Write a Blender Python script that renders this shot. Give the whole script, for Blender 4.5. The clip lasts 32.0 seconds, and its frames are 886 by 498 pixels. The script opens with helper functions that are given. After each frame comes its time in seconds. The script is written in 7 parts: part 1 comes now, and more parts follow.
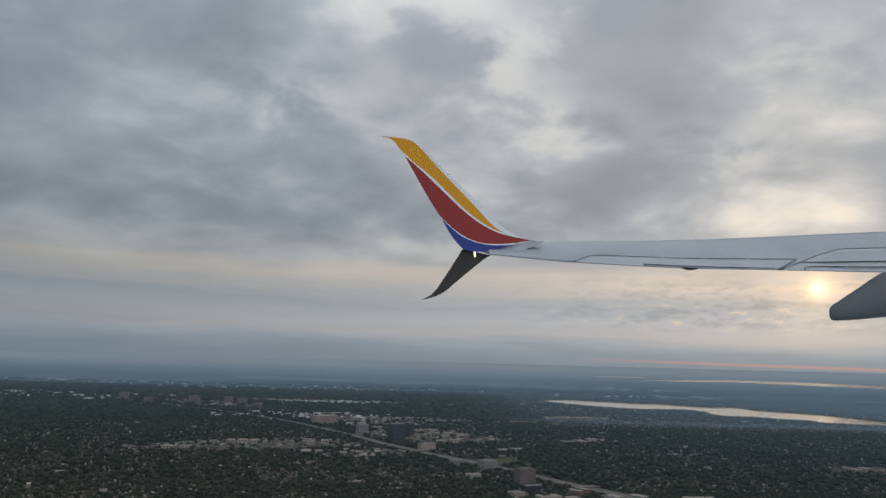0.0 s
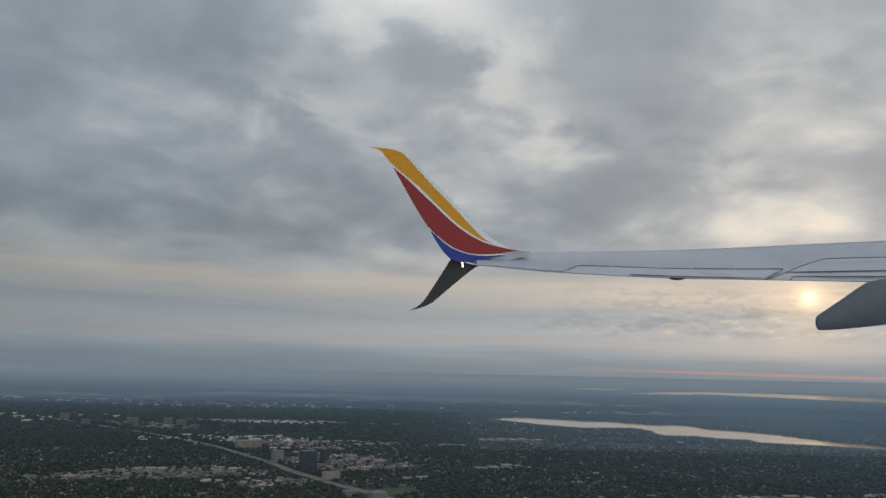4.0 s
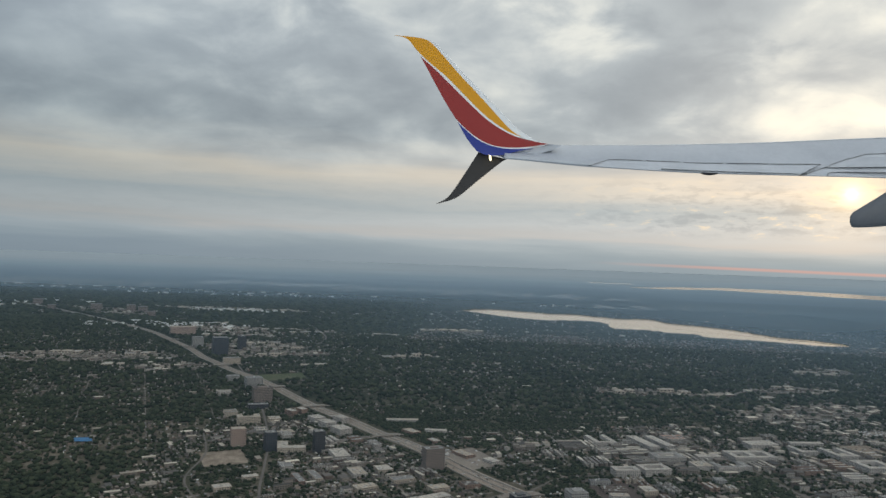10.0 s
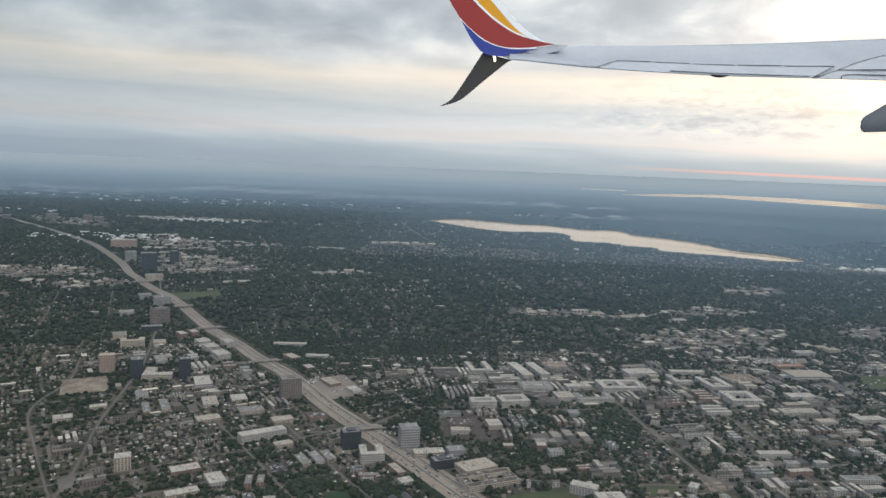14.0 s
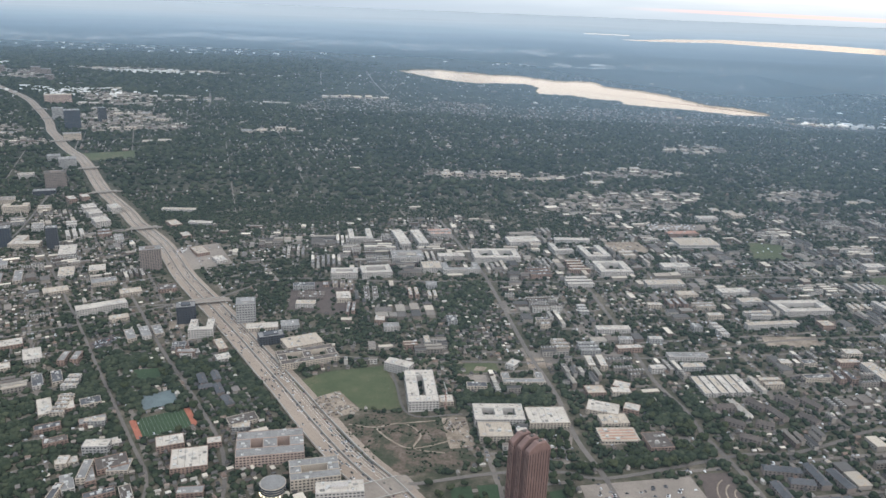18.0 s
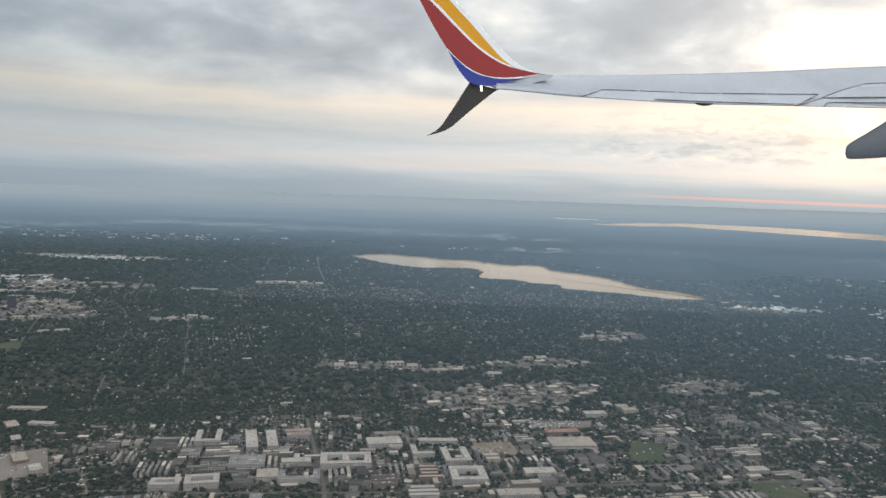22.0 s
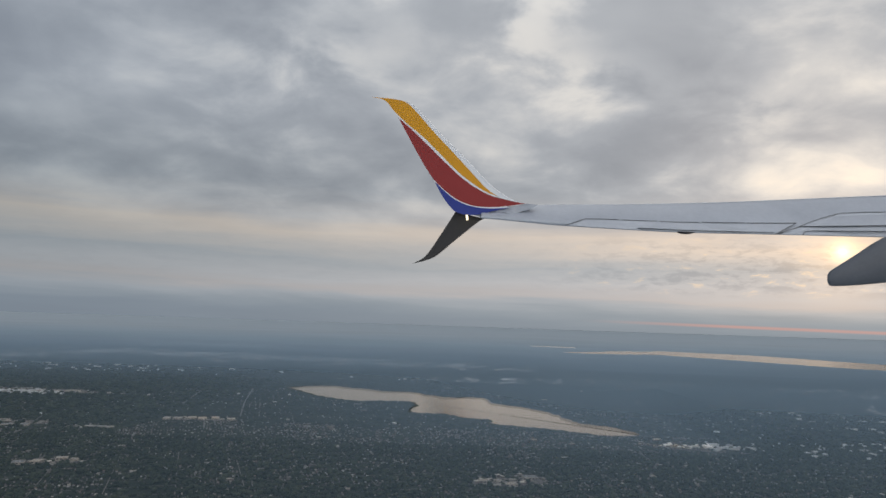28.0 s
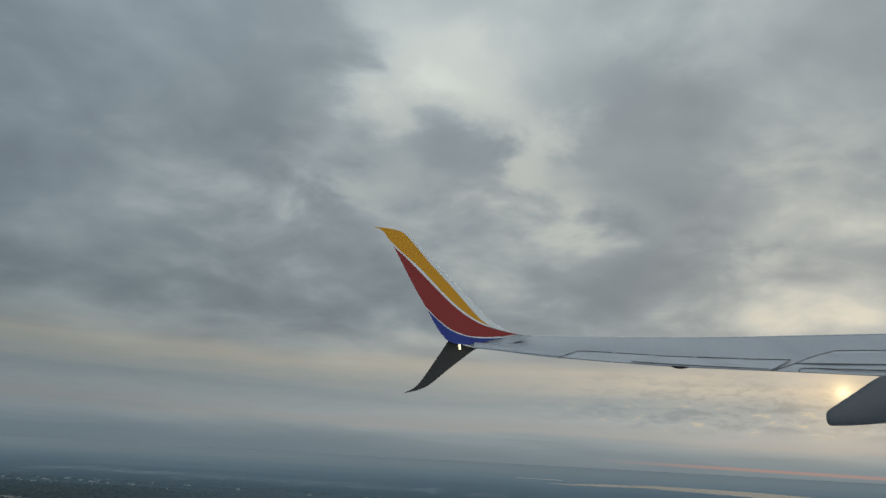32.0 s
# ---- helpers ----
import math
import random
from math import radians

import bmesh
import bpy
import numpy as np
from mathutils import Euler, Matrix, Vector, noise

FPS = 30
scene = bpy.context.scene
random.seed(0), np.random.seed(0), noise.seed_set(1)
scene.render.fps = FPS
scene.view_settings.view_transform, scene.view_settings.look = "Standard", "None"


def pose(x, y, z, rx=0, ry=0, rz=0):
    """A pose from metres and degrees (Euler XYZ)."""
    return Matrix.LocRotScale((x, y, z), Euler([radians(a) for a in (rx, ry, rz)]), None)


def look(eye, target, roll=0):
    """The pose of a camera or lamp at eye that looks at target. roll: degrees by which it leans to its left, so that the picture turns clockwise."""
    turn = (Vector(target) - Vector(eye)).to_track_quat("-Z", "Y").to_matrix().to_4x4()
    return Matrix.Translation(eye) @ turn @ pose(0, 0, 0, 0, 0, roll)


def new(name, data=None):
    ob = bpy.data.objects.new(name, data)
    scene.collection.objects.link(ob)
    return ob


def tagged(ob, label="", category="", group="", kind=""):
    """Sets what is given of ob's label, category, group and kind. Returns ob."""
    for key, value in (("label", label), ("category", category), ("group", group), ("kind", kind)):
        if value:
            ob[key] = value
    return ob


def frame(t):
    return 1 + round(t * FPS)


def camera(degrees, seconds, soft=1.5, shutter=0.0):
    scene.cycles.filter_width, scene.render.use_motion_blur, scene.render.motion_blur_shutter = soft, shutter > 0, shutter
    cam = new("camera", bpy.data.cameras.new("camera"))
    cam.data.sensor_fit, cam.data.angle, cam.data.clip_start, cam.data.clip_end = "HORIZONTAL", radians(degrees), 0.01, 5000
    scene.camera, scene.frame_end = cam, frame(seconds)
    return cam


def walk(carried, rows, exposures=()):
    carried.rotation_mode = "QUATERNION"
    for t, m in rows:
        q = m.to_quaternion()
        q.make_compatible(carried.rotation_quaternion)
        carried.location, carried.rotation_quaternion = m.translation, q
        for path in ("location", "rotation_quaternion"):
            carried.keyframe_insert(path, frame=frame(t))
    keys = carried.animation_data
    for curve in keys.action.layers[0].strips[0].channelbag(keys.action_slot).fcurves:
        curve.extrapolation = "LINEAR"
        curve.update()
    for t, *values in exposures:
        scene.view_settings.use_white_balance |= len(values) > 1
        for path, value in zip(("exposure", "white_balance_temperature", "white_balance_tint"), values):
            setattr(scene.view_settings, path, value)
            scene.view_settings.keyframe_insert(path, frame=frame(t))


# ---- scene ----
cam = camera(61.26, 32.0)
PATH = [
    (0.0, 0.00, -0.00, 26.72, 98.33, -1.49, 0.08),
    (0.5, 3.17, -0.07, 27.69, 98.24, -1.54, -0.07),
    (1.0, 6.36, -0.14, 28.66, 98.18, -1.57, -0.46),
    (1.5, 9.58, -0.21, 29.60, 98.21, -1.59, -0.78),
    (2.0, 12.84, -0.28, 30.46, 98.37, -1.65, -0.82),
    (2.5, 16.16, -0.35, 31.19, 98.54, -1.58, -0.76),
    (3.0, 19.54, -0.41, 31.79, 98.60, -1.58, -0.67),
    (3.5, 22.97, -0.45, 32.25, 98.82, -1.39, -0.61),
    (5.5, 36.97, -0.55, 33.54, 99.55, -1.14, -0.31),
    (6.0, 40.53, -0.51, 33.76, 98.95, -1.18, -0.06),
    (6.5, 44.11, -0.40, 33.86, 97.94, -1.35, 0.45),
    (7.0, 47.69, -0.23, 33.86, 97.09, -1.52, 0.70),
    (7.5, 51.23, 0.01, 33.76, 96.40, -1.45, 0.85),
    (8.0, 54.72, 0.32, 33.61, 95.35, -1.45, 1.11),
    (8.5, 58.17, 0.73, 33.48, 93.91, -1.75, 1.44),
    (9.0, 61.59, 1.23, 33.42, 92.73, -2.00, 1.71),
    (9.5, 64.97, 1.84, 33.50, 91.79, -2.08, 1.89),
    (10.0, 68.29, 2.54, 33.72, 90.86, -2.03, 2.03),
    (10.5, 71.54, 3.32, 34.09, 90.00, -1.81, 2.08),
    (11.0, 74.73, 4.15, 34.57, 89.12, -1.64, 2.13),
    (11.5, 77.87, 5.01, 35.15, 88.10, -1.86, 2.22),
    (12.0, 80.96, 5.87, 35.81, 86.88, -2.01, 2.40),
    (12.5, 84.02, 6.74, 36.50, 85.73, -2.23, 2.47),
    (13.0, 87.09, 7.59, 37.21, 84.72, -2.23, 2.50),
    (13.5, 90.18, 8.42, 37.89, 83.93, -2.25, 2.55),
    (15.5, 102.57, 11.68, 40.36, 81.23, -1.95, 2.77),
    (16.0, 105.58, 12.52, 40.82, 79.26, -1.69, 2.97),
    (16.5, 108.51, 13.38, 41.15, 77.02, -1.72, 2.97),
    (17.0, 111.43, 14.28, 41.38, 75.03, -1.89, 3.01),
    (17.5, 114.36, 15.23, 41.56, 73.27, -2.01, 3.09),
    (18.0, 117.30, 16.22, 41.71, 71.91, -2.09, 3.16),
    (18.5, 120.25, 17.24, 41.85, 70.74, -2.16, 3.23),
    (19.0, 123.20, 18.30, 41.96, 69.81, -2.12, 3.23),
    (19.5, 126.14, 19.39, 42.06, 69.58, -2.12, 3.27),
    (20.0, 129.08, 20.51, 42.15, 71.76, -2.45, 2.94),
    (20.5, 131.99, 21.67, 42.28, 75.37, -2.52, 2.56),
    (21.0, 134.82, 22.83, 42.50, 79.99, -2.13, 2.32),
    (21.5, 137.52, 24.00, 42.91, 83.36, -1.99, 2.24),
    (22.0, 140.12, 25.17, 43.56, 85.62, -1.93, 2.22),
    (22.5, 142.62, 26.33, 44.38, 86.94, -1.72, 2.10),
    (23.0, 145.05, 27.48, 45.26, 87.94, -1.62, 1.99),
    (23.5, 147.44, 28.60, 46.11, 88.84, -1.63, 1.93),
    (24.0, 149.84, 29.68, 46.83, 89.55, -1.53, 1.83),
    (24.5, 152.25, 30.71, 47.36, 90.08, -1.48, 1.76),
    (25.0, 154.69, 31.68, 47.63, 90.74, -1.37, 1.69),
    (25.5, 157.17, 32.59, 47.59, 91.76, -1.43, 1.61),
    (27.5, 167.20, 35.96, 46.21, 95.01, -1.80, 1.57),
    (28.0, 169.72, 36.77, 45.75, 95.35, -1.86, 1.56),
    (28.5, 172.27, 37.56, 45.21, 95.47, -1.85, 1.50),
    (29.0, 174.83, 38.32, 44.61, 95.62, -1.89, 1.46),
    (29.5, 177.41, 39.05, 43.95, 95.79, -1.98, 1.48),
    (30.0, 180.01, 39.76, 43.24, 96.42, -2.07, 1.44),
    (30.5, 182.65, 40.44, 41.90, 98.78, -2.49, 1.17),
    (31.0, 185.33, 41.10, 39.60, 101.58, -3.05, 1.03),
    (31.5, 188.04, 41.77, 36.40, 104.04, -3.25, 0.95),
    (32.0, 190.77, 42.42, 33.20, 105.39, -3.02, 1.08),
]
# the camera opens up as it tilts down to the dark ground
EXPOSURES = [(0.0, -0.2, 6250, 10), (3.0, -0.26, 6250, 10), (6.0, -0.3, 6350, 8), (7.5, -0.12, 6300, 8), (9.0, 0.1, 6300, 6), (11.0, 0.28, 6500, 7), (13.0, 0.62, 6450, 9), (15.5, 0.8, 6400, 10), (17.0, 1.17, 6350, 12), (18.0, 1.35, 6350, 12), (19.0, 1.5, 6450, 15), (20.0, 1.32, 6450, 14), (21.0, 0.82, 6650, 10), (22.0, 0.66, 6600, 10), (24.0, 0.4, 6550, 10), (27.5, -0.02, 6450, 12), (30.0, -0.03, 6400, 13), (31.0, -0.26, 6350, 9), (32.0, -0.5, 6250, 3)]
walk(cam, [(t, pose(*p)) for t, *p in PATH], EXPOSURES)

# ---- light ----
SUN_AZ, SUN_EL = radians(26.5), radians(5.4)
SUN_DIR = Vector((math.sin(SUN_AZ) * math.cos(SUN_EL), math.cos(SUN_AZ) * math.cos(SUN_EL), math.sin(SUN_EL)))


class Nodes:
    """A short way to write node trees."""

    def __init__(self, tree):
        self.t = tree
        tree.nodes.clear()

    def add(self, kind, **values):
        n = self.t.nodes.new(kind)
        for key, value in values.items():
            if key in n.inputs:
                self.put(n.inputs[key], value)
        return n

    def put(self, socket, value):
        if isinstance(value, bpy.types.NodeSocket):
            self.t.links.new(value, socket)
        else:
            socket.default_value = value

    def math(self, op, a, b=0.0, c=None, clamp=False):
        n = self.t.nodes.new("ShaderNodeMath")
        n.operation, n.use_clamp = op, clamp
        self.put(n.inputs[0], a)
        self.put(n.inputs[1], b)
        if c is not None:
            self.put(n.inputs[2], c)
        return n.outputs[0]

    def step(self, x, lo, hi):
        n = self.t.nodes.new("ShaderNodeMapRange")
        n.interpolation_type = "SMOOTHSTEP"
        self.put(n.inputs[0], x)
        n.inputs[1].default_value, n.inputs[2].default_value = lo, hi
        n.inputs[3].default_value, n.inputs[4].default_value = 0.0, 1.0
        return n.outputs[0]

    def mix(self, fac, a, b, blend="MIX"):
        n = self.t.nodes.new("ShaderNodeMix")
        n.data_type, n.blend_type = "RGBA", blend
        self.put(n.inputs[0], fac)
        self.put(n.inputs[6], a)
        self.put(n.inputs[7], b)
        return n.outputs[2]

    def ramp(self, fac, stops):
        n = self.t.nodes.new("ShaderNodeValToRGB")
        r = n.color_ramp
        while len(r.elements) < len(stops):
            r.elements.new(0.5)
        for e, (p, c) in zip(r.elements, stops):
            e.position, e.color = p, (*c, 1.0)
        self.put(n.inputs[0], fac)
        return n.outputs[0]

    def noise(self, vector, scale, detail=4.0, rough=0.55, distort=0.0):
        n = self.t.nodes.new("ShaderNodeTexNoise")
        self.put(n.inputs["Vector"], vector)
        n.inputs["Scale"].default_value, n.inputs["Detail"].default_value = scale, detail
        n.inputs["Roughness"].default_value, n.inputs["Distortion"].default_value = rough, distort
        return n.outputs[0]

    def xyz(self, x, y, z):
        n = self.t.nodes.new("ShaderNodeCombineXYZ")
        for s, v in zip(n.inputs, (x, y, z)):
            self.put(s, v)
        return n.outputs[0]


def build_world():
    """A broken cloud deck over a low sun, with bands of stratus above the horizon."""
    w = bpy.data.worlds.new("sky")
    scene.world = w
    w.use_nodes = True
    k = Nodes(w.node_tree)
    d = k.add("ShaderNodeTexCoord").outputs["Generated"]
    s = k.add("ShaderNodeSeparateXYZ", Vector=d)
    x, y, z = s.outputs
    el = k.math("MULTIPLY", k.math("ARCSINE", z), 57.2958)
    az = k.math("MULTIPLY", k.math("ARCTAN2", x, y), 57.2958)
    # low sky: colours by elevation, broken up by long flat bands
    wob = k.math("MULTIPLY", k.math("SUBTRACT", k.noise(k.xyz(k.math("MULTIPLY", az, 0.035), k.math("MULTIPLY", el, 0.42), 3.1), 1.0, 5, 0.6, 0.4), 0.5), 3.4)
    drop = k.math("MULTIPLY", az, 0.012)
    e2 = k.math("ADD", k.math("ADD", el, wob), drop)
    low = k.ramp(k.math("DIVIDE", k.math("ADD", e2, 0.9), 16.0, clamp=True), [
        (0.0, (0.25, 0.285, 0.315)), (0.06, (0.275, 0.312, 0.342)), (0.115, (0.335, 0.368, 0.39)), (0.16, (0.43, 0.45, 0.462)), (0.195, (0.53, 0.50, 0.48)),
        (0.25, (0.55, 0.545, 0.54)), (0.31, (0.47, 0.485, 0.49)), (0.375, (0.61, 0.57, 0.525)), (0.44, (0.80, 0.68, 0.56)),
        (0.53, (0.66, 0.60, 0.545)), (0.62, (0.68, 0.62, 0.56)), (0.72, (0.46, 0.475, 0.49)), (1.0, (0.39, 0.415, 0.445))])
    # small ragged clouds in the peach band
    puff = k.noise(k.xyz(k.math("MULTIPLY", az, 0.42), k.math("MULTIPLY", el, 1.5), 8.0), 1.0, 9, 0.66, 0.2)
    inband = k.math("MULTIPLY", k.step(el, 1.9, 3.2), k.math("SUBTRACT", 1.0, k.step(el, 5.4, 7.4)))
    low = k.mix(k.math("MULTIPLY", k.math("MULTIPLY", k.step(puff, 0.47, 0.62), inband), k.math("ADD", 0.1, k.math("MULTIPLY", k.step(az, 2.0, 20.0), 0.75))), low, k.mix(1.0, low, (0.74, 0.76, 0.79, 1), "MULTIPLY"))
    low = k.mix(k.math("MULTIPLY", k.math("SUBTRACT", 1.0, k.step(puff, 0.34, 0.45)), k.math("MULTIPLY", inband, k.math("MULTIPLY", k.step(az, 2.0, 22.0), 0.55))), low, (1.0, 0.76, 0.50, 1))
    # the deck overhead, seen in perspective
    zz = k.math("ADD", k.math("MAXIMUM", z, 0.0), 0.3)
    plane = k.xyz(k.math("DIVIDE", x, zz), k.math("DIVIDE", y, zz), 0.0)
    big = k.noise(plane, 1.7, 3, 0.5, 0.2)
    fine = k.noise(plane, 4.2, 8, 0.55, 0.25)
    cl = k.math("ADD", k.math("MULTIPLY", big, 0.50), k.math("ADD", k.math("MULTIPLY", fine, 0.30), 0.02))
    # ragged breaks in the deck: azimuth, elevation, width, strength
    wander = k.math("MULTIPLY", k.math("SUBTRACT", fine, 0.5), 22.0)
    gaps = 0.078
    for ga, ge, gw, gs in BREAKS:
        da = k.math("DIVIDE", k.math("SUBTRACT", k.math("ADD", az, wander), ga), gw)
        de = k.math("DIVIDE", k.math("SUBTRACT", k.math("ADD", el, k.math("MULTIPLY", wander, 0.5)), ge), gw * 0.62)
        r2 = k.math("ADD", k.math("MULTIPLY", da, da), k.math("MULTIPLY", de, de))
        gaps = k.math("ADD", gaps, k.math("MULTIPLY", k.math("POWER", 2.71828, k.math("MULTIPLY", r2, -1.0)), gs))
    cl = k.math("ADD", cl, gaps)
    deck = k.ramp(cl, [(0.36, (0.30, 0.32, 0.345)), (0.44, (0.355, 0.375, 0.40)), (0.50, (0.43, 0.45, 0.47)), (0.55, (0.53, 0.545, 0.555)), (0.605, (0.66, 0.66, 0.645)), (0.67, (0.77, 0.755, 0.72)), (0.80, (0.98, 0.95, 0.88))])
    sky = k.t.nodes.new("ShaderNodeTexSky")
    sky.sky_type, sky.sun_disc, sky.sun_elevation, sky.sun_rotation = "NISHITA", False, SUN_EL, SUN_AZ
    open_sky = k.mix(1.0, sky.outputs[0], (0.09, 0.09, 0.09, 1), "MULTIPLY")
    deck = k.mix(k.math("MULTIPLY", k.step(cl, 0.57, 0.7), 0.15), deck, open_sky)
    # the deck is thinnest in a broad band half way up
    deck = k.mix(k.math("MULTIPLY", k.step(el, 20.0, 32.0), k.math("SUBTRACT", 1.0, k.step(el, 36.0, 50.0))), deck, k.mix(1.0, deck, (1.38, 1.38, 1.36, 1), "MULTIPLY"))
    col = k.mix(k.step(k.math("ADD", el, k.math("MULTIPLY", wob, 1.2)), 4.5, 10.0), low, deck)
    # brighter and warmer towards the sun, duller on the far side
    side = k.step(az, -42.0, 30.0)
    dull = k.mix(k.step(el, 9.0, 17.0), k.mix(k.step(el, 0.3, 3.5), (0.76, 0.81, 0.86, 1), (0.55, 0.61, 0.65, 1)), (0.70, 0.76, 0.82, 1))
    col = k.mix(1.0, col, k.mix(side, dull, (1.06, 1.05, 1.03, 1)), "MULTIPLY")
    dot = k.t.nodes.new("ShaderNodeVectorMath")
    dot.operation = "DOT_PRODUCT"
    k.put(dot.inputs[0], d)
    dot.inputs[1].default_value = SUN_DIR
    c = k.math("MAXIMUM", dot.outputs["Value"], 0.0)
    for power, colour in ((60.0, (0.12, 0.065, 0.015)), (900.0, (0.26, 0.15, 0.04)), (9000.0, (0.55, 0.40, 0.18)), (50000.0, (0.8, 0.64, 0.34))):
        veil = k.math("MULTIPLY", k.math("POWER", c, power), k.step(el, -0.3, 2.0))
        col = k.mix(1.0, col, k.mix(veil, (0, 0, 0, 1), (*colour, 1)), "ADD")
    # gaps in the deck glow on the sunward side
    glow = k.math("MULTIPLY", k.math("MULTIPLY", k.step(cl, 0.50, 0.60), k.math("POWER", c, 7.0)), k.step(el, 6.0, 11.0))
    col = k.mix(1.0, col, k.mix(glow, (0, 0, 0, 1), (0.13, 0.10, 0.055, 1)), "ADD")
    # the thin red streak low on the sunward side
    off = k.math("ADD", k.math("SUBTRACT", el, STREAK[0]), k.math("MULTIPLY", az, STREAK[1]))
    line = k.math("SUBTRACT", 1.0, k.step(k.math("ABSOLUTE", off), 0.03, 0.16))
    col = k.mix(k.math("MULTIPLY", line, k.math("MULTIPLY", k.step(az, 8.0, 21.0), 0.65)), col, (0.66, 0.36, 0.29, 1))
    # the clear bright west behind the aeroplane
    col = k.mix(k.step(k.math("MULTIPLY", y, -1.0), -0.15, 0.6), col, k.mix(1.0, col, (1.75, 1.72, 1.68, 1), "MULTIPLY"))
    # below the horizon: dull ground light
    col = k.mix(k.step(el, -3.5, -1.5), (0.06, 0.07, 0.07, 1), col)
    bg = k.add("ShaderNodeBackground", Color=col, Strength=1.0)
    out = k.add("ShaderNodeOutputWorld")
    k.t.links.new(bg.outputs[0], out.inputs[0])


STREAK = (0.35, 0.012)
BREAKS = ((10, 18.5, 4.0, 0.06), (22, 17, 4.0, 0.03), (-3, 28, 5.5, 0.2), (5.5, 23.2, 4.5, 0.12), (29, 21.5, 4.0, 0.03), (-9, 20.5, 5.0, 0.06), (-4, 24, 14.0, 0.035), (-24, 17, 9.0, -0.035), (14, 26, 6.0, -0.05), (-16, 27, 7.0, -0.05))
build_world()
sun = new("sun", bpy.data.lights.new("sun", "SUN"))
sun.data.energy, sun.data.angle, sun.data.color = 0.12, radians(60), (1.0, 0.80, 0.58)
sun.matrix_world = look((0, 0, 0), -SUN_DIR)


# ---- materials ----
def material(name, stops, rough=0.8, metal=0.0, scale=1.0, fine=8.0, bump=0.15, island=0.0, per_object=0.0, spec=0.3, coords="Object"):
    """A surface whose colour runs along stops by broad and fine noise, with a little relief; island and per_object give whole pieces their own shade."""
    m = bpy.data.materials.new(name)
    m.use_nodes = True
    k = Nodes(m.node_tree)
    v = k.add("ShaderNodeTexCoord").outputs[coords]
    if coords == "Object" and not per_object:
        v = k.add("ShaderNodeNewGeometry").outputs["Position"]
    n1, n2 = k.noise(v, scale, 3), k.noise(v, scale * fine, 4, 0.6)
    f = k.math("ADD", k.math("MULTIPLY", n1, 0.6), k.math("MULTIPLY", n2, 0.4))
    f = k.math("ADD", k.math("MULTIPLY", k.math("SUBTRACT", f, 0.5), 1.8), 0.5)
    whole = max(island, per_object)
    if whole:
        r = k.add("ShaderNodeNewGeometry").outputs["Random Per Island"] if island else k.add("ShaderNodeObjectInfo").outputs["Random"]
        f = k.math("ADD", k.math("MULTIPLY", f, 1.0 - whole), k.math("MULTIPLY", r, whole))
    col = k.ramp(f, stops)
    b = k.add("ShaderNodeBump", Strength=bump, Distance=0.05)
    k.put(b.inputs["Height"], n2)
    p = k.add("ShaderNodeBsdfPrincipled", Roughness=rough, Metallic=metal)
    k.put(p.inputs["Base Color"], col)
    k.put(p.inputs["Normal"], b.outputs[0])
    p.inputs["Specular IOR Level"].default_value = spec
    k.t.links.new(p.outputs[0], k.add("ShaderNodeOutputMaterial").inputs[0])
    return m


def grey(v, warm=0.0):
    return (v * (1 + warm), v, v * (1 - warm))


def shade(c, lo=0.75, hi=1.2):
    return [(0.15, tuple(a * lo for a in c)), (0.85, tuple(min(a * hi, 0.95) for a in c))]


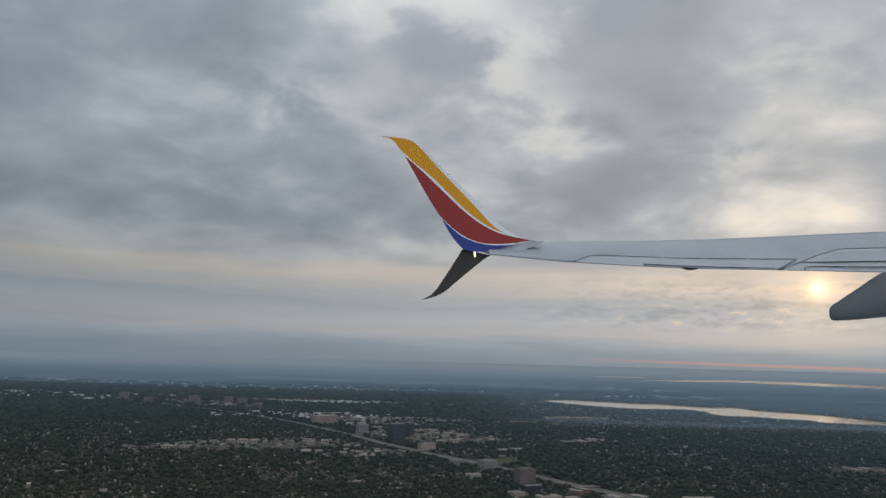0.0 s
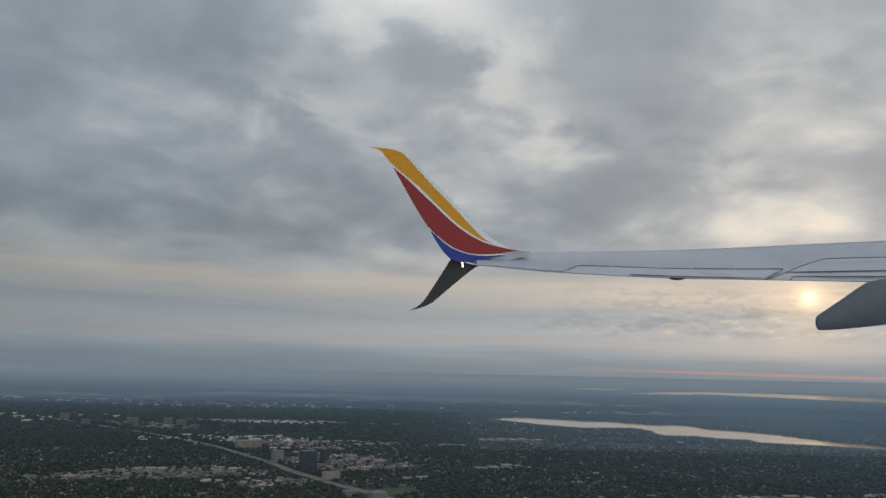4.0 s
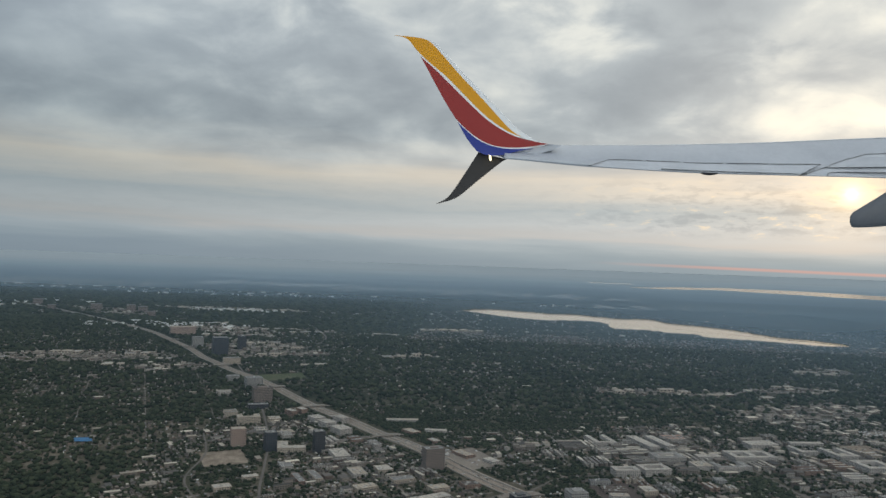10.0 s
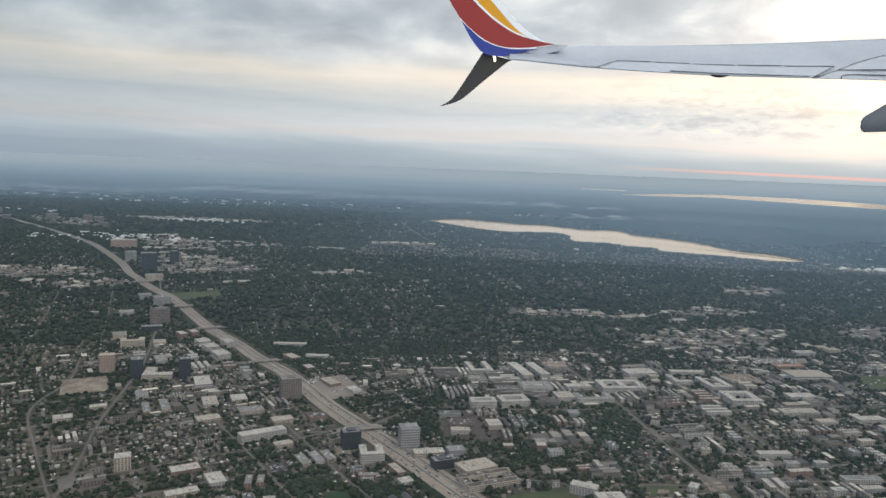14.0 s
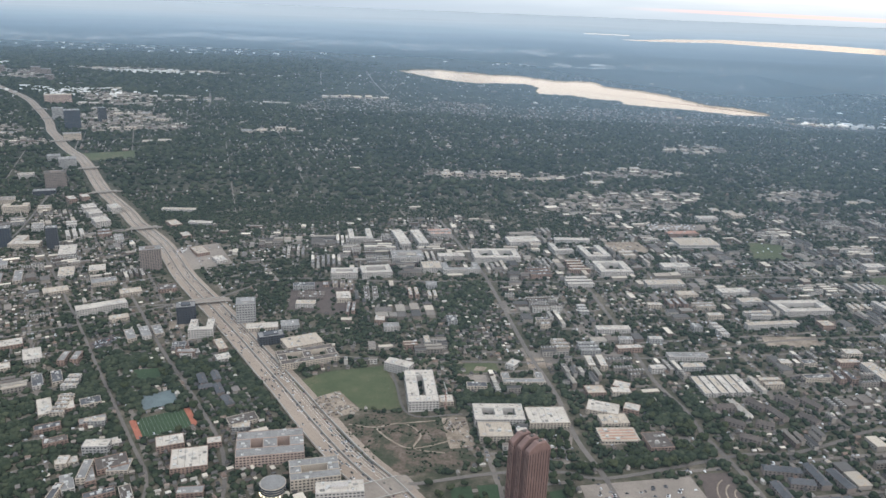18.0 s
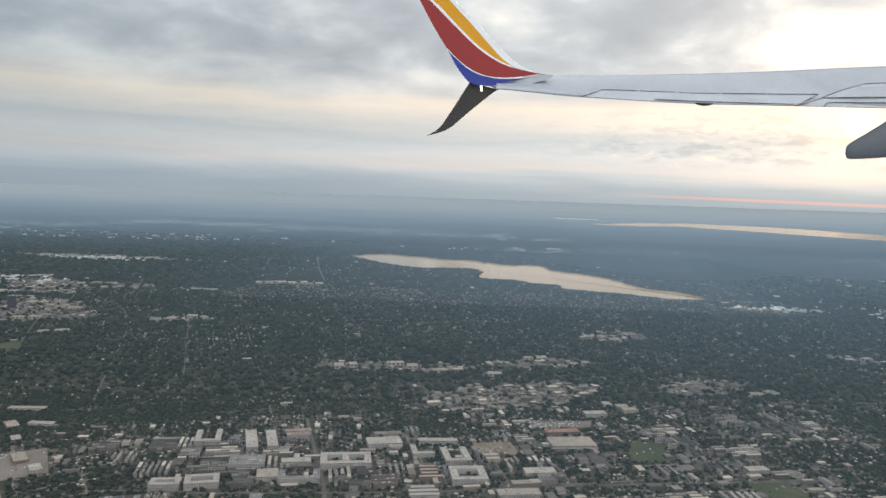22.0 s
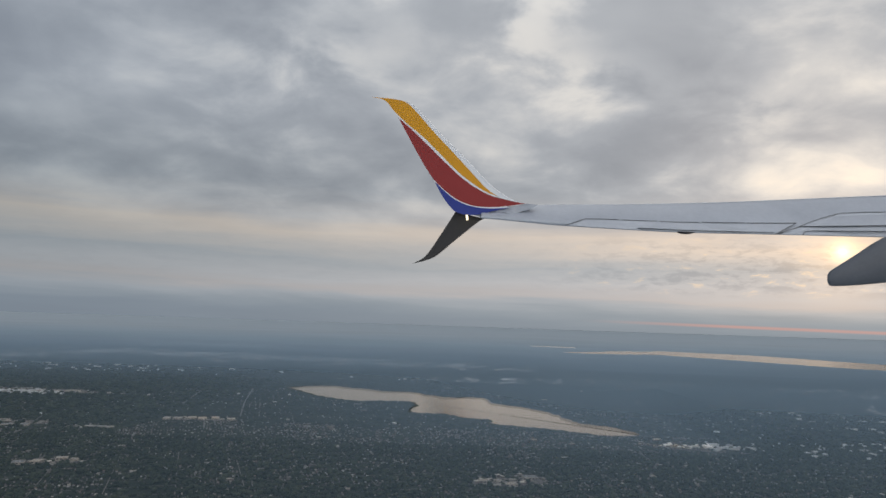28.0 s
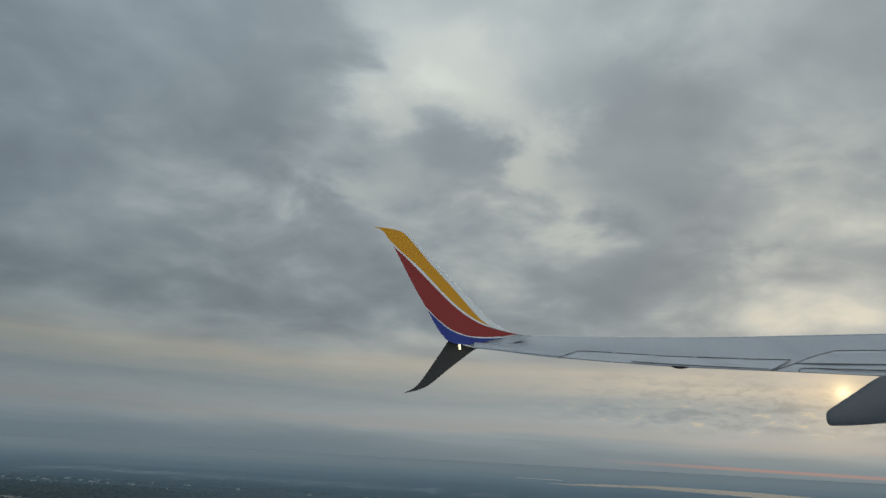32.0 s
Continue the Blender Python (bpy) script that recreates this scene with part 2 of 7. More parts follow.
M = {
    "canopy": material("tree_canopy", [(0.1, (0.014, 0.021, 0.013)), (0.5, (0.032, 0.042, 0.025)), (0.9, (0.066, 0.075, 0.044))], 0.9, scale=0.05, fine=30, bump=0.5, island=0.6, spec=0.1),
    "crown": material("tree_crown", [(0.1, (0.018, 0.025, 0.013)), (0.5, (0.034, 0.043, 0.021)), (0.9, (0.064, 0.068, 0.034))], 0.9, scale=1.2, fine=9, bump=0.6, per_object=0.5, spec=0.1),
    "bark": material("bark", shade((0.09, 0.07, 0.05)), 0.9, scale=3),
    "ground": None,
    "grass": material("mown_grass", [(0.2, (0.050, 0.066, 0.028)), (0.55, (0.075, 0.088, 0.042)), (0.85, (0.14, 0.115, 0.068))], 0.95, scale=0.25, fine=14),
    "turf": material("sports_turf", shade((0.036, 0.062, 0.028)), 0.9, scale=0.5),
    "court": material("tennis_court", shade((0.12, 0.15, 0.155)), 0.8, scale=0.6),
    "pool": material("blue_court", shade((0.05, 0.17, 0.34)), 0.7, scale=0.6),
    "endzone": material("painted_endzone", shade((0.34, 0.12, 0.075)), 0.8, scale=1.0),
    "soil": material("bare_soil", [(0.2, (0.13, 0.10, 0.072)), (0.5, (0.24, 0.19, 0.145)), (0.85, (0.40, 0.335, 0.265))], 0.95, scale=0.5, fine=9),
    "scrub": material("scrubland", [(0.25, (0.034, 0.044, 0.022)), (0.46, (0.058, 0.056, 0.035)), (0.60, (0.108, 0.080, 0.060)), (0.85, (0.18, 0.142, 0.112))], 0.95, scale=0.42, fine=6),
    "concrete": material("road_concrete", [(0.2, (0.235, 0.185, 0.145)), (0.5, (0.295, 0.236, 0.188)), (0.85, (0.35, 0.285, 0.232))], 0.85, scale=0.15, fine=22),
    "asphalt": material("street_asphalt", [(0.2, (0.145, 0.122, 0.105)), (0.8, (0.225, 0.193, 0.165))], 0.9, scale=0.2, fine=14),
    "street": material("avenue_asphalt", [(0.2, (0.105, 0.092, 0.082)), (0.8, (0.185, 0.162, 0.142))], 0.9, scale=0.2, fine=14),
    "side_asphalt": material("side_street_asphalt", [(0.2, (0.125, 0.106, 0.09)), (0.8, (0.215, 0.185, 0.157))], 0.9, scale=0.2, fine=14),
    "slate_roof": material("dark_slate_roof", [(0.2, (0.06, 0.062, 0.068)), (0.8, (0.105, 0.105, 0.11))], 0.85, scale=0.5, fine=8),
    # oil stain on inner shoulders, painted shadow beside the retaining walls
    "oil_and_shade": material("oil_and_shade_concrete", [(0.2, (0.10, 0.085, 0.072)), (0.8, (0.16, 0.135, 0.115))], 0.85, scale=0.3, fine=12),
    "white_trim": material("white_parapet", shade((0.58, 0.55, 0.50), 0.85, 1.1), 0.8, scale=0.8),
    "parking": material("parking_lot", [(0.2, (0.185, 0.155, 0.13)), (0.8, (0.29, 0.248, 0.21))], 0.9, scale=0.25, fine=10),
    "paint": material("road_paint", shade((0.7, 0.7, 0.66)), 0.7, scale=2),
    "faded_paint": material("faded_line_paint", shade((0.16, 0.19, 0.15)), 0.8, scale=2),
    "barrier": material("barrier_concrete", shade((0.36, 0.34, 0.31)), 0.85, scale=1),
    "deckdark": material("dark_asphalt_deck", shade((0.098, 0.076, 0.066)), 0.9, scale=0.5),
    "white_roof": material("white_membrane_roof", [(0.2, (0.38, 0.335, 0.285)), (0.8, (0.57, 0.52, 0.455))], 0.7, scale=0.5, fine=6),
    "grey_roof": material("grey_gravel_roof", [(0.2, (0.17, 0.165, 0.16)), (0.8, (0.27, 0.262, 0.253))], 0.85, scale=0.5, fine=8),
    "tan_roof": material("tan_roof", [(0.2, (0.34, 0.285, 0.225)), (0.8, (0.50, 0.43, 0.35))], 0.85, scale=0.5, fine=8),
    "brown_roof": material("brown_roof", [(0.2, (0.072, 0.06, 0.053)), (0.8, (0.12, 0.10, 0.088))], 0.85, scale=0.5, fine=8),
    "red_roof": material("red_clay_roof", [(0.2, (0.30, 0.15, 0.10)), (0.8, (0.44, 0.26, 0.20))], 0.85, scale=0.8, fine=8),
    "white_wall": material("white_render_wall", shade((0.42, 0.39, 0.36), 0.8, 1.15), 0.8, scale=0.8),
    "stone_wall": material("limestone_wall", shade((0.42, 0.36, 0.295), 0.85, 1.1), 0.85, scale=0.8),
    "brick_wall": material("red_brick_wall", shade((0.24, 0.165, 0.13), 0.8, 1.2), 0.85, scale=1.2),
    "brown_wall": material("brown_concrete_wall", shade((0.20, 0.165, 0.145), 0.85, 1.15), 0.85, scale=0.8),
    "grey_wall": material("grey_concrete_wall", shade((0.29, 0.28, 0.268), 0.85, 1.15), 0.85, scale=0.8),
    "pink_wall": material("pink_granite_wall", shade((0.36, 0.27, 0.225), 0.85, 1.15), 0.8, scale=0.8),
    "dark_wall": material("dark_metal_wall", shade((0.045, 0.048, 0.055), 0.8, 1.25), 0.45, scale=0.8),
    "blue_glass": material("blue_curtain_glass", shade((0.022, 0.040, 0.062), 0.7, 1.3), 0.18, scale=0.6, spec=0.6, bump=0.02),
    "black_glass": material("black_curtain_glass", shade((0.016, 0.018, 0.022), 0.7, 1.3), 0.16, scale=0.6, spec=0.6, bump=0.02),
    "bronze_glass": material("bronze_window_glass", shade((0.050, 0.034, 0.030), 0.7, 1.3), 0.25, scale=0.6, spec=0.5, bump=0.02),
    "window": material("window_glass", shade((0.03, 0.035, 0.042), 0.7, 1.3), 0.2, scale=3, spec=0.6, bump=0.02),
    "granite": material("red_granite", [(0.2, (0.15, 0.088, 0.074)), (0.8, (0.23, 0.142, 0.12))], 0.55, scale=0.9, fine=9, bump=0.1),
    "far_roof": material("white_metal_roofs", [(0.1, (0.42, 0.40, 0.37)), (0.5, (0.74, 0.72, 0.69)), (0.9, (0.84, 0.82, 0.79))], 0.6, scale=0.05, fine=6, island=0.8),
    "roof_seam": material("patched_roof_felt", [(0.1, (0.13, 0.12, 0.11)), (0.5, (0.24, 0.225, 0.205)), (0.9, (0.40, 0.375, 0.34))], 0.85, scale=1.5, fine=6, island=0.75),
    "unit": material("rooftop_metal", shade((0.46, 0.45, 0.43)), 0.6, 0.1, scale=2),
    "car": material("car_paint", [(0.1, (0.02, 0.02, 0.025)), (0.4, (0.10, 0.10, 0.11)), (0.55, (0.28, 0.29, 0.30)), (0.7, (0.62, 0.62, 0.62)), (0.92, (0.75, 0.75, 0.75)), (0.98, (0.3, 0.03, 0.03))], 0.3, scale=1, per_object=0.96, spec=0.5),
    "parked": material("parked_car_paint", [(0.15, (0.02, 0.02, 0.025)), (0.4, (0.12, 0.12, 0.13)), (0.6, (0.35, 0.35, 0.36)), (0.85, (0.7, 0.7, 0.7))], 0.35, scale=1, island=0.95, spec=0.5),
    "house_roof": material("shingle_roofs", [(0.05, (0.05, 0.046, 0.044)), (0.4, (0.095, 0.086, 0.08)), (0.62, (0.14, 0.125, 0.112)), (0.76, (0.19, 0.13, 0.10)), (0.87, (0.24, 0.215, 0.19)), (0.97, (0.60, 0.56, 0.50))], 0.9, scale=0.8, fine=7, island=0.88),
    "thing_roof": material("shingle_roof", [(0.05, (0.075, 0.063, 0.056)), (0.3, (0.125, 0.108, 0.097)), (0.6, (0.19, 0.165, 0.148)), (0.8, (0.27, 0.24, 0.215)), (0.97, (0.5, 0.47, 0.43))], 0.9, scale=2, fine=7, per_object=0.85),
    "dark_roofs": material("dark_grey_roofs", [(0.05, (0.055, 0.053, 0.052)), (0.45, (0.11, 0.102, 0.096)), (0.7, (0.16, 0.135, 0.115)), (0.8, (0.22, 0.20, 0.175)), (0.9, (0.34, 0.30, 0.25)), (0.99, (0.42, 0.24, 0.08))], 0.85, scale=0.6, fine=7, island=0.8),
    "flat_roof": material("pale_flat_roofs", [(0.05, (0.08, 0.075, 0.07)), (0.35, (0.17, 0.15, 0.135)), (0.62, (0.36, 0.31, 0.25)), (0.92, (0.68, 0.61, 0.51))], 0.8, scale=0.6, fine=7, island=0.85),
    "house_wall": material("house_walls", [(0.1, (0.12, 0.09, 0.075)), (0.4, (0.19, 0.165, 0.14)), (0.7, (0.27, 0.24, 0.21)), (0.95, (0.48, 0.45, 0.41))], 0.85, scale=0.6, island=0.85),
    "thing_wall": material("house_wall", [(0.1, (0.18, 0.13, 0.105)), (0.5, (0.32, 0.275, 0.235)), (0.9, (0.52, 0.49, 0.45))], 0.85, scale=0.9, per_object=0.85),
    "wing_skin": material("wing_skin", [(0.15, (0.46, 0.49, 0.55)), (0.85, (0.57, 0.60, 0.66))], 0.3, 0.1, scale=0.004, fine=9, bump=0.0, spec=0.5),
    "wing_panel": material("wing_panel", [(0.15, (0.50, 0.53, 0.59)), (0.85, (0.60, 0.63, 0.69))], 0.34, 0.1, scale=0.005, fine=9, bump=0.0, spec=0.5),
    "gap": material("panel_gap", shade((0.025, 0.025, 0.03)), 0.8, scale=0.01),
    "fairing": material("fairing_grey", [(0.15, (0.13, 0.14, 0.16)), (0.85, (0.165, 0.175, 0.195))], 0.3, scale=0.006, bump=0.0),
    "silver": material("silver_paint", shade((0.86, 0.87, 0.89), 0.97, 1.03), 0.45, 0.0, scale=0.01, bump=0.0),
    "yellow": material("yellow_paint", shade((0.74, 0.34, 0.012), 0.95, 1.04), 0.35, scale=0.01, bump=0.0),
    "red": material("red_paint", shade((0.31, 0.032, 0.030), 0.95, 1.05), 0.35, scale=0.01, bump=0.0),
    "blue": material("blue_paint", shade((0.030, 0.05, 0.28), 0.95, 1.05), 0.35, scale=0.01, bump=0.0),
    "strake": material("dark_strake", shade((0.055, 0.052, 0.052), 0.9, 1.1), 0.5, scale=0.01, bump=0.0),
}


def ground_material():
    m = bpy.data.materials.new("wooded_ground")
    m.use_nodes = True
    k = Nodes(m.node_tree)
    v = k.add("ShaderNodeNewGeometry").outputs["Position"]
    wide, mid, fine = k.noise(v, 0.006, 4), k.noise(v, 0.05, 5, 0.6), k.noise(v, 0.55, 5, 0.65)
    f = k.math("ADD", k.math("MULTIPLY", mid, 0.5), k.math("MULTIPLY", fine, 0.5))
    col = k.ramp(f, [(0.33, (0.04, 0.05, 0.028)), (0.45, (0.065, 0.064, 0.042)), (0.55, (0.13, 0.111, 0.084)), (0.66, (0.23, 0.192, 0.15))])
    woods = k.ramp(f, [(0.35, (0.014, 0.022, 0.015)), (0.65, (0.038, 0.045, 0.029))])
    y = k.add("ShaderNodeSeparateXYZ", Vector=v).outputs[1]
    col = k.mix(k.step(y, 130.0, 240.0), col, woods)
    col = k.mix(k.math("MULTIPLY", k.math("MULTIPLY", k.step(wide, 0.52, 0.62), 0.35), k.math("SUBTRACT", 1.0, k.step(y, 300.0, 500.0))), col, (0.10, 0.10, 0.075, 1))
    fields = k.math("MULTIPLY", k.step(y, 300.0, 640.0), k.step(k.math("ADD", k.noise(v, 0.035, 5, 0.65), k.math("MULTIPLY", k.step(y, 680.0, 800.0), 0.045)), 0.63, 0.69))
    col = k.mix(fields, col, (0.16, 0.15, 0.115, 1))
    b = k.add("ShaderNodeBump", Strength=0.6, Distance=0.3)
    k.put(b.inputs["Height"], fine)
    p = k.add("ShaderNodeBsdfPrincipled", Roughness=0.95)
    k.put(p.inputs["Base Color"], col)
    k.put(p.inputs["Normal"], b.outputs[0])
    p.inputs["Specular IOR Level"].default_value = 0.1
    k.t.links.new(p.outputs[0], k.add("ShaderNodeOutputMaterial").inputs[0])
    return m


def water_material(name, rough, gloss):
    m = bpy.data.materials.new(name)
    m.use_nodes = True
    k = Nodes(m.node_tree)
    v = k.add("ShaderNodeNewGeometry").outputs["Position"]
    b = k.add("ShaderNodeBump", Strength=0.05, Distance=0.03)
    k.put(b.inputs["Height"], k.noise(v, 2.5, 4))
    p = k.add("ShaderNodeBsdfPrincipled", Roughness=rough)
    p.inputs["Specular IOR Level"].default_value = gloss
    k.put(p.inputs["Base Color"], k.ramp(k.noise(v, 0.03, 3), [(0.3, (0.05, 0.05, 0.04)), (0.7, (0.085, 0.08, 0.065))]))
    k.put(p.inputs["Normal"], b.outputs[0])
    p.inputs["IOR"].default_value = 1.33
    k.t.links.new(p.outputs[0], k.add("ShaderNodeOutputMaterial").inputs[0])
    return m


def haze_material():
    """A sheet that imitates haze: its opacity is painted to grow with distance, and the sky lights it like any surface.
    """
    m = bpy.data.materials.new("haze_stand_in")
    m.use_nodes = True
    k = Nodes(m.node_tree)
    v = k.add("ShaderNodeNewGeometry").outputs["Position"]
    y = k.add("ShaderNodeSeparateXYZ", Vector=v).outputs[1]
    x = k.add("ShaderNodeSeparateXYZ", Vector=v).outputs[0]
    # opacity painted higher to the sunward east than over the western suburbs
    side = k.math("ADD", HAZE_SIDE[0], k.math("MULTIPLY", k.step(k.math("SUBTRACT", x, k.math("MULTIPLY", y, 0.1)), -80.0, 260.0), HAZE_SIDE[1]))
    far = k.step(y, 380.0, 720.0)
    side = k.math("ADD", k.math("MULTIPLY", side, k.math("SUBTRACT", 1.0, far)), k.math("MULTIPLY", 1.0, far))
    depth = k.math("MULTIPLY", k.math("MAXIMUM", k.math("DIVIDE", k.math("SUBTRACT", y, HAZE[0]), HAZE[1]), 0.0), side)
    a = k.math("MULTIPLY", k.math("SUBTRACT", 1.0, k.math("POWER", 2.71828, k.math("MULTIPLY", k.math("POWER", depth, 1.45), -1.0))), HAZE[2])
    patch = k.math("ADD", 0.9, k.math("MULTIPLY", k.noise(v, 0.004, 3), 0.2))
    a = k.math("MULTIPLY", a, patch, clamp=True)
    # haze tint painted paler with distance, towards the horizon sky
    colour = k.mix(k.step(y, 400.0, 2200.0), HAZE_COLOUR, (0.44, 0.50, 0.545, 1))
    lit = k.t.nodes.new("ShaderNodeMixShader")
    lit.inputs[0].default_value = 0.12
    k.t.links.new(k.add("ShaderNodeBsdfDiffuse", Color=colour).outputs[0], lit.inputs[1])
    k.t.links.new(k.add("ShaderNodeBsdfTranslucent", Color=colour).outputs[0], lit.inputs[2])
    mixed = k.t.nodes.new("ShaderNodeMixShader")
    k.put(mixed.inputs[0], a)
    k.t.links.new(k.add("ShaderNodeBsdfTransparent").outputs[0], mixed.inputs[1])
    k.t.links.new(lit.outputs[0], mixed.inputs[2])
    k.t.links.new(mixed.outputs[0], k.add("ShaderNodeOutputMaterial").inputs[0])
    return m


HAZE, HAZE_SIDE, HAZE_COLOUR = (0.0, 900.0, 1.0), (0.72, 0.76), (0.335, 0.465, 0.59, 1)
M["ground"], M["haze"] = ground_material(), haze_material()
# the far reservoir's gloss is lowered to imitate haze over it
M["water"], M["far_water"] = water_material("lake_water", 0.15, 0.5), water_material("haze_dimmed_water", 0.22, 0.4)
lamp = bpy.data.materials.new("lit_lamp")
lamp.use_nodes = True
lk = Nodes(lamp.node_tree)
lk.t.links.new(lk.add("ShaderNodeEmission", Color=(1.0, 0.86, 0.55, 1), Strength=2.0).outputs[0], lk.add("ShaderNodeOutputMaterial").inputs[0])
M["lamp"] = lamp


# ---- making meshes ----
def link_mesh(name, verts, faces, mat, parent=None, label="", category="", group="", kind="", smooth=False):
    me = bpy.data.meshes.new(name)
    me.from_pydata([tuple(v) for v in verts], [], faces)
    me.materials.append(mat)
    if smooth:
        me.shade_smooth()
    ob = new(name, me)
    if parent:
        ob.parent = parent
    return tagged(ob, label, category, group, kind)


def fast_mesh(name, verts, tris, mat, label, category, parent=None, smooth=False, kind="stuff"):
    """One mesh from big arrays of corners and triangles."""
    me = bpy.data.meshes.new(name)
    me.vertices.add(len(verts))
    me.vertices.foreach_set("co", np.asarray(verts, np.float32).ravel())
    me.loops.add(3 * len(tris))
    me.loops.foreach_set("vertex_index", np.asarray(tris, np.int32).ravel())
    me.polygons.add(len(tris))
    me.polygons.foreach_set("loop_start", np.arange(0, 3 * len(tris), 3, dtype=np.int32))
    me.polygons.foreach_set("use_smooth", np.full(len(tris), smooth))
    me.materials.append(mat)
    me.update(calc_edges=True)
    ob = new(name, me)
    if parent:
        ob.parent = parent
    return tagged(ob, label, category, "", kind)


def repeat(shape, at, size, turn):
    """Corners and triangles of many copies of shape (corners, triangles), moved to at, sized and turned one by one."""
    v, f = np.asarray(shape[0], float), np.asarray(shape[1], int)
    n = len(at)
    c, s = np.cos(turn)[:, None], np.sin(turn)[:, None]
    p = v[None] * size[:, None, :]
    x, y = p[..., 0] * c - p[..., 1] * s, p[..., 0] * s + p[..., 1] * c
    out = np.stack([x, y, p[..., 2]], -1) + at[:, None, :]
    return out.reshape(-1, 3), (f[None] + (np.arange(n) * len(v))[:, None, None]).reshape(-1, 3)


class Geo:
    """Gathers boxes and prisms into one mesh."""

    def __init__(self):
        self.v, self.f = [], []

    def prism(self, ring, z0, z1, top=None):
        n, b = len(ring), len(self.v)
        self.v += [(x, y, z0) for x, y in ring] + [(x, y, z1) for x, y in (top or ring)]
        self.f += [tuple(b + i for i in reversed(range(n))), tuple(b + n + i for i in range(n))]
        self.f += [(b + i, b + (i + 1) % n, b + n + (i + 1) % n, b + n + i) for i in range(n)]
        return self

    def box(self, x0, y0, z0, x1, y1, z1):
        return self.prism([(x0, y0), (x1, y0), (x1, y1), (x0, y1)], z0, z1)

    def link(self, name, mat, parent=None, label="", smooth=False, **tags):
        return link_mesh(name, self.v, self.f, mat, parent, label, smooth=smooth, **tags)


def empty(name, m, label, category, group=""):
    ob = new(name)
    ob.matrix_basis = m
    return tagged(ob, label, category, group)


# ---- the lie of the land ----
LAND = (0.519, 0.915, 1.788, -0.088, -1.373, -1.131)


def land(x, y):
    """Height of the ground: gently rolling near the motorway, level by the lakes."""
    x, y = np.asarray(x, float), np.asarray(y, float)
    u, v = np.clip((x - 100) / 100, -2.2, 2.2), np.clip((y - 250) / 150, -1.4, 1.7)
    q = LAND[0] + LAND[1] * u + LAND[2] * v + LAND[3] * u * u + LAND[4] * u * v + LAND[5] * v * v
    w = np.clip((y - 280) / 90, 0, 1)
    w = w * w * (3 - 2 * w)
    return q * (1 - w) + 0.8 * w


def lz(x, y):
    return float(land(x, y))


def curve(points, steps=8):
    """A smooth line through points."""
    p = [np.array(q, float) for q in points]
    p = [2 * p[0] - p[1]] + p + [2 * p[-1] - p[-2]]
    out = []
    for a, b, c, d in zip(p, p[1:], p[2:], p[3:]):
        for i in range(steps):
            t = i / steps
            out.append(0.5 * (2 * b + (c - a) * t + (2 * a - 5 * b + 4 * c - d) * t * t + (3 * b - a - 3 * c + d) * t ** 3))
    return np.array(out + [p[-2]])


# ---- what already covers the ground ----
GX, GY, CELL = -330.0, 40.0, 0.4
taken = np.zeros((1900, 1350), bool)


def cells(x, y):
    i, j = ((np.asarray(x) - GX) / CELL).astype(int), ((np.asarray(y) - GY) / CELL).astype(int)
    ok = (i >= 0) & (j >= 0) & (i < taken.shape[0]) & (j < taken.shape[1])
    return np.clip(i, 0, taken.shape[0] - 1), np.clip(j, 0, taken.shape[1] - 1), ok


def is_taken(x, y):
    i, j, ok = cells(x, y)
    return taken[i, j] | ~ok


def take_disc(x, y, r):
    for a in np.arange(-r, r + CELL, CELL):
        b = math.sqrt(max(r * r - a * a, 0))
        i, j, ok = cells(np.full(2, x + a), np.array([y - b, y + b]))
        taken[i[0], j[0]:j[1] + 1] = True


def take_line(line, width):
    for a, b in zip(line, line[1:]):
        for t in np.linspace(0, 1, max(2, int(np.linalg.norm(b - a) / 0.3))):
            take_disc(*(a + (b - a) * t), width / 2)


def take_poly(pts, grow=0.0):
    p = np.array(pts, float)
    c = p.mean(0)
    p = c + (p - c) * (1 + grow)
    x0, y0 = p.min(0)
    x1, y1 = p.max(0)
    xs, ys = np.meshgrid(np.arange(x0, x1, CELL * 0.9), np.arange(y0, y1, CELL * 0.9), indexing="ij")
    inside = within(xs, ys, p)
    i, j, ok = cells(xs[inside], ys[inside])
    taken[i[ok], j[ok]] = True


def within(x, y, p):
    r = np.zeros(np.shape(x), bool)
    q = np.roll(p, -1, 0)
    for (ax, ay), (bx, by) in zip(p, q):
        if ay != by:
            r ^= ((ay > y) != (by > y)) & (x < (bx - ax) * (y - ay) / (by - ay) + ax)
    return r


# ---- ground, lakes, haze ----
def graded(stops):
    out = []
    for (a, b, n) in stops:
        out += list(np.linspace(a, b, n, endpoint=False))
    return np.array(out + [stops[-1][1]])


gx = graded([(-4800, -600, 14), (-600, -200, 12), (-200, 320, 70), (320, 800, 12), (800, 4800, 14)])
gy = graded([(-1500, 40, 8), (40, 380, 56), (380, 560, 16), (560, 1200, 14), (1200, 4880, 16)])
LAKE_FAR = [(64, 500), (82, 520), (102, 512), (121, 499), (138, 497), (160, 476), (182, 478), (187, 455), (205, 433), (216, 412), (220, 395), (225, 381), (236, 374), (243, 358), (243, 351)]
LAKE_NEAR = [(228, 348), (216, 356), (203, 363), (193, 366), (184, 372), (183, 384), (171, 388), (162, 398), (151, 400), (146, 405), (147, 434), (142, 447), (130, 446), (112, 441), (98, 452), (86, 465), (72, 487)]
xs, ys = np.meshgrid(gx, gy, indexing="ij")
zs = land(xs, ys) - 0.02
vv = np.stack([xs, ys, zs], -1).reshape(-1, 3)
ny = len(gy)
